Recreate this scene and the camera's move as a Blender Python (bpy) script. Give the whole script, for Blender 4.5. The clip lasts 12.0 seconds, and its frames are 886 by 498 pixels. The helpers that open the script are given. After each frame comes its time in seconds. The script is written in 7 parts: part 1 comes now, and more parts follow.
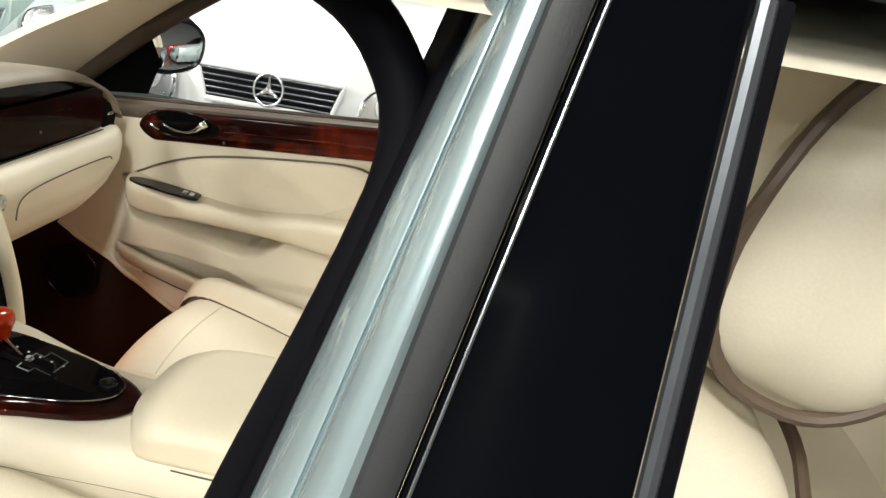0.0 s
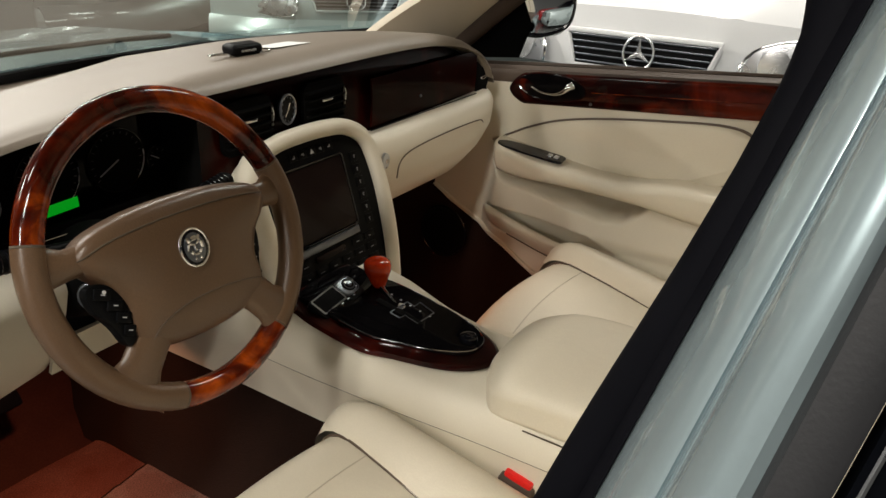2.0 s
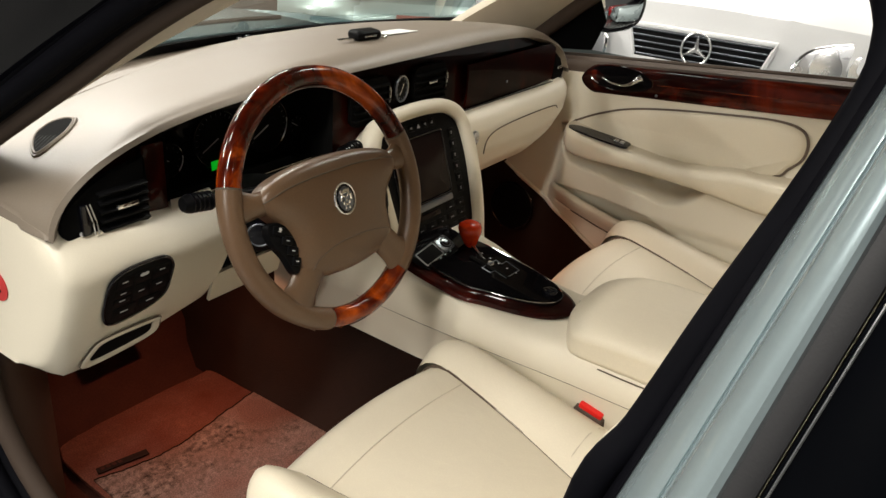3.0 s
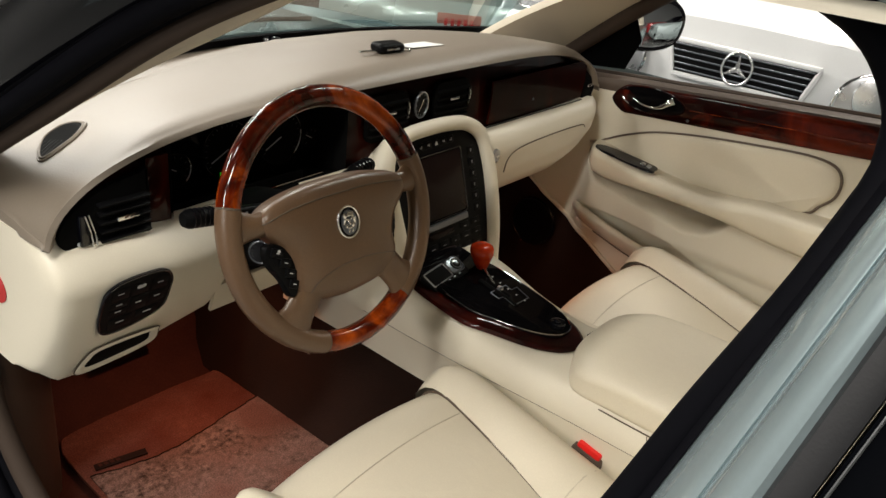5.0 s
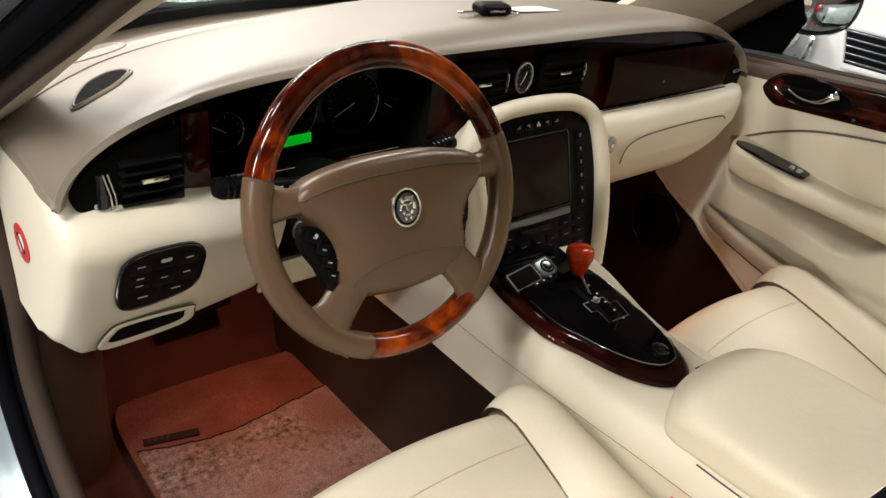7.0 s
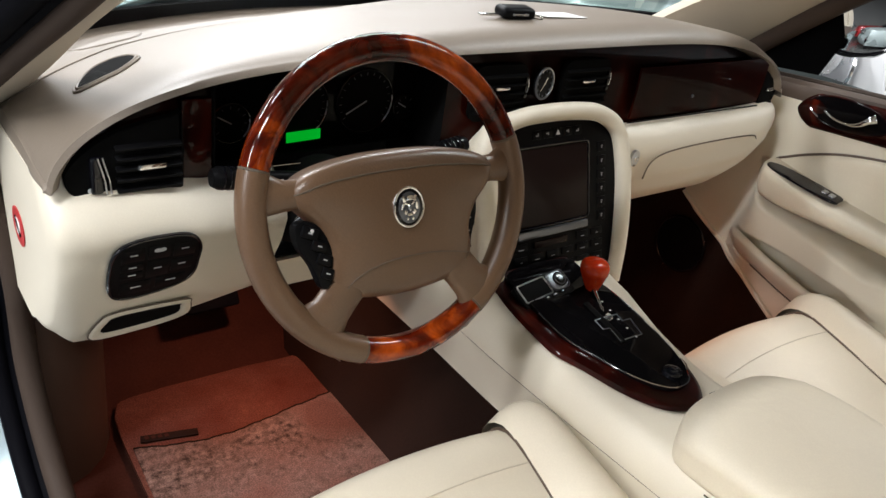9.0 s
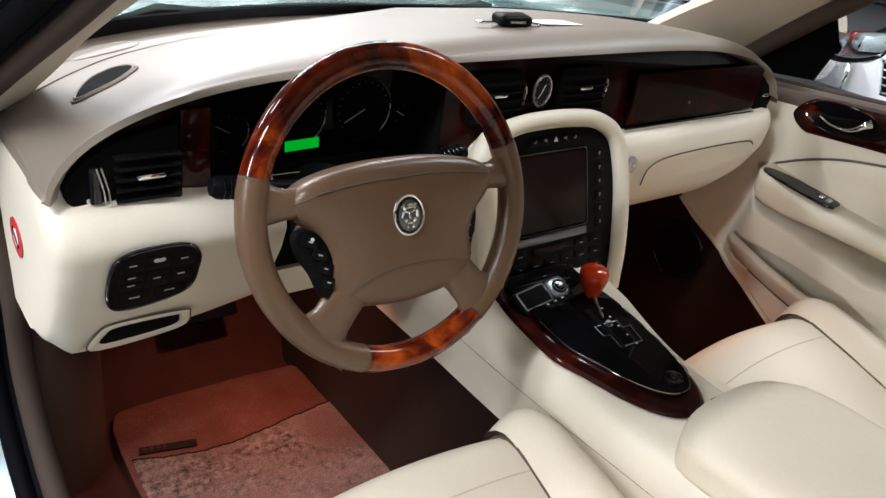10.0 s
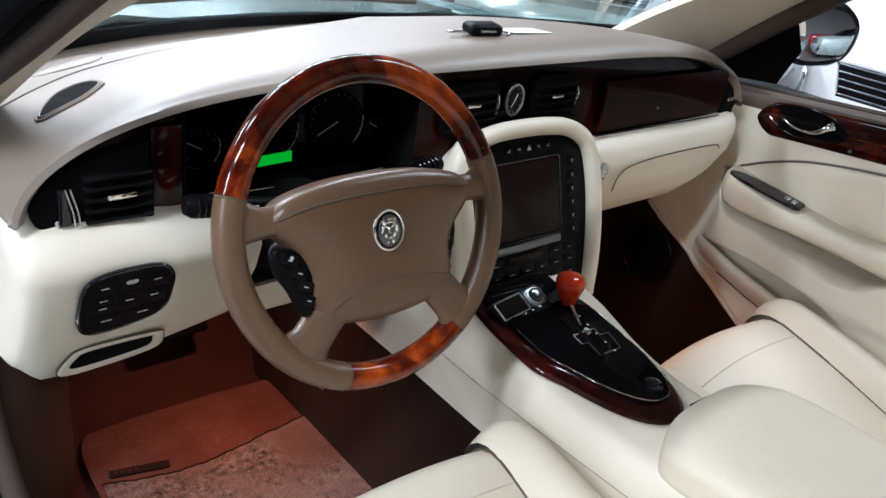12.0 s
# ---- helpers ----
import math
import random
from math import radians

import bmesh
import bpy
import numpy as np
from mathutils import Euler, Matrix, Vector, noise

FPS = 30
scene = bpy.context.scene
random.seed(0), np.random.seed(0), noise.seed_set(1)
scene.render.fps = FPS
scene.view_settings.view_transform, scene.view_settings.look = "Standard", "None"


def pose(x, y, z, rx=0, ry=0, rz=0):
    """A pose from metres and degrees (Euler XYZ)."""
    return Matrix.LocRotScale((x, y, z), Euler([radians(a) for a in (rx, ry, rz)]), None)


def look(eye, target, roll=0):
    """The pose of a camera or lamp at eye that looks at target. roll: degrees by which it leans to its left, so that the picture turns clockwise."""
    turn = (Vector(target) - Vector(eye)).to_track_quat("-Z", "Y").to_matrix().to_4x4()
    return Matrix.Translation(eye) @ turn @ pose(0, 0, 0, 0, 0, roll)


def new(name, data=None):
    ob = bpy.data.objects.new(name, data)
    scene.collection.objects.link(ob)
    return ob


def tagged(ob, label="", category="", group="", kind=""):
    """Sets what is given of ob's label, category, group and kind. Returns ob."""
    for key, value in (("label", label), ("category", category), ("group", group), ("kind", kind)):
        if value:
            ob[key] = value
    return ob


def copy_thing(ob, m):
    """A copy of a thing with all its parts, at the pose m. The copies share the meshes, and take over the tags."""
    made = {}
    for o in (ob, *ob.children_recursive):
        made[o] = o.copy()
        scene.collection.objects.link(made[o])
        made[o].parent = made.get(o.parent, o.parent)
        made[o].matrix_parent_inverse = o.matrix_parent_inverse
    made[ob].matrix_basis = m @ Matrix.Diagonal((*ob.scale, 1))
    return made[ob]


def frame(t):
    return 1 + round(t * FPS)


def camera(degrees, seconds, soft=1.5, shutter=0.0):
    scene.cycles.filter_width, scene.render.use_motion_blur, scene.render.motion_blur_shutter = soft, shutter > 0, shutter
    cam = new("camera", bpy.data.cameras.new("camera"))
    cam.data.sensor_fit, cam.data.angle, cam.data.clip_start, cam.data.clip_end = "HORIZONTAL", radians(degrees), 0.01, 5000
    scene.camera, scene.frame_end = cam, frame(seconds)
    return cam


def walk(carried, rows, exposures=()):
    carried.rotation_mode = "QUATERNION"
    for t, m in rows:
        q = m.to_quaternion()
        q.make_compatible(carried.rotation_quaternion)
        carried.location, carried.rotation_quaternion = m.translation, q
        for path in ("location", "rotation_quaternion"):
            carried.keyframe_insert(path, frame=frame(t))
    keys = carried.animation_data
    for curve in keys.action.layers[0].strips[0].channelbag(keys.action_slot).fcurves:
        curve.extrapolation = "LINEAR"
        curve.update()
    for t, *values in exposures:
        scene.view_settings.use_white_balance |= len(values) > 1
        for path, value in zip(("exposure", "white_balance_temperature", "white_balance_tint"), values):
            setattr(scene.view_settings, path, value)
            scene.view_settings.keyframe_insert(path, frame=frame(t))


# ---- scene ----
cam = camera(58.1, 12.0)
PATH = [
    (0, (-1.033, -0.708, 1.276), (0.843, -0.566, 0.596), 9.65),
    (0.5, (-0.985, -0.717, 1.275), (0.727, -0.338, 0.542), 6.90),
    (1, (-0.945, -0.672, 1.275), (0.701, -0.082, 0.303), 2.48),
    (1.5, (-0.939, -0.666, 1.255), (0.648, 0.133, 0.337), 1.79),
    (2, (-0.963, -0.683, 1.220), (0.594, 0.269, 0.402), 2.01),
    (2.5, (-1.076, -0.699, 1.224), (0.456, 0.306, 0.424), 2.61),
    (3, (-1.196, -0.704, 1.268), (0.306, 0.298, 0.409), 4.04),
    (3.2, (-1.241, -0.702, 1.296), (0.263, 0.265, 0.402), 5.83),
    (4.8, (-1.182, -0.697, 1.313), (0.307, 0.300, 0.426), 7.54),
    (5, (-1.133, -0.706, 1.310), (0.313, 0.355, 0.424), 6.71),
    (5.5, (-1.059, -0.693, 1.288), (0.307, 0.474, 0.409), 5.60),
    (6, (-1.018, -0.665, 1.277), (0.297, 0.538, 0.370), 6.26),
    (6.5, (-0.971, -0.656, 1.267), (0.280, 0.588, 0.325), 6.72),
    (7, (-0.936, -0.644, 1.244), (0.266, 0.636, 0.287), 7.27),
    (9, (-0.889, -0.646, 1.215), (0.261, 0.701, 0.286), 8.81),
    (9.5, (-0.891, -0.644, 1.213), (0.266, 0.705, 0.296), 8.71),
    (10, (-0.893, -0.641, 1.213), (0.271, 0.708, 0.303), 8.47),
    (10.5, (-0.894, -0.636, 1.214), (0.279, 0.707, 0.309), 8.30),
    (11, (-0.894, -0.633, 1.215), (0.292, 0.702, 0.316), 8.16),
    (11.5, (-0.897, -0.626, 1.218), (0.311, 0.693, 0.322), 8.26),
    (12, (-0.901, -0.616, 1.217), (0.337, 0.677, 0.327), 8.47),
]
EXPOSURES = [(0, -0.14, 6350, 6), (0.5, -0.38, 6350, 7), (1, -0.8, 6400, 9), (1.5, -0.98, 6450, 9), (2, -0.98, 6550, 10), (3, -0.73, 6550, 10), (5.0, -0.86, 6500, 10), (5.5, -0.76, 6480, 10), (6.5, -0.46, 6450, 11), (7.2, -0.47, 6400, 11), (9, -0.42, 5900, 12), (10.5, -0.37, 5650, 13), (12, -0.36, 5320, 12)]
walk(cam, [(t, look(eye, target, roll)) for t, eye, target, roll in PATH], EXPOSURES)

# ---- world and lights: a closed showroom lit by ceiling fixtures ----
world = bpy.data.worlds.new("showroom_air")
scene.world = world
world.use_nodes = True
world.node_tree.nodes["Background"].inputs[0].default_value = (0.9, 0.95, 1.0, 1)
world.node_tree.nodes["Background"].inputs[1].default_value = 0.035


def lamp(name, place, size, power, tint, aim=None):
    data = bpy.data.lights.new(name, "AREA")
    data.shape, data.size, data.size_y = "RECTANGLE", size[0], size[1]
    data.energy, data.color = power, tint
    ob = new(name, data)
    ob.matrix_world = look(place, aim or (place[0], place[1] + 0.001, 0), 0)
    return ob


LAMPS = [(-2.5, -0.4, 140), (-2.6, 1.5, 95), (-0.35, 3.5, 215), (1.8, 3.4, 60), (2.2, 0.15, 90), (2.2, -2.4, 75), (-0.6, -3.2, 110), (-5.0, 0.2, 175), (-7.4, -0.9, 380), (-3.0, 4.6, 300), (5.4, -0.6, 110), (3.4, 5.4, 190), (2.3, 7.0, 500), (0.6, 6.6, 240)]
for lx, ly, power in LAMPS:
    lamp("ceiling_lamp", (lx, ly, 3.28), (1.5, 0.24), power, (1.0, 0.96, 0.88))

for fx, fy, fz, power in ((-0.33, 0.46, 0.575, 1.1), (0.25, 0.36, 0.60, 1.5)):
    lamp("footwell_lamp", (fx, fy, fz), (0.03, 0.015), power, (1.0, 0.46, 0.27), (fx, fy - (0.0 if fx < 0 else 0.22), 0.2)).data.spread = radians(125)


# ---- materials ----
def shader(name):
    m = bpy.data.materials.new(name)
    m.use_nodes = True
    return m, m.node_tree.nodes, m.node_tree.links, m.node_tree.nodes["Principled BSDF"]


def rgb(c):
    return (c[0], c[1], c[2], 1.0)


def surface(name, base, rough=0.5, metal=0.0, vary=0.12, scale=6.0, grain=300.0, bump=0.0, coat=0.0, spec=0.5, wear=0.08, voronoi=False):
    """A plain surface with colour variation at two scales, uneven gloss and fine relief."""
    m, n, l, p = shader(name)
    tex = n.new("ShaderNodeTexCoord")
    big = n.new("ShaderNodeTexNoise")
    big.inputs["Scale"].default_value, big.inputs["Detail"].default_value = scale, 4
    fine = n.new("ShaderNodeTexVoronoi" if voronoi else "ShaderNodeTexNoise")
    fine.inputs["Scale"].default_value = grain
    l.new(tex.outputs["Object"], big.inputs["Vector"])
    l.new(tex.outputs["Object"], fine.inputs["Vector"])
    fine_out = fine.outputs["Distance"] if voronoi else fine.outputs["Fac"]
    ramp = n.new("ShaderNodeMixRGB")
    ramp.inputs[1].default_value = rgb([v * (1 - vary) for v in base])
    ramp.inputs[2].default_value = rgb([min(1, v * (1 + vary)) for v in base])
    l.new(big.outputs["Fac"], ramp.inputs[0])
    mix = n.new("ShaderNodeMixRGB")
    mix.blend_type = "MULTIPLY"
    mix.inputs[0].default_value = wear
    l.new(ramp.outputs[0], mix.inputs[1])
    l.new(fine_out, mix.inputs[2])
    l.new(mix.outputs[0], p.inputs["Base Color"])
    gloss = n.new("ShaderNodeMapRange")
    gloss.inputs["To Min"].default_value, gloss.inputs["To Max"].default_value = rough * 0.85, min(1, rough * 1.15)
    l.new(big.outputs["Fac"], gloss.inputs["Value"])
    l.new(gloss.outputs[0], p.inputs["Roughness"])
    p.inputs["Metallic"].default_value = metal
    p.inputs["Coat Weight"].default_value = coat
    p.inputs["Coat Roughness"].default_value = 0.04
    p.inputs["Specular IOR Level"].default_value = spec
    if bump:
        b = n.new("ShaderNodeBump")
        b.inputs["Strength"].default_value, b.inputs["Distance"].default_value = bump, 0.0008
        l.new(fine_out, b.inputs["Height"])
        l.new(b.outputs[0], p.inputs["Normal"])
    return m


def veneer(name, colours, scale=22.0, swirl=5.0, rough=0.22, stretch=(1, 1, 1), coat=0.45, spec=0.12):
    """Lacquered burl: knotted swirls of colour under a clear coat."""
    m, n, l, p = shader(name)
    tex, mp = n.new("ShaderNodeTexCoord"), n.new("ShaderNodeMapping")
    mp.inputs["Scale"].default_value = stretch
    l.new(tex.outputs["Object"], mp.inputs["Vector"])
    a = n.new("ShaderNodeTexNoise")
    a.inputs["Scale"].default_value, a.inputs["Detail"].default_value = scale, 6
    a.inputs["Distortion"].default_value = swirl
    b = n.new("ShaderNodeTexNoise")
    b.inputs["Scale"].default_value, b.inputs["Detail"].default_value = scale * 0.25, 3
    l.new(mp.outputs[0], a.inputs["Vector"])
    l.new(mp.outputs[0], b.inputs["Vector"])
    add = n.new("ShaderNodeMath")
    add.operation = "MULTIPLY_ADD"
    add.inputs[1].default_value = 0.55
    l.new(a.outputs["Fac"], add.inputs[0])
    half = n.new("ShaderNodeMath")
    half.operation = "MULTIPLY"
    half.inputs[1].default_value = 0.45
    l.new(b.outputs["Fac"], half.inputs[0])
    l.new(half.outputs[0], add.inputs[2])
    r = n.new("ShaderNodeValToRGB")
    r.color_ramp.elements[0].position, r.color_ramp.elements[0].color = 0.36, rgb(colours[0])
    r.color_ramp.elements[1].position, r.color_ramp.elements[1].color = 0.66, rgb(colours[2])
    e = r.color_ramp.elements.new(0.5)
    e.color = rgb(colours[1])
    l.new(add.outputs[0], r.inputs["Fac"])
    l.new(r.outputs["Color"], p.inputs["Base Color"])
    p.inputs["Roughness"].default_value = rough
    p.inputs["Specular IOR Level"].default_value = spec
    p.inputs["Coat Weight"].default_value, p.inputs["Coat Roughness"].default_value = coat, 0.03
    return m


def glow(name, colour, strength):
    m, n, l, p = shader(name)
    p.inputs["Base Color"].default_value = rgb(colour)
    p.inputs["Emission Color"].default_value = rgb(colour)
    p.inputs["Emission Strength"].default_value = strength
    return m


CREAM = surface("cream_leather", (0.715, 0.645, 0.51), 0.42, vary=0.06, scale=7, grain=420, bump=0.10, voronoi=True, wear=0.05)
def creased(m, scale, depth):
    """Adds soft folds to a leather, laid over its grain."""
    n, l = m.node_tree.nodes, m.node_tree.links
    p, grain = n["Principled BSDF"], n["Bump"]
    tex, fold, b = n.new("ShaderNodeTexCoord"), n.new("ShaderNodeTexNoise"), n.new("ShaderNodeBump")
    fold.inputs["Scale"].default_value, fold.inputs["Detail"].default_value, fold.inputs["Distortion"].default_value = scale, 3, 1.6
    l.new(tex.outputs["Object"], fold.inputs["Vector"])
    l.new(fold.outputs["Fac"], b.inputs["Height"])
    b.inputs["Strength"].default_value, b.inputs["Distance"].default_value = 0.5, depth
    l.new(b.outputs[0], grain.inputs["Normal"])
    return m


creased(CREAM, 10, 0.003)
CREAM_VINYL = surface("cream_vinyl", (0.735, 0.675, 0.55), 0.46, vary=0.05, scale=5, grain=500, bump=0.06, voronoi=True, wear=0.04)
TAUPE = surface("taupe_leather", (0.130, 0.075, 0.041), 0.33, spec=0.48, vary=0.10, scale=9, grain=420, bump=0.16, voronoi=True, wear=0.12)
DASH = surface("taupe_dash_vinyl", (0.205, 0.168, 0.130), 0.47, spec=0.66, vary=0.07, scale=5, grain=420, bump=0.14, voronoi=True, wear=0.08)
SILL_BROWN = surface("brown_sill_vinyl", (0.085, 0.061, 0.046), 0.52, spec=0.32, vary=0.1, scale=6, grain=420, bump=0.12, voronoi=True)
KICK_VINYL = surface("dark_brown_kick_vinyl", (0.068, 0.038, 0.026), 0.5, vary=0.12, scale=6, grain=420, bump=0.12, voronoi=True, spec=0.3)
PIPING = surface("brown_piping", (0.105, 0.072, 0.050), 0.5, vary=0.15, scale=30)
SEAM = surface("dark_seam", (0.10, 0.075, 0.05), 0.8, vary=0.1, scale=30)
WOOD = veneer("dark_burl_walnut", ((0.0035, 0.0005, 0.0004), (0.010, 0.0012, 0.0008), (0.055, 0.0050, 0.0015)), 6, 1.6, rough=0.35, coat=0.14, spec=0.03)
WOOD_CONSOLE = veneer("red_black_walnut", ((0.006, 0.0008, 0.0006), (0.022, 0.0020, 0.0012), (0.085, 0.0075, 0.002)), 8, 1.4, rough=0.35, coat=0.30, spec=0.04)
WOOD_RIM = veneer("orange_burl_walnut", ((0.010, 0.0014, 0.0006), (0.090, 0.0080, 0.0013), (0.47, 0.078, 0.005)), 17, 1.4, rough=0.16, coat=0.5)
WOOD_KNOB = veneer("red_burl_walnut", ((0.32, 0.016, 0.002), (0.44, 0.028, 0.003), (0.54, 0.055, 0.004)), 30, 2.0, rough=0.14)
WOOD_TRIM = veneer("red_burl_walnut_trim", ((0.005, 0.0006, 0.0004), (0.015, 0.0015, 0.0009), (0.12, 0.011, 0.0025)), 9, 1.5, rough=0.35, coat=0.34, spec=0.04)
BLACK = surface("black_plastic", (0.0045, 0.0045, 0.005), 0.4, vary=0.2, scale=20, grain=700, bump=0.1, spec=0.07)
BLACK_GLOSS = surface("black_gloss", (0.004, 0.004, 0.006), 0.12, vary=0.2, scale=12, coat=0.35, spec=0.3)
GATE = surface("black_lacquer", (0.004, 0.0035, 0.004), 0.045, vary=0.1, scale=12, spec=0.055)
SCREEN = surface("screen_glass", (0.013, 0.008, 0.007), 0.14, vary=0.1, scale=6, spec=0.08)
RUBBER = surface("black_rubber", (0.003, 0.003, 0.0045), 0.6, vary=0.2, scale=30, grain=500, bump=0.1, spec=0.04)
GREY_SEAL = surface("grey_seal", (0.013, 0.013, 0.015), 0.6, vary=0.12, scale=25, grain=500, bump=0.15)
CHROME = surface("chrome", (0.83, 0.83, 0.84), 0.09, metal=1.0, vary=0.03, scale=20)
SATIN = surface("satin_metal", (0.55, 0.56, 0.58), 0.28, metal=1.0, vary=0.06, scale=30)
GREY_PRINT = surface("grey_print", (0.62, 0.62, 0.62), 0.5, vary=0.02)
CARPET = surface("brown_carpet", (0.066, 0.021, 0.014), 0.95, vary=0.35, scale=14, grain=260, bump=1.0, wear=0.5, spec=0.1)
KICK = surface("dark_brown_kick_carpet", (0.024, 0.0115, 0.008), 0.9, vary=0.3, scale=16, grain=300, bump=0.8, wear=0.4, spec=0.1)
PAINT = surface("silver_green_paint", (0.36, 0.445, 0.47), 0.26, metal=0.5, vary=0.03, scale=3, coat=1.0)
PAINT_WHITE = surface("white_car_paint", (0.82, 0.82, 0.82), 0.3, vary=0.02, scale=2, coat=1.0)
PAINT_SILVER = surface("pale_silver_paint", (0.52, 0.60, 0.60), 0.28, metal=0.4, vary=0.04, scale=2, coat=1.0)
PAINT_DARK = surface("dark_grey_paint", (0.05, 0.052, 0.05), 0.3, metal=0.2, vary=0.05, scale=2, coat=1.0)
PAINT_RED = surface("red_car_paint", (0.42, 0.012, 0.015), 0.3, vary=0.04, scale=2, coat=1.0)
RED_PLASTIC = surface("red_button", (0.75, 0.012, 0.010), 0.35, vary=0.05, scale=20)
RED_PRINT = surface("red_print", (0.50, 0.03, 0.03), 0.5, vary=0.05)
PLATE_RED = surface("faded_red_plate", (0.45, 0.16, 0.13), 0.5, vary=0.1)
PAPER = surface("white_paper", (0.82, 0.82, 0.80), 0.7, vary=0.03)
HEADLINER = surface("cream_headliner", (0.62, 0.56, 0.46), 0.9, vary=0.04, grain=600, bump=0.2)
TRIM_CREAM = surface("cream_pillar_trim", (0.60, 0.53, 0.42), 0.7, vary=0.05, grain=500, bump=0.1)
TRIM_TAUPE = surface("taupe_pillar_trim", (0.055, 0.039, 0.030), 0.7, spec=0.15, vary=0.06, grain=500, bump=0.1)
FLOOR_TILE = surface("polished_floor", (0.115, 0.115, 0.112), 0.22, vary=0.08, scale=0.8, grain=60, coat=0.3)
WALL_PAINT = surface("wall_paint", (0.26, 0.265, 0.265), 0.8, vary=0.04, scale=0.7)
CEIL_PAINT = surface("ceiling_paint", (0.07, 0.07, 0.07), 0.9, vary=0.04, scale=0.7)
LCD = glow("green_display", (0.0, 0.62, 0.02), 0.7)
TUBE = glow("lamp_diffuser", (1.0, 0.97, 0.9), 9.0)
PILLAR_BLACK = surface("black_pillar_gloss", (0.0022, 0.0025, 0.0035), 0.10, vary=0.5, scale=5, spec=0.035)
FACE_PRINT = surface("faint_print", (0.06, 0.06, 0.065), 0.6, vary=0.05)
DIM_PRINT = surface("dim_print", (0.30, 0.30, 0.31), 0.5, vary=0.05)
DULL = surface("dull_black", (0.004, 0.004, 0.004), 0.8, vary=0.1, spec=0.05)
STAR_METAL = surface("bright_satin_metal", (0.90, 0.90, 0.90), 0.26, metal=0.9, vary=0.03, scale=20)
DARK_METAL = surface("dark_metal", (0.16, 0.17, 0.19), 0.3, metal=0.8, vary=0.06, scale=30)
FACE = surface("clock_face", (0.006, 0.006, 0.007), 0.5, spec=0.15, vary=0.1)


def glass_material():
    """Thin clear glass: what lies behind it, faintly green, under a mirror-like sheen."""
    m, n, l, p = shader("window_glass")
    clear, sheen = n.new("ShaderNodeBsdfTransparent"), n.new("ShaderNodeBsdfGlossy")
    clear.inputs["Color"].default_value = (0.64, 0.74, 0.70, 1)
    sheen.inputs["Roughness"].default_value = 0.0
    fres, mix = n.new("ShaderNodeFresnel"), n.new("ShaderNodeMixShader")
    fres.inputs["IOR"].default_value = 1.45
    part_of = n.new("ShaderNodeMath")
    part_of.operation = "MULTIPLY"
    part_of.inputs[1].default_value = 0.4
    l.new(fres.outputs[0], part_of.inputs[0])
    l.new(part_of.outputs[0], mix.inputs[0])
    l.new(clear.outputs[0], mix.inputs[1])
    l.new(sheen.outputs[0], mix.inputs[2])
    l.new(mix.outputs[0], n["Material Output"].inputs["Surface"])
    return m


def mirror_material():
    m, n, l, p = shader("mirror_glass")
    p.inputs["Base Color"].default_value = (0.8, 0.82, 0.82, 1)
    p.inputs["Metallic"].default_value, p.inputs["Roughness"].default_value = 1.0, 0.01
    return m


def mat_material(name, dark, pale, dirt_share, spread):
    """Worn carpet pile: two shades in soft patches, ground-in dirt and short fibres."""
    m, n, l, p = shader(name)
    tex = n.new("ShaderNodeTexCoord")
    def cloud(scale, detail, rough=0.5):
        t = n.new("ShaderNodeTexNoise")
        t.inputs["Scale"].default_value, t.inputs["Detail"].default_value, t.inputs["Roughness"].default_value = scale, detail, rough
        l.new(tex.outputs["Object"], t.inputs["Vector"])
        return t.outputs["Fac"]
    def ramp(value, a, b):
        r = n.new("ShaderNodeMapRange")
        r.inputs["From Min"].default_value, r.inputs["From Max"].default_value = a, b
        l.new(value, r.inputs["Value"])
        return r.outputs[0]
    def mixed(kind, factor, a, b):
        x = n.new("ShaderNodeMixRGB")
        x.blend_type = kind
        for socket, v in zip(x.inputs, (factor, a, b)):
            if isinstance(v, float):
                socket.default_value = v
            elif isinstance(v, tuple):
                socket.default_value = rgb(v)
            else:
                l.new(v, socket)
        return x.outputs[0]
    base = mixed("MIX", ramp(cloud(9, 5), 0.30, 0.70), dark, pale)
    patch = n.new("ShaderNodeMath")
    patch.operation = "MULTIPLY"
    l.new(ramp(cloud(9, 5, 0.65), 0.38, 0.56), patch.inputs[0])
    l.new(ramp(cloud(70, 8, 0.7), 0.5 - spread, 0.5 + spread), patch.inputs[1])
    amount = n.new("ShaderNodeMath")
    amount.operation = "MULTIPLY"
    amount.inputs[1].default_value = dirt_share
    l.new(patch.outputs[0], amount.inputs[0])
    soiled = mixed("MIX", amount.outputs[0], base, (0.040, 0.024, 0.018))
    pile = cloud(380, 3)
    l.new(mixed("MULTIPLY", 0.65, soiled, ramp(pile, 0.25, 0.75)), p.inputs["Base Color"])
    bp = n.new("ShaderNodeBump")
    bp.inputs["Strength"].default_value, bp.inputs["Distance"].default_value = 1.0, 0.002
    l.new(pile, bp.inputs["Height"])
    l.new(bp.outputs[0], p.inputs["Normal"])
    p.inputs["Roughness"].default_value, p.inputs["Specular IOR Level"].default_value = 1.0, 0.1
    return m


GLASS, MIRROR = glass_material(), mirror_material()
MAT = mat_material("rust_mat_pile", (0.145, 0.040, 0.026), (0.27, 0.105, 0.075), 0.25, 0.10)
HEEL_PAD = mat_material("worn_heel_pad", (0.23, 0.112, 0.088), (0.45, 0.30, 0.25), 0.92, 0.13)


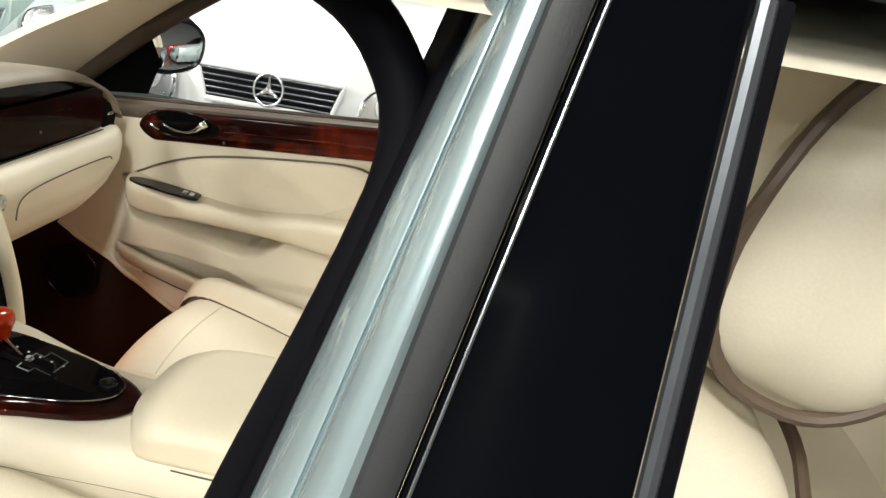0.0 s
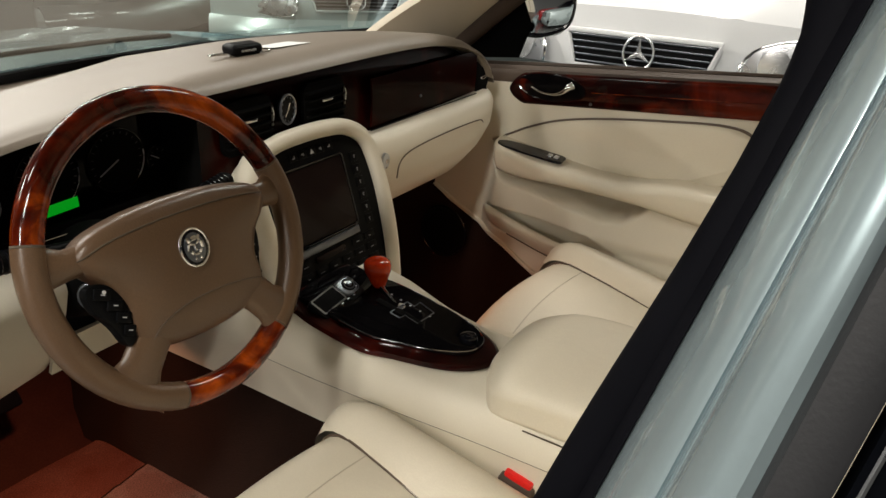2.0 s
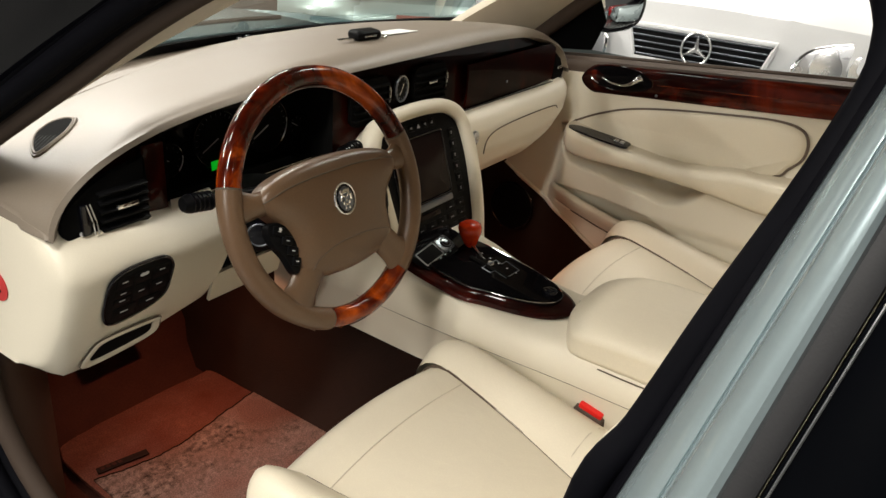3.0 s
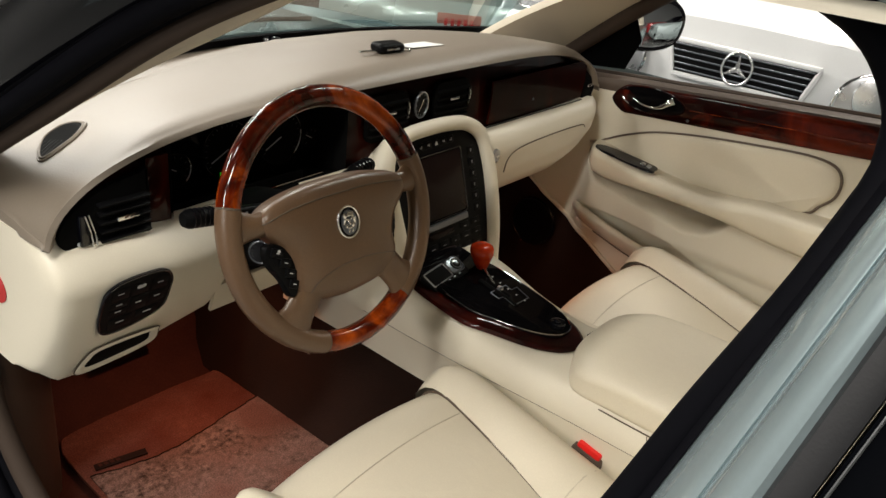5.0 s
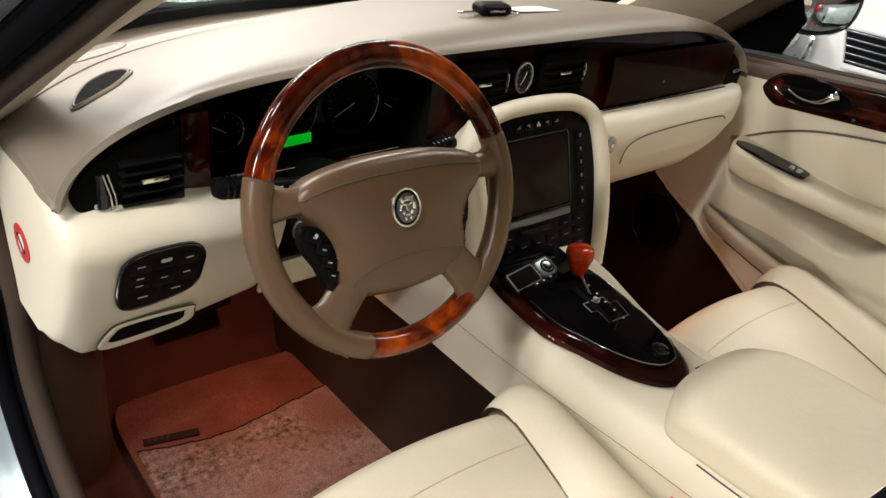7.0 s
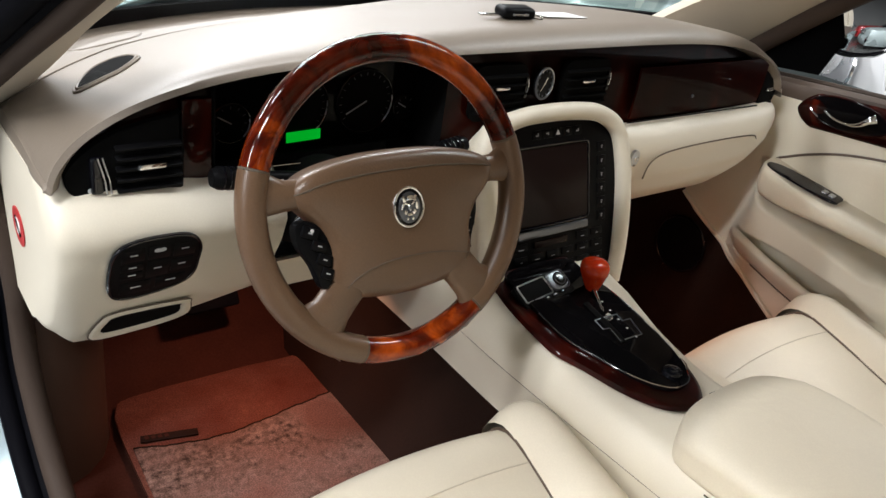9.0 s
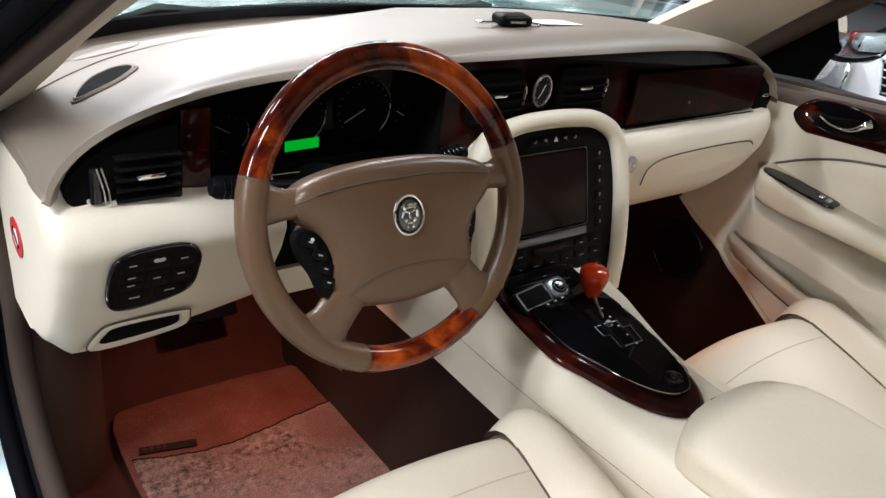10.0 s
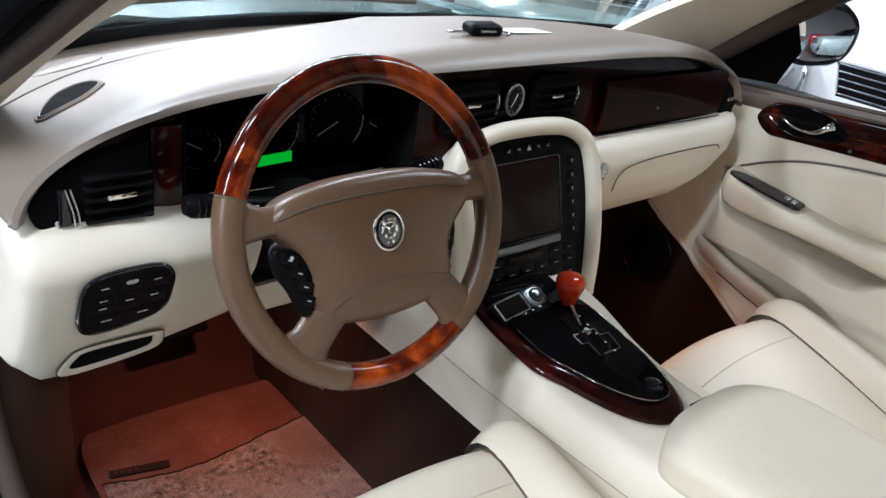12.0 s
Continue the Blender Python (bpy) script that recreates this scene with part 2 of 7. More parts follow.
# ---- shape helpers ----
def part(name, bm, material, parent=None, label="", sharp=40):
    """Links a bmesh as one mesh object, under a thing or part if one is given."""
    me = bpy.data.meshes.new(name)
    bmesh.ops.recalc_face_normals(bm, faces=bm.faces[:])
    bm.to_mesh(me)
    bm.free()
    me.materials.append(material)
    for f in me.polygons:
        f.use_smooth = True
    me.set_sharp_from_angle(angle=radians(sharp))
    ob = new(name, me)
    if parent is not None:
        ob.parent = parent
        ob.matrix_parent_inverse = parent.matrix_world.inverted()
    if label:
        tagged(ob, label)
    return ob


def thing(name, place, label, category, group="", kind=""):
    ob = new(name)
    ob.matrix_world = Matrix.Translation(place)
    bpy.context.view_layer.update()
    return tagged(ob, label, category, group, kind)


def moved(bm, m):
    bmesh.ops.transform(bm, matrix=m, verts=bm.verts[:])
    return bm


def spline(pts, steps=8, closed=False):
    """Catmull-Rom through the given points."""
    p = [Vector(q) for q in pts]
    n = len(p)
    out = []
    for i in range(n if closed else n - 1):
        if closed:
            a, b, c, d = p[i - 1], p[i], p[(i + 1) % n], p[(i + 2) % n]
        else:
            b, c = p[i], p[i + 1]
            a = p[i - 1] if i else b * 2 - c
            d = p[i + 2] if i + 2 < n else c * 2 - b
        for k in range(steps):
            t = k / steps
            out.append(0.5 * (2 * b + (c - a) * t + (2 * a - 5 * b + 4 * c - d) * t * t + (3 * b - a - 3 * c + d) * t**3))
    if not closed:
        out.append(p[-1].copy())
    return out


def grid(rows, closed=False, thick=0.0, to=None):
    """A sheet through rows of points; closed: each row is a ring; thick: its depth, laid in the direction to."""
    bm = bmesh.new()
    vs = [[bm.verts.new(q) for q in row] for row in rows]
    k = len(rows[0])
    for i in range(len(rows) - 1):
        for j in range(k if closed else k - 1):
            a, b, c, d = vs[i][j], vs[i][(j + 1) % k], vs[i + 1][(j + 1) % k], vs[i + 1][j]
            bm.faces.new((a, b, c, d))
    if thick and to:
        n, shift = len(rows), Vector(to).normalized() * thick
        ws = [[bm.verts.new(Vector(q) + shift) for q in row] for row in rows]
        for i in range(n - 1):
            for j in range(k - 1):
                bm.faces.new((ws[i][j], ws[i + 1][j], ws[i + 1][j + 1], ws[i][j + 1]))
            bm.faces.new((vs[i][0], vs[i + 1][0], ws[i + 1][0], ws[i][0]))
            bm.faces.new((vs[i][-1], ws[i][-1], ws[i + 1][-1], vs[i + 1][-1]))
        for j in range(k - 1):
            bm.faces.new((vs[0][j], ws[0][j], ws[0][j + 1], vs[0][j + 1]))
            bm.faces.new((vs[-1][j], vs[-1][j + 1], ws[-1][j + 1], ws[-1][j]))
    elif thick:
        bmesh.ops.recalc_face_normals(bm, faces=bm.faces[:])
        bmesh.ops.solidify(bm, geom=bm.faces[:], thickness=thick)
    return bm


def capped(bm):
    bmesh.ops.holes_fill(bm, edges=bm.edges[:], sides=0)
    return bm


def sweep(path, radius, sides=8, closed=False, squash=1.0, up=(0, 0, 1), radii=None):
    """A tube along a path; squash flattens it along its up direction."""
    path = [Vector(q) for q in path]
    n, rows, ref = len(path), [], Vector(up)
    for i, q in enumerate(path):
        a = path[i - 1] if closed or i else path[0]
        b = path[(i + 1) % n] if closed or i < n - 1 else path[-1]
        d = (b - a).normalized()
        side = d.cross(ref)
        if side.length < 1e-4:
            side = d.orthogonal()
        side.normalize()
        top = side.cross(d).normalized()
        r = radii[i] if radii else radius
        rows.append([q + side * math.cos(t) * r + top * math.sin(t) * r * squash for t in [2 * math.pi * k / sides for k in range(sides)]])
    if closed:
        rows.append(rows[0])
    bm = grid(rows, closed=True)
    if closed:
        bmesh.ops.remove_doubles(bm, verts=bm.verts[:], dist=1e-6)
    else:
        capped(bm)
    return bm


def box(size, bevel=0.0, segments=2, m=None):
    bm = bmesh.new()
    bmesh.ops.create_cube(bm, size=1)
    for v in bm.verts:
        v.co = Vector((v.co.x * size[0], v.co.y * size[1], v.co.z * size[2]))
    if bevel:
        bmesh.ops.bevel(bm, geom=bm.edges[:], offset=bevel, segments=segments, affect="EDGES", profile=0.5)
    return moved(bm, m) if m else bm


def slab(outline, depth, bevel=0.0, m=None, segments=2):
    """A flat outline in xy, extruded up along z by depth, its top edge eased."""
    bm = bmesh.new()
    f = bm.faces.new([bm.verts.new((q[0], q[1], 0)) for q in outline])
    ext = bmesh.ops.extrude_face_region(bm, geom=[f])
    top = [v for v in ext["geom"] if isinstance(v, bmesh.types.BMVert)]
    for v in top:
        v.co.z += depth
    if bevel:
        bm.edges.ensure_lookup_table()
        tops = set(top)
        bmesh.ops.bevel(bm, geom=[e for e in bm.edges if e.verts[0] in tops and e.verts[1] in tops], offset=bevel, segments=segments, affect="EDGES", profile=0.6)
    return moved(bm, m) if m else bm


def disc(radius, depth, bevel=0.0, sides=32, m=None, squash=1.0):
    return slab([(radius * math.cos(2 * math.pi * k / sides), radius * squash * math.sin(2 * math.pi * k / sides)) for k in range(sides)], depth, bevel, m)


def rounded(w, h, r, steps=6, power=None):
    """Outline of a rounded rectangle about the origin."""
    out = []
    for cx, cy, a0 in ((w / 2 - r, h / 2 - r, 0), (-w / 2 + r, h / 2 - r, 90), (-w / 2 + r, -h / 2 + r, 180), (w / 2 - r, -h / 2 + r, 270)):
        for k in range(steps + 1):
            a = radians(a0 + 90 * k / steps)
            out.append((cx + r * math.cos(a), cy + r * math.sin(a)))
    return out


def ring(outline, tube_r, m=None, sides=8):
    bm = sweep([(q[0], q[1], 0) for q in outline], tube_r, sides, closed=True)
    return moved(bm, m) if m else bm


def cushion(size, r, cuts=14, shape=None, m=None):
    """A padded block: rounded by r, with its skin moved by shape(x, y, z) -> offset in z, all in -1..1."""
    bm = bmesh.new()
    bmesh.ops.create_cube(bm, size=2)
    bmesh.ops.subdivide_edges(bm, edges=bm.edges[:], cuts=cuts, use_grid_fill=True)
    h = Vector(size) / 2
    for v in bm.verts:
        q = Vector((v.co.x * h.x, v.co.y * h.y, v.co.z * h.z))
        core = Vector([max(-h[i] + r, min(h[i] - r, q[i])) for i in range(3)])
        off = q - core
        if off.length > 1e-9:
            q = core + off.normalized() * r
        if shape:
            q.z += shape(v.co.x, v.co.y, v.co.z)
        v.co = q
    return moved(bm, m) if m else bm


def on_plane(place, normal, up=(0, 0, 1)):
    """A matrix whose z is the normal and whose y leans towards up."""
    z = Vector(normal).normalized()
    x = Vector(up).cross(z).normalized()
    y = z.cross(x)
    return Matrix.Translation(place) @ Matrix((x, y, z)).transposed().to_4x4()


# ---- showroom ----
GROUND = -0.07


def showroom():
    g = part("ground", box((26, 26, 0.2), 0, m=Matrix.Translation((0, 0, GROUND - 0.1))), FLOOR_TILE)
    tagged(g, "polished pale grey showroom floor", "floor", kind="structure")
    for name, size, place in (("wall_north", (26, 0.2, 3.7), (0, 9, 1.75)), ("wall_south", (26, 0.2, 3.7), (0, -9, 1.75)), ("wall_east", (0.2, 18, 3.7), (10, 0, 1.75)), ("wall_west", (0.2, 18, 3.7), (-9, 0, 1.75))):
        tagged(part(name, box(size, m=Matrix.Translation(place)), WALL_PAINT), "plain grey painted showroom wall", "wall", kind="structure")
    tagged(part("ceiling", box((26, 26, 0.2), m=Matrix.Translation((0, 0, 3.7))), CEIL_PAINT), "dark painted showroom ceiling", "ceiling", kind="structure")
    first = None
    for lx, ly, power in LAMPS:
        m = Matrix.Translation((lx, ly, 3.34))
        if first is None:
            first = thing("ceiling_light", (lx, ly, 3.34), "long white fluorescent light hung under the ceiling", "light", "ceiling lights")
            part("housing", box((1.6, 0.32, 0.06), 0.008, m=m @ Matrix.Translation((0, 0, 0.04))), PAINT_WHITE, first)
            part("diffuser", box((1.5, 0.24, 0.03), 0.006, m=m @ Matrix.Translation((0, 0, 0.0))), TUBE, first)
            part("hanger", box((0.02, 0.02, 0.24), 0, m=m @ Matrix.Translation((0, 0, 0.18))), SATIN, first)
        else:
            copy_thing(first, m)


showroom()


# ---- the car's shell ----
def opening_path():
    """The driver's door opening, from the sill up the rear pillar, along the roof and down the windscreen pillar."""
    return spline([(-0.748, 0.31, 0.280), (-0.742, 0.05, 0.205), (-0.738, -0.35, 0.20), (-0.745, -0.48, 0.30), (-0.742, -0.507, 0.55), (-0.717, -0.524, 0.82), (-0.694, -0.553, 0.90), (-0.666, -0.582, 0.99), (-0.639, -0.617, 1.09), (-0.614, -0.636, 1.165), (-0.602, -0.622, 1.215), (-0.594, -0.575, 1.250), (-0.580, -0.46, 1.278), (-0.585, -0.27, 1.262), (-0.620, -0.09, 1.185), (-0.66, 0.02, 1.125), (-0.702, 0.15, 1.035), (-0.782, 0.40, 0.845), (-0.768, 0.47, 0.72), (-0.752, 0.455, 0.58), (-0.752, 0.435, 0.42)], 6, closed=True)


def pillar_edge(z, x0, z0, y0, dy):
    return Vector((x0 + 0.3 * (z - z0), y0 + dy * (z - z0), z))


def car_shell():
    car = thing("car", (0, 0, GROUND), "silver-green saloon car with its driver's door opening clear", "car")
    path = opening_path()
    middle = Vector((-0.68, -0.05, 0.75))
    # trim lip, rubber seal and painted flange round the opening
    lip = lambda q, d, e: q + Vector((d, 0, 0)) + (middle - q).normalized() * e
    n = len(path)
    rear = [i for i in range(n) if path[i].y < -0.30 and path[i].z > 0.21]
    fore = [i for i in range(n) if i not in rear]
    first = next(k for k in range(len(fore)) if (fore[k] - 1) % n not in fore)
    fore = fore[first:] + fore[:first]
    part("trim_lip", sweep([lip(path[i], 0.010, -0.004) for i in rear], 0.0065, 8), TRIM_CREAM, car, "thin cream trim lip of the rear pillar")
    high = lambda i: min(1.0, max(0.0, (path[i].z - 0.70) / 0.10)) if path[i].y > -0.44 else 0.0
    part("trim_lip", sweep([lip(path[i], 0.018 - 0.004 * high(i), 0.012 - 0.006 * high(i)) for i in fore], 0.017, 10, radii=[0.017 - 0.005 * high(i) for i in fore]), TRIM_TAUPE, car, "taupe cloth-covered trim lip of the door opening")
    seal = [q + Vector((-0.012, 0, 0)) - (middle - q).normalized() * 0.014 for q in path]
    part("door_seal", sweep(seal, 0.0145, 12, closed=True), RUBBER, car, "thick black rubber door seal")
    part("lip_backing", grid([[lip(path[i], 0.014, 0.004), seal[i] + Vector((0.006, 0, 0))] for i in fore], thick=0.004), RUBBER, car)
    rows = []
    for i, q in enumerate(path):
        out = (q - middle)
        out.x = 0
        out.normalize()
        row = []
        for a, b in ((0.012, -0.004), (0.030, -0.018), (0.044, -0.040), (0.058, -0.062), (0.072, -0.074)):
            row.append(q + out * a + Vector((b, 0, 0)))
        rows.append(row)
    rows.append(rows[0])
    # the flange stops at the rear pillar, whose own sheet metal takes over
    above = [i for i in range(n) if path[i].z > 0.70 and path[i].y > -0.44]
    keep = [i for i in range(n) if not (path[i].y < -0.44 and 0.25 < path[i].z < 1.235) and i not in above[:-1]]
    runs, run = [], []
    for i in range(n + 1):
        if i < n and i in keep:
            run.append(rows[i])
        elif run:
            runs.append(run)
            run = []
    if len(runs) > 1 and 0 in keep and n - 1 in keep:
        runs[0] = runs.pop() + runs[0]
    for run in runs:
        part("door_flange", grid(run, thick=0.004), PAINT, car)
    part("flange_cover", grid([rows[i] for i in above], thick=0.004), BLACK_GLOSS, car, "black gloss cover along the door frame")
    part("frame_strip", grid([[rows[i][-1] + Vector((0.004, 0, 0)), rows[i][-1].lerp(rows[i][-2], -0.5), rows[i][-1].lerp(rows[i][-2], -1.0) + Vector((0.008, 0, 0))] for i in above], thick=0.004), SATIN, car, "bright metal strip along the door frame")
    # rear pillar, band by band
    zs = [0.22 + 1.06 * k / 22 for k in range(23)]
    r_ = lambda z: pillar_edge(z, -0.737, 0.87, -0.570, -0.27)
    s_ = lambda z: pillar_edge(z, -0.810, 0.87, -0.628, -0.20)
    k_ = lambda z: pillar_edge(z, -0.800, 0.87, -0.776, -0.035)
    def between(z, t, dx=0.0):
        return r_(z).lerp(s_(z), t) + Vector((dx, 0, 0))
    sheet = []
    for z in zs:
        section = ((0.0, 0.0), (0.05, -0.006), (0.14, -0.0105), (0.28, -0.0135), (0.41, -0.0135), (0.45, -0.0115), (0.465, -0.0085), (0.485, -0.0085), (0.50, -0.0125), (0.56, -0.0165), (0.68, -0.0180), (0.80, -0.0155), (0.91, -0.0090), (1.0, 0.0))
        sheet.append([r_(z) + Vector((0.030, 0.004, 0))] + [between(z, t, d) for t, d in section] + [s_(z) + Vector((0.03, -0.01, 0))])
    part("pillar_sheet", grid(sheet, thick=0.003), PAINT, car, "silver-green painted pillar between the doors")
    part("seal_carrier", grid([[r_(z) + Vector((0.034, 0.018, 0)), r_(z) + Vector((0.012, 0.008, 0)), r_(z) + Vector((0.0, 0.004, 0)), r_(z) + Vector((-0.003, 0.0, 0)), r_(z) + Vector((0.006, -0.004, 0))] for z in zs]), RUBBER, car, "black rubber carrier beside the door seal")
    part("pillar_seal", grid([[s_(z) + Vector((0.012, 0.004, 0)), s_(z) + Vector((-0.006, -0.002, 0)), s_(z) + Vector((-0.007, -0.010, 0)), s_(z) + Vector((-0.004, -0.018, 0)), s_(z) + Vector((0.012, -0.020, 0))] for z in zs]), GREY_SEAL, car, "dull grey weather strip beside the pillar")
    gl = [[s_(z) + Vector((0.01, -0.020, 0)), s_(z) + Vector((-0.007, -0.0205, 0)), s_(z) + Vector((-0.009, -0.024, 0)), (s_(z) + Vector((-0.009, -0.024, 0))).lerp(k_(z), 0.5) + Vector((-0.001, 0, 0)), k_(z), k_(z) + Vector((0.012, -0.002, 0))] for z in zs if z > 0.74]
    part("pillar_cover", grid(gl, thick=0.003), PILLAR_BLACK, car, "black gloss cover of the rear door frame")
    # fine satin bead that draws the highlight along the cover's front edge
    part("cover_glint", sweep([s_(z) + Vector((-0.010, -0.023, 0)) for z in zs if z > 0.74], 0.0009, 6), SATIN, car)
    part("window_chrome", sweep([k_(z) + Vector((-0.001, -0.005, 0)) for z in zs if z > 0.74], 0.0045, 8), DARK_METAL, car, "dark metal strip of the rear side window")
    part("window_seal", sweep([k_(z) + Vector((0.004, -0.012, 0)) for z in zs if z > 0.74], 0.0055, 8), RUBBER, car)
    part("window_lining", sweep([k_(z) + Vector((0.016, -0.015, 0)) for z in zs if z > 0.74], 0.0030, 8), TRIM_CREAM, car)
    # rear door skin and sill below
    rear = []
    for k in range(13):
        z = 0.10 + 0.66 * k / 12
        rear.append([Vector((-0.80 - 0.06 * math.sin(math.pi * k / 12) , y, z)) for y in (-0.655, -0.67, -0.9, -1.2, -1.5, -1.8)])
    part("rear_door", grid(rear, thick=0.01), PAINT, car)
    part("rear_door_ledge", box((0.10, 1.12, 0.02), 0.004, m=Matrix.Translation((-0.755, -1.24, 0.755))), SILL_BROWN, car)
    part("rocker", grid([[(-0.74, y, 0.185), (-0.80, y, 0.18), (-0.86, y, 0.12), (-0.86, y, 0.02), (-0.74, y, 0.0)] for y in (-1.8, -0.6, 0.0, 0.6, 0.8)], thick=0.004), PAINT, car)
    part("scuff_plate", box((0.06, 0.8, 0.006), 0.002, m=Matrix.Translation((-0.765, -0.05, 0.19))), SATIN, car)
    # windscreen pillars, both sides
    for side, lab in ((-1, "cream"), (1, "cream")):
        lo = spline([(0.79, 0.58, 0.70), (0.765, 0.40, 0.848), (0.69, 0.15, 1.038), (0.612, -0.09, 1.186), (0.575, -0.28, 1.262), (0.56, -0.6, 1.275)], 6)
        hi = spline([(0.76, 0.66, 0.78), (0.725, 0.44, 0.855), (0.618, 0.15, 1.046), (0.53, -0.06, 1.19), (0.47, -0.22, 1.27), (0.44, -0.6, 1.285)], 6)
        if side < 0:
            hi = spline([(0.700, 0.60, 0.79), (0.670, 0.43, 0.875), (0.657, 0.16, 1.020), (0.585, -0.06, 1.150), (0.50, -0.22, 1.262), (0.44, -0.6, 1.285)], 6)
        if side > 0:
            hi = spline([(0.70, 0.66, 0.80), (0.650, 0.545, 0.882), (0.592, 0.34, 1.0), (0.50, 0.0, 1.165), (0.465, -0.20, 1.268), (0.44, -0.6, 1.285)], 6)
        rows = []
        for a, b in zip(lo, hi):
            m1 = a.lerp(b, 0.5) + Vector((-0.006, -0.006, -0.006))
            rows.append([Vector((side * q.x, q.y, q.z)) for q in (a, a.lerp(m1, 0.5) + Vector((-0.003, -0.003, -0.002)), m1, m1.lerp(b, 0.5) + Vector((-0.003, -0.002, 0)), b, b + Vector((0.012, 0.02, 0.008)))])
        part("pillar_trim", grid(rows, thick=0.004, to=(side, 0.3, 0.5)), TRIM_CREAM, car, lab + " windscreen pillar trim")
        if side > 0:
            edge = [q + Vector((0.012, -0.010, -0.004)) for q in lo]
            part("pillar_seal", sweep(edge, 0.023, 10), TRIM_TAUPE, car, "dark brown window seal of the pillar")
    # outer skin of both windscreen pillars
    for side in (-1, 1):
        e3 = spline([(0.80, 0.60, 0.74), (0.795, 0.40, 0.86), (0.715, 0.15, 1.05), (0.632, -0.09, 1.20), (0.592, -0.28, 1.276), (0.58, -0.62, 1.29)], 6)
        e4 = spline([(0.775, 0.66, 0.78), (0.768, 0.42, 0.890), (0.676, 0.15, 1.085), (0.590, -0.09, 1.245), (0.540, -0.28, 1.325), (0.53, -0.62, 1.35)], 6)
        skin, body = [], []
        for a, b in zip(e3, e4):
            out = Vector((0.02, 0.0, 0.012))
            skin.append([Vector((side * q.x, q.y, q.z)) for q in (a, a.lerp(b, 0.15) + out * 0.8, a.lerp(b, 0.32) + out * 0.6, a.lerp(b, 0.40) + out * 0.1, a.lerp(b, 0.52) + out * 0.5, a.lerp(b, 0.8) + out * 0.7, b)])
            body.append([Vector((side * q.x, q.y, q.z)) for q in (b + Vector((0.012, 0, 0.0)), b + Vector((0.014, 0.003, 0.006)), b + Vector((0.006, 0.008, 0.010)), b + Vector((-0.01, 0.012, 0.012)), b + Vector((-0.025, 0.014, 0.012)))])
        part("pillar_skin", grid(skin, thick=0.003, to=(-side, 0, -0.5)), RUBBER, car, "black rubber and gloss face of the windscreen pillar")
        part("pillar_moulding", grid(body, thick=0.003, to=(-side, 0, -0.5)), BLACK_GLOSS if side < 0 else PAINT, car)
    # windscreen with its dark band
    def screen_row(v):
        row = []
        for k in range(17):
            x = -0.74 + 1.48 * k / 16
            base = Vector((x, 0.80 - 0.36 * x * x, 0.862))
            top = Vector((x * 0.78, 0.04 - 0.12 * x * x, 1.245))
            row.append(base.lerp(top, v) + Vector((0, 0.05, 0.035)) * math.sin(math.pi * v))
        return row
    glass = part("windscreen", grid([screen_row(v) for v in (0.07, 0.2, 0.4, 0.6, 0.8, 1.0)]), GLASS, car)
    glass.visible_shadow = False
    part("windscreen_band", grid([screen_row(-0.02), screen_row(0.02), screen_row(0.05), screen_row(0.07)], thick=0.004), BLACK, car, "black band at the foot of the windscreen")
    part("wiper_arm", sweep(spline([(-0.45, 0.80, 0.905), (-0.2, 0.86, 0.905), (0.12, 0.87, 0.90), (0.3, 0.85, 0.895)], 4), 0.006, 6), BLACK, car)
    # bonnet
    bonnet = []
    for k in range(11):
        y = 0.86 + 1.15 * k / 10
        bonnet.append([Vector((x, y - 0.10 * (x / 0.8) ** 2, 0.845 + 0.03 * math.cos(x * 2.2) - 0.14 * (k / 10) ** 2 - 0.05 * (x / 0.8) ** 4 + (0.018 * math.exp(-((abs(x) - 0.38) / 0.06) ** 2)))) for x in [-0.86 + 1.72 * j / 18 for j in range(19)]])
    part("bonnet", grid(bonnet, thick=0.01), PAINT, car, "silver-green painted bonnet")
    # roof and headliner
    roof = [[Vector((x, y, 1.30 + 0.05 * (1 - (x / 0.66) ** 2) - 0.04 * ((y + 0.75) / 0.9) ** 4)) for x in [-0.66 + 1.32 * j / 10 for j in range(11)]] for y in [0.02 - 1.75 * k / 10 for k in range(11)]]
    part("roof", grid(roof, thick=0.01), PAINT, car)
    part("headliner", grid([[q + Vector((0, 0, -0.045)) for q in r] for r in roof]), HEADLINER, car, "cream cloth headliner")
    part("rear_window_frame", grid([[(x, -1.73 - 0.35 * v, 1.24 - 0.34 * v) for x in (-0.62, 0, 0.62)] for v in (0.0, 0.1)]), BLACK, car)
    # passenger side behind the front door
    wall = []
    for z, x in ((0.16, 0.70), (0.4, 0.71), (0.6, 0.735), (0.8, 0.755), (0.9, 0.775)):
        wall.append([Vector((x, y, z)) for y in (-0.60, -0.9, -1.3, -1.8)])
    part("rear_side_panel", grid(wall, thick=0.02), CREAM_VINYL, car, "cream trim of the far rear door")
    part("far_pillar_trim", grid([[Vector((x, y0 - 0.2 * (z - 0.9), z)) for y0 in (-0.62, -0.67, -0.75, -0.85, -1.02)] for z, x in ((0.88, 0.75), (1.0, 0.72), (1.15, 0.67), (1.28, 0.61))], thick=0.015), TRIM_CREAM, car, "cream pillar trim with a belt slot")
    part("parcel_wall", grid([[(x, -1.62 - 0.25 * v, 0.95 - 0.5 * v) for x in (-0.7, 0, 0.7)] for v in (0, 1)], thick=0.02), CREAM_VINYL, car)
    # wings, tail and wheels close the body beyond the cabin
    def arch(y, c):
        """Lower edge of the side panel, raised round the wheel whose centre is at y = c."""
        d = abs(y - c)
        return 0.25 + math.sqrt(0.37 ** 2 - d * d) if d < 0.37 else 0.12
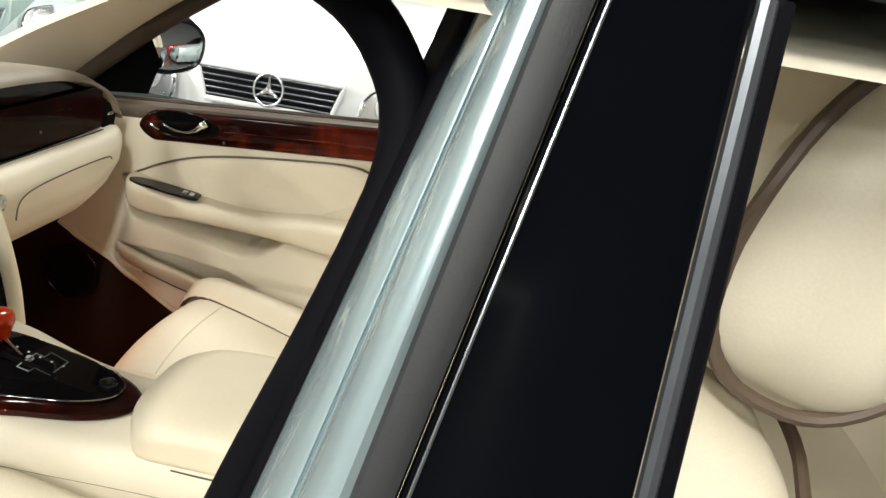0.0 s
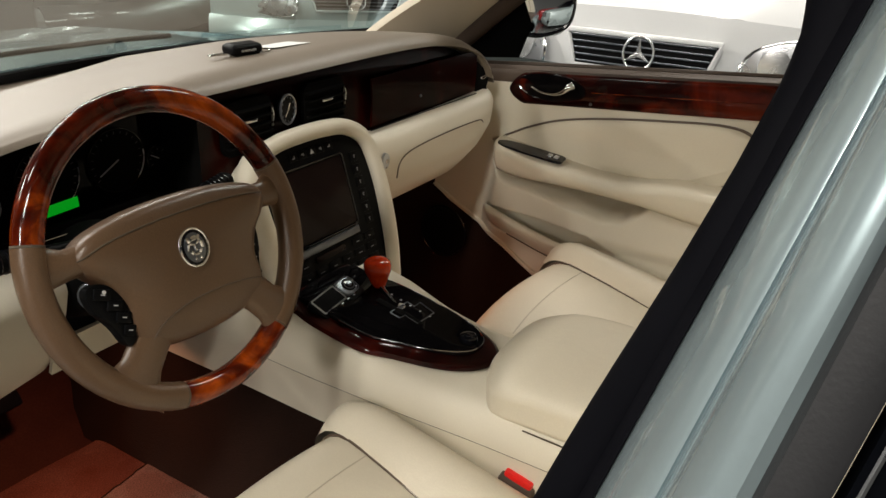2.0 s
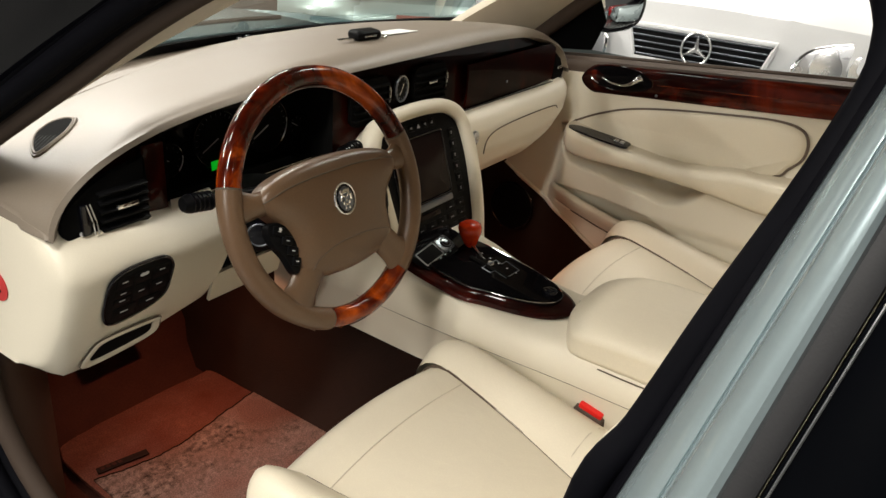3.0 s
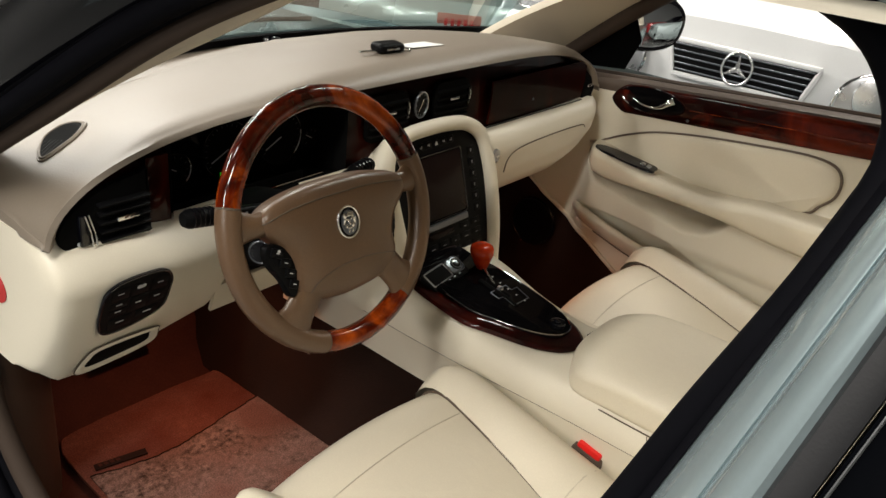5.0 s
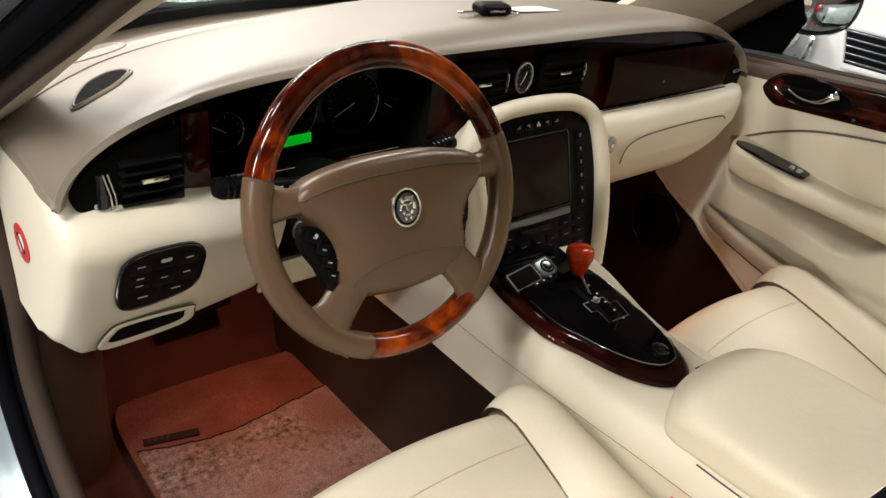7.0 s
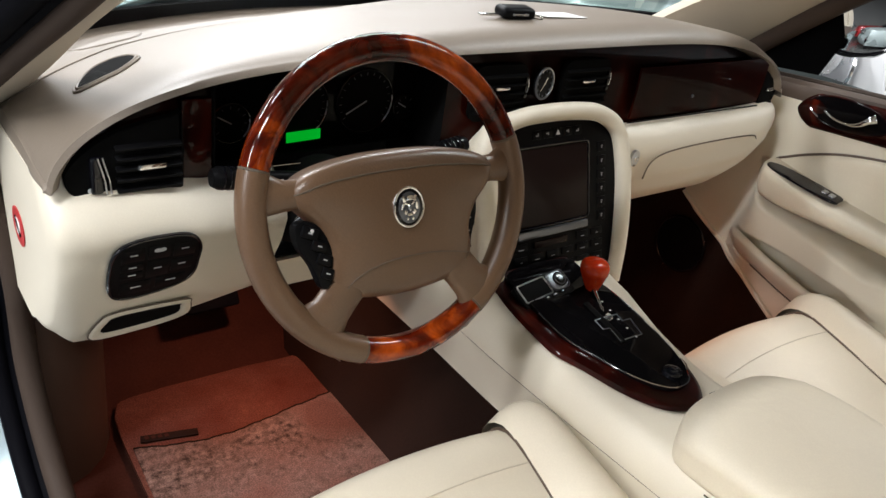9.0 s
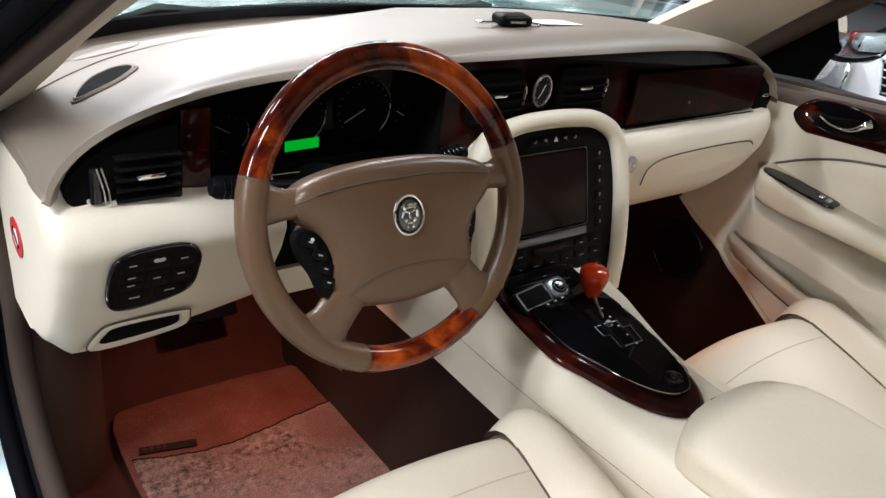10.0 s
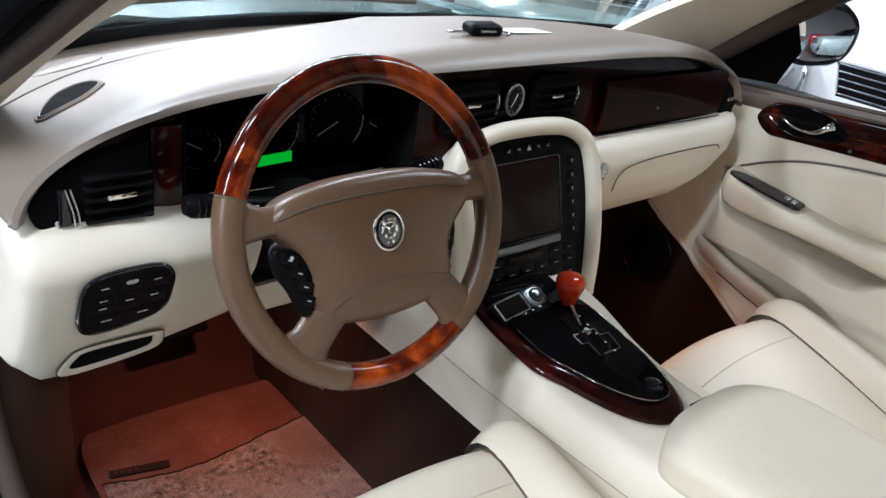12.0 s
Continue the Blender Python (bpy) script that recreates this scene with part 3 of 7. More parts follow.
    for side in (-1, 1):
        for name, y0, y1, c, top in (("front_wing", 0.60, 2.02, 1.28, lambda y: 0.80 - 0.10 * max(0.0, (y - 0.9) / 1.1) ** 2), ("rear_quarter", -2.85, -1.80 if side < 0 else -0.62, -1.72, lambda y: 0.84 - 0.05 * max(0.0, (-y - 1.9) / 0.9))):
            rows = []
            for k in range(31):
                y = y0 + (y1 - y0) * k / 30
                lo, hi = arch(y, c), top(y)
                pull = 0.10 * max(0.0, (abs(y - 0.6 if y > 0 else y + 1.2) - 0.9) / 0.7) ** 2
                rows.append([Vector((side * (0.86 + 0.03 * math.sin(math.pi * (z - 0.1) / 0.8) - pull - 0.05 * max(0.0, (z - 0.7) / 0.14) ** 2), y, z)) for z in [lo + (hi - lo) * j / 8 for j in range(9)]])
            part(name, grid(rows, thick=0.008, to=(-side, 0, 0)), PAINT, car)
        for c in (1.28, -1.72):
            m = Matrix.Translation((side * 0.76, c, 0.25)) @ Matrix.Rotation(radians(90), 4, "Y")
            wheel = part("wheel", moved(sweep([(0.245 * math.cos(2 * math.pi * k / 28), 0.245 * math.sin(2 * math.pi * k / 28), 0) for k in range(28)], 0.075, 10, closed=True), m), RUBBER, car, "black tyre")
            part("rim", disc(0.20, 0.02, 0.008, 32, Matrix.Translation((side * 0.82, c, 0.25)) @ Matrix.Rotation(radians(90 * side), 4, "Y")), SATIN, wheel)
    bow = [-1 + 0.1 * j for j in range(21)]
    part("front_bumper", grid([[Vector((0.80 * t, 2.06 + d - 0.16 * t * t, z)) for t in bow] for z, d in ((0.12, -0.06), (0.25, 0.02), (0.45, 0.05), (0.60, 0.02), (0.70, -0.05))], thick=0.01), PAINT, car)
    part("rear_bumper", grid([[Vector((0.80 * t, -2.90 - d + 0.12 * t * t, z)) for t in bow] for z, d in ((0.15, -0.05), (0.30, 0.02), (0.50, 0.03), (0.70, 0.0), (0.86, -0.04))], thick=0.01), PAINT, car)
    part("boot_lid", grid([[Vector((0.78 * t, y, z - 0.04 * t * t)) for t in bow] for y, z in ((-2.86, 0.87), (-2.6, 0.92), (-2.28, 0.945))], thick=0.01), PAINT, car)
    part("rear_window", grid([[Vector(((0.72 - 0.12 * v) * t, -2.28 + 0.54 * v, 0.945 + 0.315 * v - 0.03 * t * t)) for t in bow] for v in (0, 0.5, 1.0)], thick=0.005), BLACK_GLOSS, car)
    for side in (-1, 1):
        part("rear_pillar", grid([[Vector((side * (0.80 - 0.17 * v), -1.80 - 0.45 * (1 - v) * u - 0.02, 0.80 + 0.46 * v)) for u in (0, 0.5, 1.0)] for v in (0, 0.5, 1.0)], thick=0.01), PAINT, car)
    part("quarter_trim", grid([[Vector((x, y, z)) for y in (-1.02, -1.3, -1.6, -1.85)] for z, x in ((0.88, 0.765), (1.0, 0.735), (1.15, 0.685), (1.28, 0.625))], thick=0.012), TRIM_CREAM, car, "cream trim of the far rear quarter")
    return car


car_shell()


def cabin_floor():
    rows = []
    for y, z in ((-1.7, 0.16), (-0.6, 0.155), (0.2, 0.155), (0.54, 0.155), (0.645, 0.16), (0.70, 0.20), (0.82, 0.36), (0.95, 0.58)):
        rows.append([Vector((x, y, z)) for x in (-0.72, -0.6, -0.3, -0.14, 0.14, 0.3, 0.6, 0.72)])
    tagged(part("floor", grid(rows, thick=0.02, to=(0, 0, -1)), CARPET), "dark brown carpet of the front footwells", "carpet", kind="structure")
    tunnel = []
    for y, h in ((-1.5, 0.40), (-0.5, 0.43), (0.1, 0.44), (0.4, 0.50), (0.95, 0.56)):
        tunnel.append([Vector((x, y, z)) for x, z in ((-0.20, 0.155), (-0.155, 0.24), (-0.118, h - 0.01), (-0.10, h), (0.10, h), (0.118, h - 0.01), (0.155, 0.24), (0.20, 0.155))])
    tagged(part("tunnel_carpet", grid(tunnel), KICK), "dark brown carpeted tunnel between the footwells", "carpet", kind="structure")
    rows = [[Vector((x, y + 0.03 * (0.6 - z), z)) for x, y in ((-0.722, 0.440), (-0.708, 0.434), (-0.690, 0.436), (-0.655, 0.452), (-0.622, 0.482), (-0.600, 0.525), (-0.594, 0.62), (-0.59, 0.90))] for z in (0.15, 0.25, 0.4, 0.52, 0.595)]
    tagged(part("kick_panel", grid(rows, thick=0.012, to=(-0.7, 0.7, 0)), KICK_VINYL), "brown moulded kick panel beside the driver's footwell", "panel", kind="structure")
    rows = [[Vector((x, y, z)) for x, z in ((-0.755, 0.225), (-0.735, 0.236), (-0.69, 0.236), (-0.655, 0.225), (-0.648, 0.20), (-0.645, 0.15))] for y in (-1.6, -0.6, -0.2, 0.1, 0.22)]
    tagged(part("sill_trim", grid(rows), KICK_VINYL), "brown moulded sill trim along the door opening", "panel", kind="structure")
    edge = lambda y: 0.379 + 0.60 * (y - 0.099) if y < 0.343 else 0.526 + 0.6 * (y - 0.343)
    rows = [[Vector((0.676 + 0.012 * v, y, 0.15 + (min(0.66, edge(y)) - 0.15) * v)) for v in (0, 0.3, 0.6, 0.85, 1.0)] for y in (-0.3, -0.1, 0.05, 0.2, 0.3, 0.4, 0.6, 0.95)]
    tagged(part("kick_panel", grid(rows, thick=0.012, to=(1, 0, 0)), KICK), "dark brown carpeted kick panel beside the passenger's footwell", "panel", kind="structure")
    for fx, fy, fz in ((-0.33, 0.46, 0.583), (0.25, 0.36, 0.609)):
        fl = thing("footwell_light", (fx, fy, fz), "small warm footwell light under the dashboard", "light", "footwell lights")
        part("light_housing", box((0.05, 0.03, 0.014), 0.003, m=Matrix.Translation((fx, fy, fz + 0.006))), BLACK, fl)
        part("light_lens", box((0.034, 0.018, 0.004), 0.001, m=Matrix.Translation((fx, fy, fz - 0.001))), PAPER, fl)
    mat = thing("floor_mat", (-0.36, 0.3, 0.16), "worn rust-brown carpet floor mat with dark scuffs", "floor mat")
    out = spline([(-0.59, -0.15, 0), (-0.592, 0.30, 0), (-0.586, 0.52, 0), (-0.574, 0.588, 0), (-0.541, 0.614, 0), (-0.40, 0.612, 0), (-0.23, 0.604, 0), (-0.188, 0.57, 0), (-0.17, 0.30, 0), (-0.16, -0.15, 0)], 4)
    part("mat_carpet", slab([(q.x, q.y) for q in out], 0.008, 0.004, Matrix.Translation((0, 0, 0.163))), MAT, mat)
    seam = spline([(-0.578, 0.470, 0.173), (-0.48, 0.440, 0.173), (-0.397, 0.433, 0.173), (-0.28, 0.446, 0.173), (-0.178, 0.456, 0.173)], 10)
    pad = [(q.x, q.y) for q in seam] + [(-0.172, 0.30), (-0.165, -0.14), (-0.585, -0.14), (-0.587, 0.30)]
    part("heel_pad", slab(pad[::-1], 0.0035, 0.0012, Matrix.Translation((0, 0, 0.1700))), HEEL_PAD, mat, "paler worn heel pad with dark dirt")
    part("heel_seam", sweep([q + Vector((0, 0.0010 * math.sin(i * 2.3) + 0.0012 * math.sin(i * 0.9), 0.0006)) for i, q in enumerate(seam)], 0.0017, 6), KICK, mat)
    tag = part("mat_label", box((0.10, 0.018, 0.003), 0.001, m=Matrix.Translation((-0.512, 0.474, 0.174)) @ Matrix.Rotation(radians(-14), 4, "Z")), KICK, mat, "small black sewn label")
    for k in range(4):
        part("label_bar", box((0.007, 0.008, 0.001), 0, m=Matrix.Translation((-0.550 + 0.011 * k, 0.484 - 0.0027 * k, 0.1762))), CARPET, tag)
    far = thing("floor_mat", (0.40, 0.3, 0.16), "rust-brown carpet floor mat in the passenger footwell", "floor mat")
    part("mat_carpet", slab([(0.19, -0.1), (0.62, -0.1), (0.61, 0.56), (0.2, 0.56)], 0.010, 0.004, Matrix.Translation((0, 0, 0.162))), MAT, far)
    pedal = thing("brake_pedal", (-0.36, 0.72, 0.3), "black rubber brake pedal above the carpet", "pedal")
    part("pad", box((0.11, 0.02, 0.06), 0.006, m=Matrix.Translation((-0.36, 0.66, 0.33)) @ Matrix.Rotation(radians(-35), 4, "X")), RUBBER, pedal)
    part("arm", sweep([(-0.36, 0.67, 0.34), (-0.36, 0.73, 0.46), (-0.36, 0.76, 0.6)], 0.010, 6), BLACK, pedal)


cabin_floor()


# ---- dashboard ----
def interp(table, v):
    """Smooth-ish linear interpolation in a short table of (key, value)."""
    for (a, p), (b, q) in zip(table, table[1:]):
        if (a <= v <= b) or (b <= v <= a):
            return p + (q - p) * (v - a) / (b - a)
    return table[0][1] if abs(v - table[0][0]) < abs(v - table[-1][0]) else table[-1][1]


def half(x):
    """Half the width of the dashboard top, more at the driver's end."""
    return 0.724 if x < 0 else 0.688


def brow(theta, grow=1.0):
    c, s = math.cos(theta), math.sin(theta)
    wide = half(-c) if grow == 1.0 else (0.730 if c > 0 else 0.688)
    x = -wide * grow * math.copysign(abs(c) ** (2 / 4.5), c)
    return x, max(0.812 if c > 0.9 else 0.826 if c < -0.9 else 0.803, 0.803 + 0.140 * grow * abs(s))


def fascia_low(x):
    return 0.786 + 0.022 * (abs(x) / 0.69) ** 6


THETAS = [math.pi * k / 48 for k in range(49)]
FACE_Y = 0.222


def facing(x, z, y):
    return on_plane((x, y, z), (0, -1, 0))


def shelf(x):
    """Where the padded top steps down to the demister shelf."""
    return 0.76 - 0.44 * x * x


def widen(x, v):
    """How far the top spreads beyond the brow, sooner at the driver's end."""
    return 1 + (0.004 if x < 0 else 0.055) * min(1, v * (10 if x < 0 else 3.2))


def top_point(x, z, v):
    """A place on the dashboard top: x, z on the brow; v from the brow to the windscreen."""
    yw = 0.775 - 0.37 * x * x
    zw = 0.874 - 0.022 * (abs(x) / 0.7) ** 4
    g = min(1.0, max(0.0, (-x + 0.06) / 0.26))
    g = g * g * (3 - 2 * g)
    arch = (1 - g) * math.sin(math.pi * v) + g * math.sin(math.pi * min(1.0, v / shelf(x)))
    bump = 0.024 * max(0.0, arch) ** 0.7 * max(0.0, 1 - (abs(x) / 0.60) ** 3)
    u = min(1.0, max(0.0, (v - shelf(x)) / (1 - shelf(x))))
    drop = -(0.004 + 0.003 * g) * max(0.0, math.sin(math.pi * u)) ** 0.5 - 0.006 * u
    end = (abs(x) / 0.7) ** 12
    lean = min(1.0, max(0.0, (-x - 0.05) / 0.35))
    rise = v ** (1.0 - 0.2 * min(1, end / 0.5) * (1 - lean) - 0.42 * lean * lean * (3 - 2 * lean))
    roll = 0.0145 * (1 - (1 - min(1.0, v / 0.09)) ** 2) * (1 - 0.7 * v) * min(1.0, max(0.0, (0.69 - abs(x)) / 0.12))
    return Vector((x * widen(x, v), 0.207 + (yw - 0.207) * v, z + 0.004 + (zw - z - 0.004) * rise + bump + drop + roll))


def top_at(x, y):
    """Height of the dashboard top at a place."""
    xb = x
    for _ in range(8):
        v = max(0.001, min(1, (y - 0.207) / (0.568 - 0.37 * xb * xb)))
        xb = max(-0.723, min(0.687, x / widen(x, v)))
    return top_point(xb, 0.803 + 0.140 * (1 - (abs(xb) / half(xb)) ** 4.5) ** 0.5, v).z


def dashboard():
    dash = thing("dashboard", (0, 0.45, 0.80), "taupe and cream dashboard with dark walnut fascia", "dashboard")
    rows = []
    for th in THETAS:
        x, z = brow(th)
        xi, zi = brow(th, 0.968)
        row = [Vector((xi, 0.255, zi)), Vector((xi * 1.004, 0.222, zi + 0.001)), Vector((xi * 1.010, 0.208, zi + 0.004)), Vector((x * 0.998, 0.203, z - 0.002)), Vector((x * 1.003, 0.207, z + 0.004))]
        row += [top_point(x, z, v) for v in (0.015, 0.03, 0.05, 0.08, 0.11, 0.18, 0.27, 0.38, 0.48, shelf(x) - 0.06, shelf(x) - 0.013, shelf(x) + 0.002, shelf(x) + 0.018, shelf(x) + 0.07, 0.90, 0.95, 1.0)]
        rows.append(row)
    part("dash_top", grid(rows), DASH, dash, "taupe grained dashboard top", sharp=60)
    for r in (rows[0], rows[-1]):
        flank = [[q.copy(), Vector((q.x * 1.004, q.y, q.z + (0.813 - q.z) * 0.5)), Vector((q.x * 1.004, q.y, 0.813))] for q in r[3:]]
        part("dash_flank", grid(flank), DASH, dash, "taupe end of the dashboard")

    # raised line where the top meets the demister strip
    line = [top_point(*brow(th), shelf(brow(th)[0])) + Vector((0, 0, 0.0004)) for th in THETAS[3:22]]
    part("demister_seam", sweep(line, 0.0009, 8), DASH, dash)
    part("demister_slot", sweep([r[-2] + Vector((0, 0, 0.001)) for r in rows[26:-10]], 0.004, 6, squash=0.4), BLACK, dash)
    # wooden fascia to both sides of the instruments
    def wood_sheet(x0, x1, name, lab):
        pts = []
        for k in range(25):
            x = x0 + (x1 - x0) * k / 24
            edge = 0.706 if x < 0 else 0.666
            h = (max(0.0, 1 - (min(abs(x), edge - 0.0005) / edge) ** 4.5)) ** 0.5
            top = 0.803 + 0.1355 * h
            lo = min(fascia_low(x), top - 0.002)
            pts.append([Vector((x, FACE_Y - 0.010 * math.sin(math.pi * (0.15 + 0.8 * v)) + 0.012, lo + (top - lo) * v)) for v in (0, 0.08, 0.25, 0.45, 0.65, 0.85, 1.0)])
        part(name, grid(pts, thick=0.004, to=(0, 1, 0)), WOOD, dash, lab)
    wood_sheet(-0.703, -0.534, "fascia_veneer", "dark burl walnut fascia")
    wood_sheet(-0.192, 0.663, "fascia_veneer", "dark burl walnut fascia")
    part("fascia_bead", sweep([Vector((x, 0.214, fascia_low(x) - 0.002)) for x in [-0.70 + 1.37 * k / 40 for k in range(41)]], 0.004, 6), BLACK, dash)
    # thin red veneer box standing in for a reddish reflection on the fascia
    part("end_reflection", box((0.036, 0.004, 0.100), 0.001, m=Matrix.Translation((-0.555, 0.2205, 0.850))), WOOD_CONSOLE, dash, "reddish reflection beside the instruments, modelled as a burl strip")
    # end vents
    def vent_end(side):
        g = lambda pts: [(side * q[0], q[1]) for q in pts]
        wide = 0.576 if side < 0 else 0.622
        o = spline([(*q, 0) for q in g(([(0.706, 0.822), (0.699, 0.803), (0.668, 0.794)] if side < 0 else [(0.677, 0.818), (0.669, 0.802), (0.646, 0.796)]) + [(wide + 0.012, 0.792), (wide, 0.80), (wide, 0.885 if side < 0 else 0.866), (wide + 0.012, 0.886 if side < 0 else 0.866), (0.645, 0.874 if side < 0 else 0.858), (0.665 if side > 0 else 0.684, 0.846 if side > 0 else 0.853), (0.676 if side > 0 else 0.703, 0.834)])], 4, closed=True)
        v = part("end_vent", slab([(q.x, q.y) for q in (o if side < 0 else o[::-1])], 0.010 if side < 0 else 0.006, 0.003, on_plane((0, 0.2185, 0), (0, -1, 0))), DULL, dash, "black end vent with slats")
        cx, w = side * (wide + (0.040 if side < 0 else 0.028)), 0.074 if side < 0 else 0.040
        for k in range(5 if side < 0 else 0):
            part("slat", box((w, 0.014, 0.0035), 0.001, m=Matrix.Translation((cx, 0.207, 0.806 + 0.0125 * k)) @ Matrix.Rotation(radians(18), 4, "X")), BLACK, v)
        part("slider", box((0.034 if side < 0 else 0.022, 0.008, 0.0075), 0.003, m=Matrix.Translation((side * 0.615 if side < 0 else 0.645, 0.199 if side < 0 else 0.2095, 0.833)) @ Matrix.Rotation(radians(0), 4, "Y")), CHROME, v, "chrome vent slider")
        if side > 0:
            return
        wheel = part("thumb_wheel", box((0.014, 0.012, 0.044 if side < 0 else 0.030), 0.003, m=Matrix.Translation((side * 0.674, 0.208 if side < 0 else 0.214, 0.826))), BLACK_GLOSS, v)
        for dx in ((-0.009, -0.004) if side < 0 else ()):
            part("mark", sweep(spline([(side * (0.669 + dx), 0.2005, 0.804), (side * (0.671 + dx), 0.2, 0.822), (side * (0.677 + dx), 0.2005, 0.848)], 4), 0.0011, 5), SATIN, wheel)
        part("mark", disc(0.003, 0.001, 0, 12, facing(side * 0.681, 0.808, 0.2065)), GREY_PRINT, wheel)
    vent_end(-1)
    vent_end(1)
    # middle vents and clock
    for cx in (-0.092, 0.092):
        v = part("middle_vent", slab(rounded(0.108, 0.085, 0.018), 0.008, 0.002, facing(cx, 0.876, 0.221)), DULL, dash, "black middle vent with slats")
        for k in range(5):
            part("slat", box((0.10, 0.010, 0.003), 0.001, m=Matrix.Translation((cx, 0.211, 0.848 + 0.0135 * k)) @ Matrix.Rotation(radians(18), 4, "X")), DULL, v)
        part("slider", box((0.028, 0.007, 0.006), 0.0028, m=Matrix.Translation((cx - 0.004, 0.205, 0.886))), CHROME, v, "chrome vent slider")
        part("thumb_wheel", box((0.006, 0.008, 0.036), 0.002, m=Matrix.Translation((cx + 0.049, 0.212, 0.884))), BLACK_GLOSS, v)
        part("wheel_mark", sweep(spline([(cx + 0.049, 0.2078, 0.872), (cx + 0.0515, 0.2076, 0.884), (cx + 0.049, 0.2078, 0.896)], 4), 0.0009, 5), CHROME, v)
    oval = [(0.0178 * math.cos(2 * math.pi * k / 36), 0.0245 * math.sin(2 * math.pi * k / 36)) for k in range(36)]
    clock = part("clock", slab(oval, 0.006, 0.001, facing(-0.005, 0.886, 0.2165)), FACE, dash, "small oval clock with a chrome rim")
    part("rim", ring(oval, 0.0017, facing(-0.005, 0.886, 0.2095)), DARK_METAL, clock)
    # highlight on the clock rim, laid on as a partial chrome arc
    part("rim_shine", sweep([(-0.005 + 0.0176 * math.cos(radians(a)), 0.2082, 0.886 + 0.0243 * math.sin(radians(a))) for a in range(-30, 131, 10)], 0.0008, 5), CHROME, clock)
    part("hour_hand", box((0.0016, 0.001, 0.012), 0, m=Matrix.Translation((-0.003, 0.2095, 0.890)) @ Matrix.Rotation(radians(25), 4, "Y")), CHROME, clock)
    part("minute_hand", box((0.0010, 0.001, 0.016), 0, m=Matrix.Translation((-0.0075, 0.2095, 0.881)) @ Matrix.Rotation(radians(35), 4, "Y")), CHROME, clock)
    for k in range(12):
        a = math.pi * k / 6
        part("tick", box((0.0012, 0.0008, 0.003), 0, m=Matrix.Translation((-0.005 + 0.0140 * math.sin(a), 0.2098, 0.886 + 0.0200 * math.cos(a)))), DARK_METAL, clock)
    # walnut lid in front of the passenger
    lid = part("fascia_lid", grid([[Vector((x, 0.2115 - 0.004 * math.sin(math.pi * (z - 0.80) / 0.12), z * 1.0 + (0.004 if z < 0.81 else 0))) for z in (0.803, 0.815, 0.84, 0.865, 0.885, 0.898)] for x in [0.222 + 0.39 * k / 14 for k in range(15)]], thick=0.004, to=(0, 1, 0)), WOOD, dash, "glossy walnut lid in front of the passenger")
    part("lid_latch", disc(0.0032, 0.003, 0.001, 16, facing(0.385, 0.838, 0.209)), DARK_METAL, lid)
    part("lid_line", box((0.40, 0.002, 0.0018), 0, m=Matrix.Translation((0.417, 0.2088, 0.801))), BLACK, lid)
    # driver's lower panel, wrapping to the end of the dashboard
    prof = [(0.820, 0.228), (0.813, 0.220), (0.806, 0.211), (0.796, 0.198), (0.780, 0.183), (0.757, 0.174), (0.71, 0.188), (0.656, 0.213), (0.60, 0.246), (0.578, 0.262), (0.560, 0.28), (0.552, 0.31)]
    rows = []
    for k in range(25):
        z = (0.806 if k else 0.818) - 0.254 * k / 24
        y = interp(prof, z)
        low = k / 24
        plan = spline([(-0.732, 0.62, 0), (-0.732, 0.48, 0), (-0.732, 0.36, 0), (-0.731, min(y + 0.070, 0.342), 0), (-0.728, y + 0.030, 0), (-0.718, y + 0.009, 0), (-0.690, y + 0.001, 0), (-0.650, y, 0), (-0.56, y, 0), (-0.452, y + 0.004, 0)], 4)
        rows.append([Vector((q.x, q.y, z - 0.016 * (1 - low) * min(1, max(0, (q.x + 0.64) / 0.12)) + 0.026 * low * max(0, (q.x + 0.66) / 0.2) + 0.022 * low ** 3 * min(1, max(0, (-0.700 - q.x) / 0.02)))) for q in plan])
    panel = part("lower_panel", grid(rows, thick=0.006, to=(0.3, 1, 0)), CREAM_VINYL, dash, "cream lower panel on the driver's side", sharp=60)
    rows = []
    for k in range(17):
        z = 0.80 - 0.215 * k / 16
        y = interp(prof, z) + 0.004
        rows.append([Vector((x, y, z + 0.02 * k / 16)) for x in (-0.302, -0.26, -0.20, -0.14)])
    part("lower_panel", grid(rows, thick=0.006, to=(0, 1, 0)), CREAM_VINYL, dash, "cream lower panel beside the column")
    part("knee_bolster", grid([[Vector((x, 0.235 + 0.35 * (0.655 - z), z)) for x in (-0.455, -0.40, -0.34, -0.30)] for z in (0.655, 0.63, 0.60)], thick=0.006), CREAM_VINYL, dash)
    part("column_surround", box((0.30, 0.006, 0.052), 0.002, m=Matrix.Translation((-0.42, 0.240, 0.783))), DULL, dash)
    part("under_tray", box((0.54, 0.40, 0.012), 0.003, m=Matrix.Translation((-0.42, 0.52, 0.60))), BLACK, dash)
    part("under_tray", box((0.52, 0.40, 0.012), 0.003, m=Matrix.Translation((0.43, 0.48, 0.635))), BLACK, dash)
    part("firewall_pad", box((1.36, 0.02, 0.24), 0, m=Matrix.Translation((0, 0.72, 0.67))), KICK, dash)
    # warning sticker on the end of the dashboard
    st = part("sticker", disc(0.031, 0.0012, 0, 28, on_plane((-0.7322, 0.356, 0.702), (-1, 0, 0)), 0.82), RED_PRINT, dash, "round red warning sticker")
    part("sticker_bar", box((0.0012, 0.030, 0.006), 0, m=Matrix.Translation((-0.7340, 0.356, 0.702)) @ Matrix.Rotation(radians(40), 4, "X")), BLACK, st)
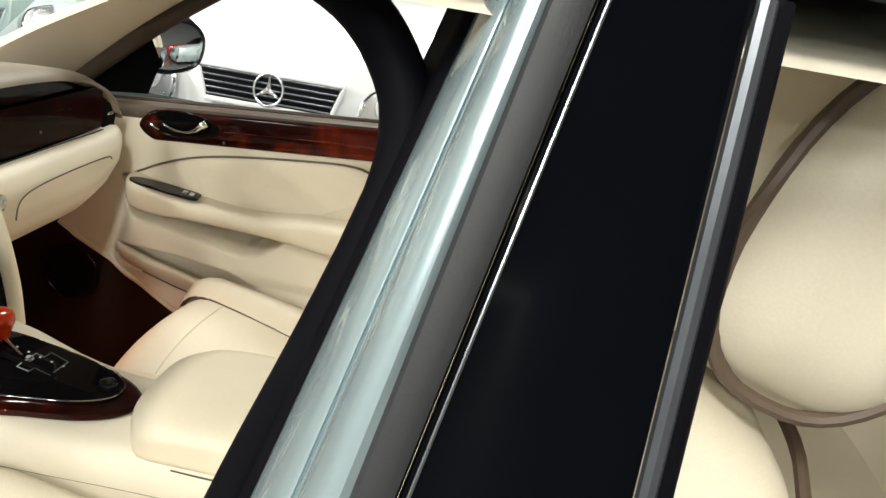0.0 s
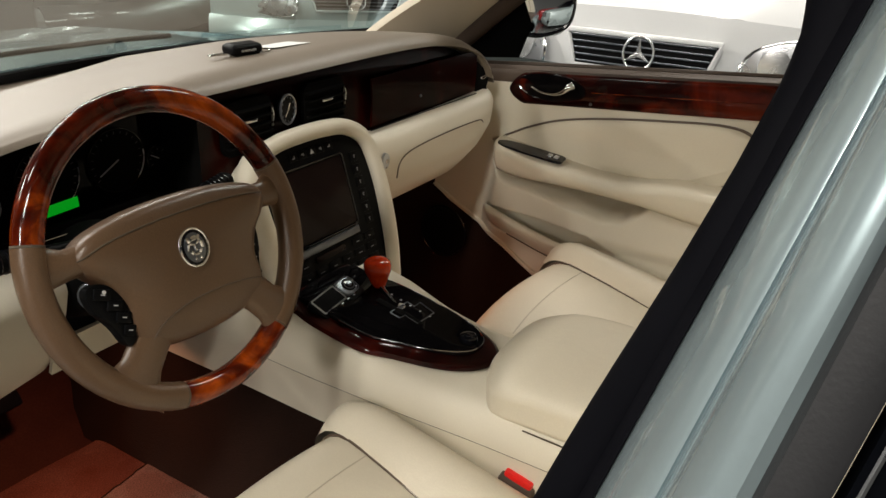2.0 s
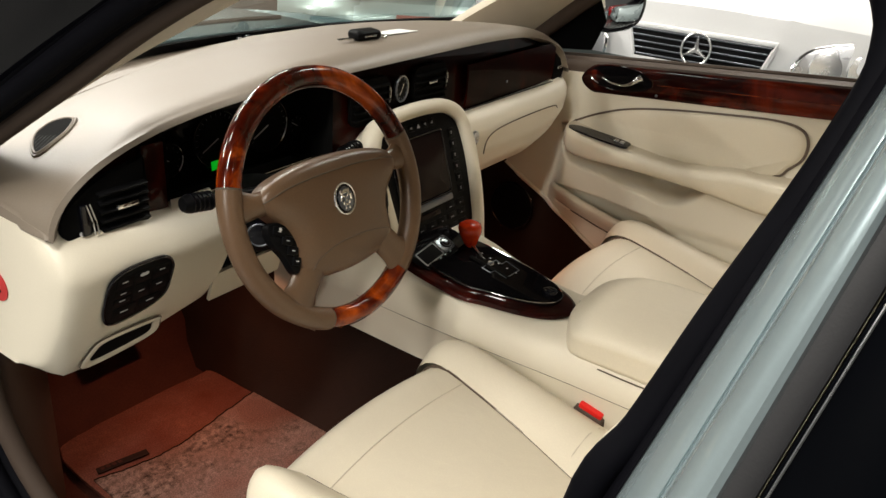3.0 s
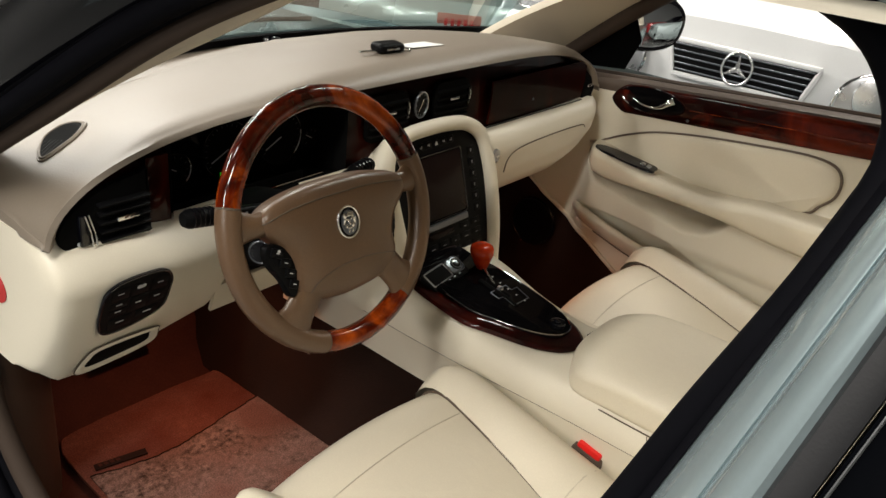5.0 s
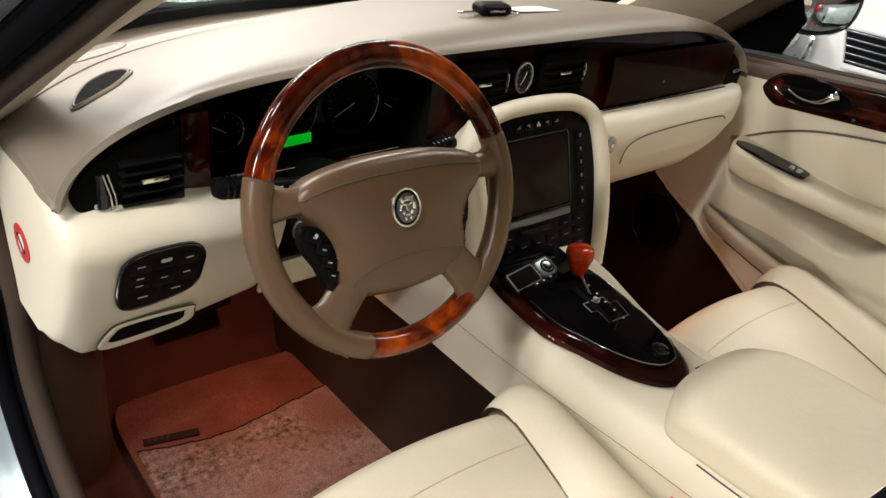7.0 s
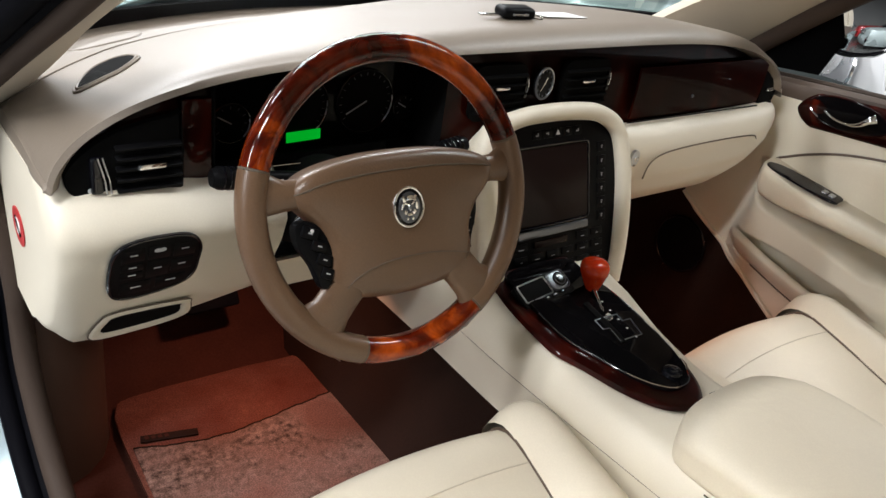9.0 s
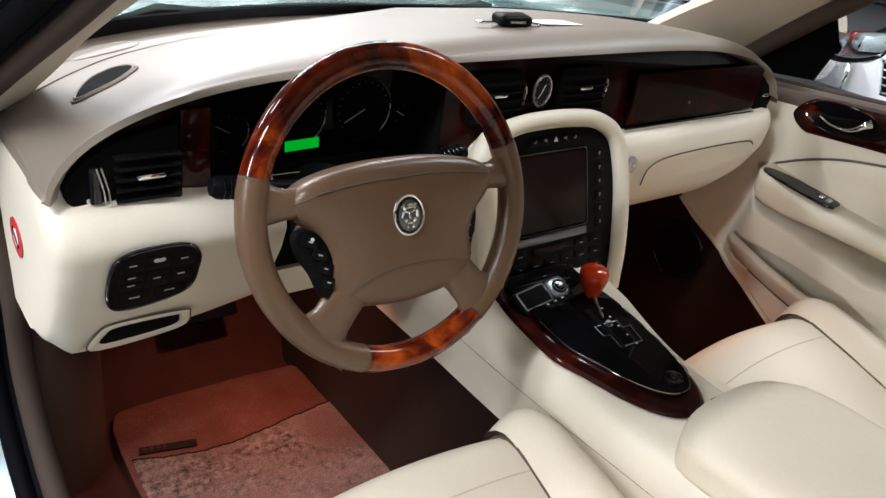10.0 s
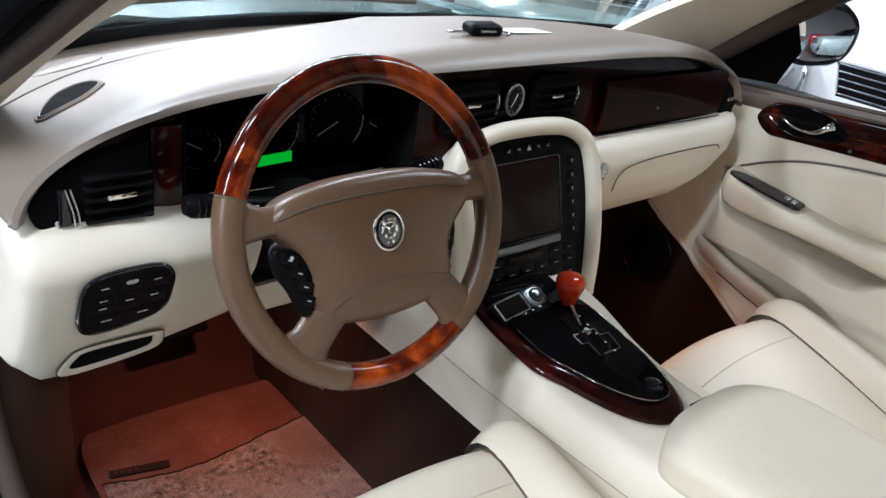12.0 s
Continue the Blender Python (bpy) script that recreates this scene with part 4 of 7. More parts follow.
    part("sticker_bar", disc(0.012, 0.0008, 0, 20, on_plane((-0.7332, 0.356, 0.702), (-1, 0, 0))), PAPER, st)
    # light switches
    tilt = Vector((0, -1, -0.40)).normalized()
    face = on_plane((-0.617, 0.1900, 0.712), tilt)
    out = spline([(*q, 0) for q in ((-0.046, -0.050), (-0.020, -0.055), (0.026, -0.046), (0.046, -0.030), (0.050, 0.0), (0.049, 0.026), (0.034, 0.046), (0.0, 0.050), (-0.034, 0.046), (-0.052, 0.030), (-0.056, 0.0), (-0.055, -0.030))], 4, closed=True)
    sw = part("light_switch_panel", slab([(q.x, q.y) for q in out], 0.005, 0.002, face), BLACK, dash, "black rounded light switch panel")
    part("bezel", ring([(q.x, q.y) for q in out], 0.0022, face @ Matrix.Translation((0, 0, 0.004))), BLACK_GLOSS, sw)
    for ix, iy, w, h in ((-0.030, 0.026, 0.026, 0.022), (0.0, 0.026, 0.026, 0.024), (0.030, 0.024, 0.026, 0.024), (-0.030, 0.004, 0.026, 0.012), (-0.030, -0.010, 0.026, 0.012), (0.0, -0.004, 0.026, 0.030), (0.029, -0.004, 0.026, 0.022), (-0.024, -0.034, 0.036, 0.022), (0.018, -0.032, 0.036, 0.020)):
        b = part("button", box((w, h, 0.0012), 0.0003, m=face @ Matrix.Translation((ix, iy, 0.0050))), BLACK, sw)
        part("mark", box((w * 0.34, 0.0016, 0.0006), 0, m=face @ Matrix.Translation((ix, iy + 0.001, 0.0058))), GREY_PRINT, b)
    for k in (-1, 1):
        part("mark", disc(0.004, 0.0006, 0, 14, face @ Matrix.Translation((0.003 * k, 0.030, 0.0058)), 0.8), GREY_PRINT, sw)
    # coin tray
    tr = on_plane((-0.619, 0.2425, 0.603), (0, -1, -0.58))
    hole = [(q.x, q.y) for q in spline([(-0.049, -0.021, 0), (-0.046, 0.006, 0), (-0.030, 0.019, 0), (0.040, 0.017, 0), (0.047, 0.008, 0), (0.044, -0.012, 0), (0.0, -0.020, 0)], 5, closed=True)]
    rim = [(q.x, q.y) for q in spline([(-0.064, -0.030, 0), (-0.058, 0.014, 0), (-0.036, 0.031, 0), (0.048, 0.027, 0), (0.060, 0.014, 0), (0.057, -0.018, 0), (0.0, -0.032, 0)], 5, closed=True)]
    tray = part("coin_tray", slab(hole[::-1], 0.002, 0.0005, tr @ Matrix.Translation((0, 0, -0.002))), DULL, dash, "small open tray with a cream frame")
    rows = []
    for f, h in ((0.0, -0.001), (0.10, 0.0012), (0.30, 0.0028), (0.60, 0.0034), (0.85, 0.0028), (1.0, 0.0004)):
        rows.append([tr @ Vector((a + (c - a) * f, b + (d - b) * f, h)) for (a, b), (c, d) in zip(hole, rim)])
    part("tray_frame", grid(rows, closed=True), CREAM_VINYL, tray, sharp=80)
    part("tray_gap", ring(rim, 0.0010, tr @ Matrix.Translation((0, 0, 0.0010)), 6), SEAM, tray)
    # glovebox
    gp = [(0.79, 0.214), (0.782, 0.197), (0.768, 0.186), (0.745, 0.180), (0.70, 0.186), (0.66, 0.203), (0.63, 0.232), (0.61, 0.28)]
    rows = []
    for k in range(19):
        v = k / 18
        row = []
        for x in [0.165 + 0.555 * j / 24 for j in range(25)]:
            bot = 0.606 + 0.12 * max(0, (x - 0.50) / 0.21) ** 2.6
            z = 0.797 + (bot - 0.797) * v
            zz = 0.79 + (0.612 - 0.79) * v
            y = interp(gp, zz) + 0.14 * max(0, (x - 0.64) / 0.1) ** 2.2
            row.append(Vector((x, y, z + 0.012 * (x / 0.69) ** 6 * (1 - v))))
        rows.append(row)
    gb = part("glovebox", grid(rows, thick=0.006, to=(0, 1, 0)), CREAM_VINYL, dash, "cream glovebox lid", sharp=60)
    part("edge_gap", sweep([r[-1] + Vector((0.001, 0, -0.001)) for r in rows] + [q + Vector((0, 0, -0.001)) for q in rows[-1][-2:4:-1]], 0.0022, 6), SEAM, gb)
    part("lid_seam", sweep(spline([(0.262, 0.1785, 0.700), (0.268, 0.1765, 0.728), (0.295, 0.176, 0.744), (0.36, 0.1765, 0.751), (0.48, 0.178, 0.753), (0.585, 0.1795, 0.750), (0.612, 0.184, 0.738)], 5), 0.0014, 6), SEAM, gb)
    bt = part("lock_button", disc(0.011, 0.006, 0.002, 24, facing(0.222, 0.746, 0.1805), 1.4), SATIN, gb)
    part("lock_core", disc(0.005, 0.004, 0.001, 16, facing(0.222, 0.746, 0.1755)), CHROME, bt)
    # demister vent and speaker on top
    def on_top(cx, cy, turn, outline, f=1.0, lift=0.0):
        c, s = math.cos(radians(turn)), math.sin(radians(turn))
        pts = [(cx + f * (a * c - b * s), cy + f * (a * s + b * c)) for a, b in outline]
        return [Vector((a, b, top_at(a, b) + lift)) for a, b in pts]
    leaf = [(0.80 * q.x, 1.22 * q.y) for q in spline([(-0.072, -0.012, 0), (-0.045, -0.021, 0), (0.012, -0.024, 0), (0.054, -0.015, 0), (0.066, 0.006, 0), (0.052, 0.022, 0), (0.012, 0.024, 0), (-0.038, 0.008, 0)], 5, closed=True)]
    seat = lambda outline, f, lift: on_top(-0.615, 0.372, 26, outline, 0.88 * f, lift)
    lf = part("side_demister", capped(grid([seat(leaf, f, h) for f, h in ((0.97, 0.0030), (0.93, 0.0012), (0.6, 0.0012), (0.2, 0.0012))], closed=True)), DULL, dash, "leaf-shaped black demister vent")
    part("rim", sweep(seat(leaf, 1.0, 0.0026), 0.0018, 8, closed=True), DASH, lf)
    part("outer_rim", sweep(seat(leaf, 1.10, 0.0012), 0.0018, 8, closed=True), DASH, lf)
    for k in range(7):
        b = -0.0235 + 0.0078 * k
        cross = sorted(p[0] + (q[0] - p[0]) * (b - p[1]) / (q[1] - p[1]) for p, q in zip(leaf, leaf[1:] + leaf[:1]) if (p[1] - b) * (q[1] - b) < 0)
        lo, hi = cross[0] * 0.96 + 0.003, cross[-1] * 0.96 - 0.003
        part("slat", sweep(seat([(lo + (hi - lo) * j / 8, b) for j in range(9)], 1.0, 0.0022), 0.0010, 5), BLACK, lf)
    oval = [(0.062 * math.cos(2 * math.pi * k / 30), 0.034 * math.sin(2 * math.pi * k / 30)) for k in range(30)]
    tw = part("tweeter_grille", capped(grid([on_top(-0.552, 0.586, 30, oval, f, 0.0022) for f in (1.0, 0.6, 0.2)], closed=True)), DASH, dash, "oval taupe speaker grille")
    part("rim", sweep(on_top(-0.552, 0.586, 30, oval, 1.03, 0.0008), 0.0022, 8, closed=True), DASH, tw)
    sn = part("light_sensor", disc(0.014, 0.010, 0.005, 18, Matrix.Translation((0.10, 0.752, 0.880))), BLACK_GLOSS, dash, "small black dome sensor")
    part("sensor_lens", disc(0.007, 0.006, 0.003, 14, Matrix.Translation((0.075, 0.752, 0.882))), SATIN, sn)
    return dash


dashboard()


def instruments():
    clus = thing("instrument_cluster", (-0.365, 0.28, 0.79), "black instrument cluster with round dials and a lit green display", "instruments")
    def outline(f, y):
        pts = []
        for k in range(33):
            x = -0.535 + 0.344 * k / 32
            h = (1 - (abs(x) / 0.675) ** 4.5) ** 0.5
            pts.append((x, 0.803 + 0.1355 * h))
        low = [(x, 0.787) for x in (-0.191, -0.28, -0.37, -0.45, -0.535)]
        cx, cz = -0.363, 0.855
        return [Vector((cx + (a - cx) * f, y, cz + (b - cz) * f)) for a, b in pts + low]
    part("hood", grid([outline(1.0, 0.216), outline(0.97, 0.225), outline(0.93, 0.262), outline(0.92, 0.285)], closed=True), DULL, clus)
    bm = bmesh.new()
    bm.faces.new([bm.verts.new(q) for q in outline(0.93, 0.284)])
    part("dial_plate", bm, GATE, clus)
    for cx, cz, r, ticks in ((-0.487, 0.842, 0.027, 9), (-0.392, 0.856, 0.046, 19), (-0.285, 0.856, 0.046, 17), (-0.215, 0.842, 0.020, 7)):
        dial = part("dial", disc(r, 0.003, 0.001, 36, facing(cx, cz, 0.2835)), DULL, clus, "black dial with pale marks")
        circ = [(r * math.cos(2 * math.pi * k / 40), r * math.sin(2 * math.pi * k / 40)) for k in range(40)]
        part("dial_rim", ring(circ, 0.0010, facing(cx, cz, 0.2795)), BLACK_GLOSS, dial)
        # the highlight on the rim's right side, built as a short satin arc
        part("dial_glint", sweep([(cx + 0.97 * r * math.cos(radians(a)), 0.2785, cz + 0.97 * r * math.sin(radians(a))) for a in range(-48, 16, 8)], 0.0009, 5), SATIN, dial)
        for k in range(ticks):
            a = radians(-125 + 250 * k / (ticks - 1))
            part("tick", box((0.0008, 0.0006, 0.0045 if k % 2 == 0 else 0.0035), 0, m=Matrix.Translation((cx + (r - 0.006) * math.sin(a), 0.2798, cz + (r - 0.006) * math.cos(a))) @ Matrix.Rotation(a, 4, "Y")), FACE_PRINT, dial)
        a = radians(-118 if r > 0.04 else -60)
        part("needle", box((0.0016, 0.001, r * 0.8), 0, m=Matrix.Translation((cx + 0.36 * r * math.sin(a), 0.2785, cz + 0.36 * r * math.cos(a))) @ Matrix.Rotation(a, 4, "Y")), DIM_PRINT, dial)
    part("display", box((0.052, 0.002, 0.015), 0.0006, m=Matrix.Translation((-0.382, 0.2775, 0.815)) @ Matrix.Rotation(radians(-2), 4, "Y")), LCD, clus, "lit green display panel")
    part("lens_strip", sweep([(-0.478, 0.221, 0.8025), (-0.36, 0.219, 0.8015), (-0.24, 0.221, 0.8025)], 0.0010, 6), CHROME, clus, "bright line along the foot of the dials")


instruments()


def steering():
    col = thing("steering_column", (-0.385, 0.16, 0.76), "dark steering column shroud with two stalks", "steering column")
    axis = Vector((0, math.cos(radians(19)), -math.sin(radians(19))))
    c0 = Vector((-0.386, 0.055, 0.80))
    rows = []
    for d, w, h in ((0.0, 0.036, 0.036), (0.012, 0.05, 0.046), (0.06, 0.056, 0.052), (0.14, 0.064, 0.06), (0.24, 0.066, 0.064)):
        c = c0 + axis * (d + 0.012)
        rows.append([c + Vector((w * math.cos(t), 0.33 * h * math.sin(t), h * math.sin(t))) for t in [2 * math.pi * k / 24 for k in range(24)]])
    part("shroud", capped(grid(rows, closed=True)), DULL, col)
    key = part("ignition", disc(0.020, 0.012, 0.004, 24, on_plane((-0.452, 0.12, 0.762), (-0.75, -0.6, 0.1))), BLACK_GLOSS, col)
    part("ignition_ring", ring([(0.017 * math.cos(k * math.pi / 12), 0.017 * math.sin(k * math.pi / 12)) for k in range(24)], 0.0015, on_plane((-0.461, 0.113, 0.763), (-0.75, -0.6, 0.1))), DARK_METAL, key)
    for side in (-1, 1):
        a = Vector((-0.386 + side * 0.05, 0.135, 0.818))
        b = Vector((-0.386 + side * 0.182, 0.145, 0.834))
        st = part("stalk", sweep([a, a.lerp(b, 0.45), a.lerp(b, 0.62), a.lerp(b, 0.66), a.lerp(b, 0.95), b], 0.01, 12, radii=[0.009, 0.0095, 0.0105, 0.0135, 0.0135, 0.010]), BLACK, col, "black ribbed control stalk")
        for k in range(5):
            q = a.lerp(b, 0.68 + 0.055 * k)
            part("rib", disc(0.0142, 0.002, 0.0006, 20, on_plane(q, (b - a))), BLACK_GLOSS, st)
        for k in range(3):
            part("mark", box((0.005, 0.0008, 0.003), 0, m=Matrix.Translation(a.lerp(b, 0.30 + 0.10 * k) + Vector((0, -0.0105, 0.002)))), GREY_PRINT, st)
    wheel = thing("steering_wheel", (-0.388, 0.042, 0.824), "four-spoke taupe leather and burl wood steering wheel", "steering wheel")
    M = Matrix.Translation((-0.388, 0.042, 0.824)) @ Matrix.Rotation(radians(-2.0), 4, "Z") @ Matrix.Rotation(radians(90 - 19.1), 4, "X") @ Matrix.Translation((0.001, -0.003, 0))
    R, r = 0.1768, 0.0162
    def arc(a0, a1, tube, mat, name, lab):
        n = max(6, int(abs(a1 - a0) / 4))
        cen, rows = M @ Vector((0, 0, 0)), []
        for k in range(n + 1):
            a = a0 + (a1 - a0) * k / n
            d = Vector((math.cos(radians(a)), math.sin(radians(a)), 0))
            rows.append([M @ (d * (R + tube * math.cos(t)) + Vector((0, 0, tube * 1.06 * math.sin(t)))) for t in [2 * math.pi * j / 16 for j in range(16)]])
        return part(name, capped(grid(rows, closed=True)), mat, wheel, lab)
    arc(21, 161, r, WOOD_RIM, "wood_rim", "lacquered burl wood rim")
    arc(251, 305, r, WOOD_RIM, "wood_rim", "lacquered burl wood rim")
    arc(162, 250, r + 0.0006, TAUPE, "leather_rim", "taupe leather rim")
    arc(306, 380, r + 0.0006, TAUPE, "leather_rim", "taupe leather rim")
    for a in (20.5, 161.5, 250.5, 305.5):
        arc(a - 0.4, a + 0.4, r + 0.0003, SEAM, "rim_joint", "")
    # airbag cover
    half = [(0.0, 0.062), (0.055, 0.060), (0.102, 0.052), (0.127, 0.041), (0.135, 0.026), (0.126, 0.008), (0.108, -0.012), (0.097, -0.040), (0.099, -0.070), (0.088, -0.094), (0.050, -0.105), (0.0, -0.109)]
    outl = spline([(x, y, 0) for x, y in half] + [(-x, y, 0) for x, y in half[-2:0:-1]], 4, closed=True)
    rows = []
    for f, h in ((1.0, -0.012), (1.0, 0.006), (0.985, 0.014), (0.95, 0.020), (0.86, 0.0245), (0.65, 0.0285), (0.4, 0.0305), (0.15, 0.031)):
        rows.append([M @ Vector((q.x * f, q.y * f, h + 0.004 * (q.y * f / 0.09))) for q in outl])
    bm = grid(rows, closed=True)
    bmesh.ops.holes_fill(bm, edges=bm.edges[:], sides=0)
    pad = part("airbag_cover", bm, TAUPE, wheel, "smooth taupe airbag cover", sharp=70)
    def on_pad(pts, lift=0.0003):
        """Lays a line on the cover's skin."""
        line = []
        for q in spline([(x, y, 0) for x, y in pts], 8):
            near = min(outl, key=lambda e: abs(math.atan2(e.x * q.y - e.y * q.x, e.x * q.x + e.y * q.y)))
            f = min(1.0, math.hypot(q.x, q.y) / math.hypot(near.x, near.y))
            h = interp([(0.0, 0.031), (0.15, 0.031), (0.4, 0.0305), (0.65, 0.0285), (0.86, 0.0245), (0.95, 0.020), (0.985, 0.014), (1.0, 0.010)], f)
            line.append(M @ Vector((q.x, q.y, h + 0.004 * (q.y / 0.09) + lift)))
        return line
    part("cover_seam", sweep(on_pad([(-0.134, 0.026), (-0.10, 0.036), (-0.05, 0.041), (0.0, 0.042), (0.05, 0.041), (0.10, 0.036), (0.132, 0.030)]), 0.0010, 6), SEAM, pad)
    part("cover_seam", sweep(on_pad([(-0.086, -0.092), (-0.066, -0.073), (-0.030, -0.062), (0.015, -0.060), (0.055, -0.064), (0.096, -0.074)]), 0.0008, 6), PIPING, pad)
    em = M @ Matrix.Translation((-0.001, -0.002, 0.0310))
    ov = [(0.0195 * math.cos(2 * math.pi * k / 36), 0.0225 * math.sin(2 * math.pi * k / 36)) for k in range(36)]
    badge = part("badge", slab(ov, 0.002, 0.0006, em), BLACK_GLOSS, pad, "oval chrome badge with a raised relief")
    part("badge_rim", ring(ov, 0.0017, em @ Matrix.Translation((0, 0, 0.001))), CHROME, badge)
    part("badge_relief", slab([(a * 0.74, b * 0.80) for a, b in ov], 0.0015, 0.0008, em @ Matrix.Translation((0, -0.0005, 0.0015))), DARK_METAL, badge)
    rng = random.Random(4)
    for dx, dy, w, h, turn in ((0.0, 0.0105, 0.010, 0.006, 0), (-0.0075, 0.0100, 0.005, 0.008, 25), (0.0075, 0.0100, 0.005, 0.008, -25), (-0.0095, 0.001, 0.004, 0.010, -8), (0.0095, 0.001, 0.004, 0.010, 8), (-0.0045, 0.0045, 0.006, 0.003, -22), (0.0045, 0.0045, 0.006, 0.003, 22), (0.0, 0.0, 0.0045, 0.009, 0), (-0.0055, -0.0055, 0.005, 0.006, 30), (0.0055, -0.0055, 0.005, 0.006, -30), (0.0, -0.0085, 0.008, 0.0035, 0), (-0.0035, -0.0130, 0.004, 0.004, 15), (0.0035, -0.0130, 0.004, 0.004, -15)):
        m = em @ Matrix.Translation((dx, dy, 0.0026)) @ Matrix.Rotation(radians(turn), 4, "Z") @ Matrix.Rotation(radians(rng.uniform(-24, 24)), 4, "X") @ Matrix.Rotation(radians(rng.uniform(-24, 24)), 4, "Y")
        part("badge_relief", box((w, h, 0.003), 0.0012, m=m), CHROME, badge)
    # spokes
    def spoke(pts, widths, thick, name="spoke", mat=TAUPE):
        rows = []
        p = [Vector((*q, 0)) for q in pts]
        for i, q in enumerate(p):
            d = (p[min(i + 1, len(p) - 1)] - p[max(i - 1, 0)]).normalized()
            s = Vector((-d.y, d.x, 0))
            z0 = 0.010 - 0.010 * i / (len(p) - 1)
            rows.append([M @ (q + s * widths[i] * math.cos(t) + Vector((0, 0, z0 + thick * math.sin(t)))) for t in [2 * math.pi * j / 14 for j in range(14)]])
        return part(name, capped(grid(rows, closed=True)), mat, wheel, "taupe leather spoke")
    for s in (-1, 1):
        spoke([(s * 0.085, 0.026), (s * 0.118, 0.026), (s * 0.14, 0.026), (s * 0.156, 0.028), (s * 0.172, 0.032)], [0.018, 0.0165, 0.017, 0.022, 0.034], 0.0105)
        spoke([(s * 0.062, -0.070), (s * 0.082, -0.092), (s * 0.097, -0.110), (s * 0.110, -0.125), (s * 0.123, -0.137)], [0.026, 0.025, 0.026, 0.034, 0.052], 0.0115)
        pm = M @ Matrix.Translation((s * (0.113 if s < 0 else 0.1015), -0.040, 0.002 if s < 0 else -0.006))
        podl = spline([(-0.021, 0.034, 0), (-0.004, 0.036, 0), (0.010, 0.026, 0), (0.019, 0.008, 0), (0.022, -0.016, 0), (0.015, -0.038, 0), (0.004, -0.040, 0), (-0.006, -0.014, 0), (-0.021, 0.012, 0)], 4, closed=True)
        ou = [(-s * q.x * (1.0 if s < 0 else 0.55), q.y) for q in podl]
        pod = part("button_pod", slab(ou if s > 0 else ou[::-1], 0.0135, 0.003, pm), BLACK, wheel, "black pod of thumb buttons")
        for k, (bx, by, w) in enumerate(((-0.006, 0.024, 0.020), (0.004, 0.008, 0.018), (0.009, -0.008, 0.018), (0.011, -0.024, 0.014))):
            bm_ = pm @ Matrix.Translation((-s * bx * (1.0 if s < 0 else 0.5), by, 0.0145)) @ Matrix.Rotation(radians(-s * -24), 4, "Z")
            b = part("button", box((w if s < 0 else w * 0.5, 0.0125, 0.004), 0.0015, m=bm_), BLACK, pod)
            part("mark", box((0.0050, 0.0012, 0.0006), 0, m=bm_ @ Matrix.Translation((0, 0, 0.0021))), GREY_PRINT, b)
            if k == 0:
                part("mark", disc(0.0022, 0.0006, 0, 12, bm_ @ Matrix.Translation((0.001, 0.003, 0.0019))), GREY_PRINT, b)


steering()


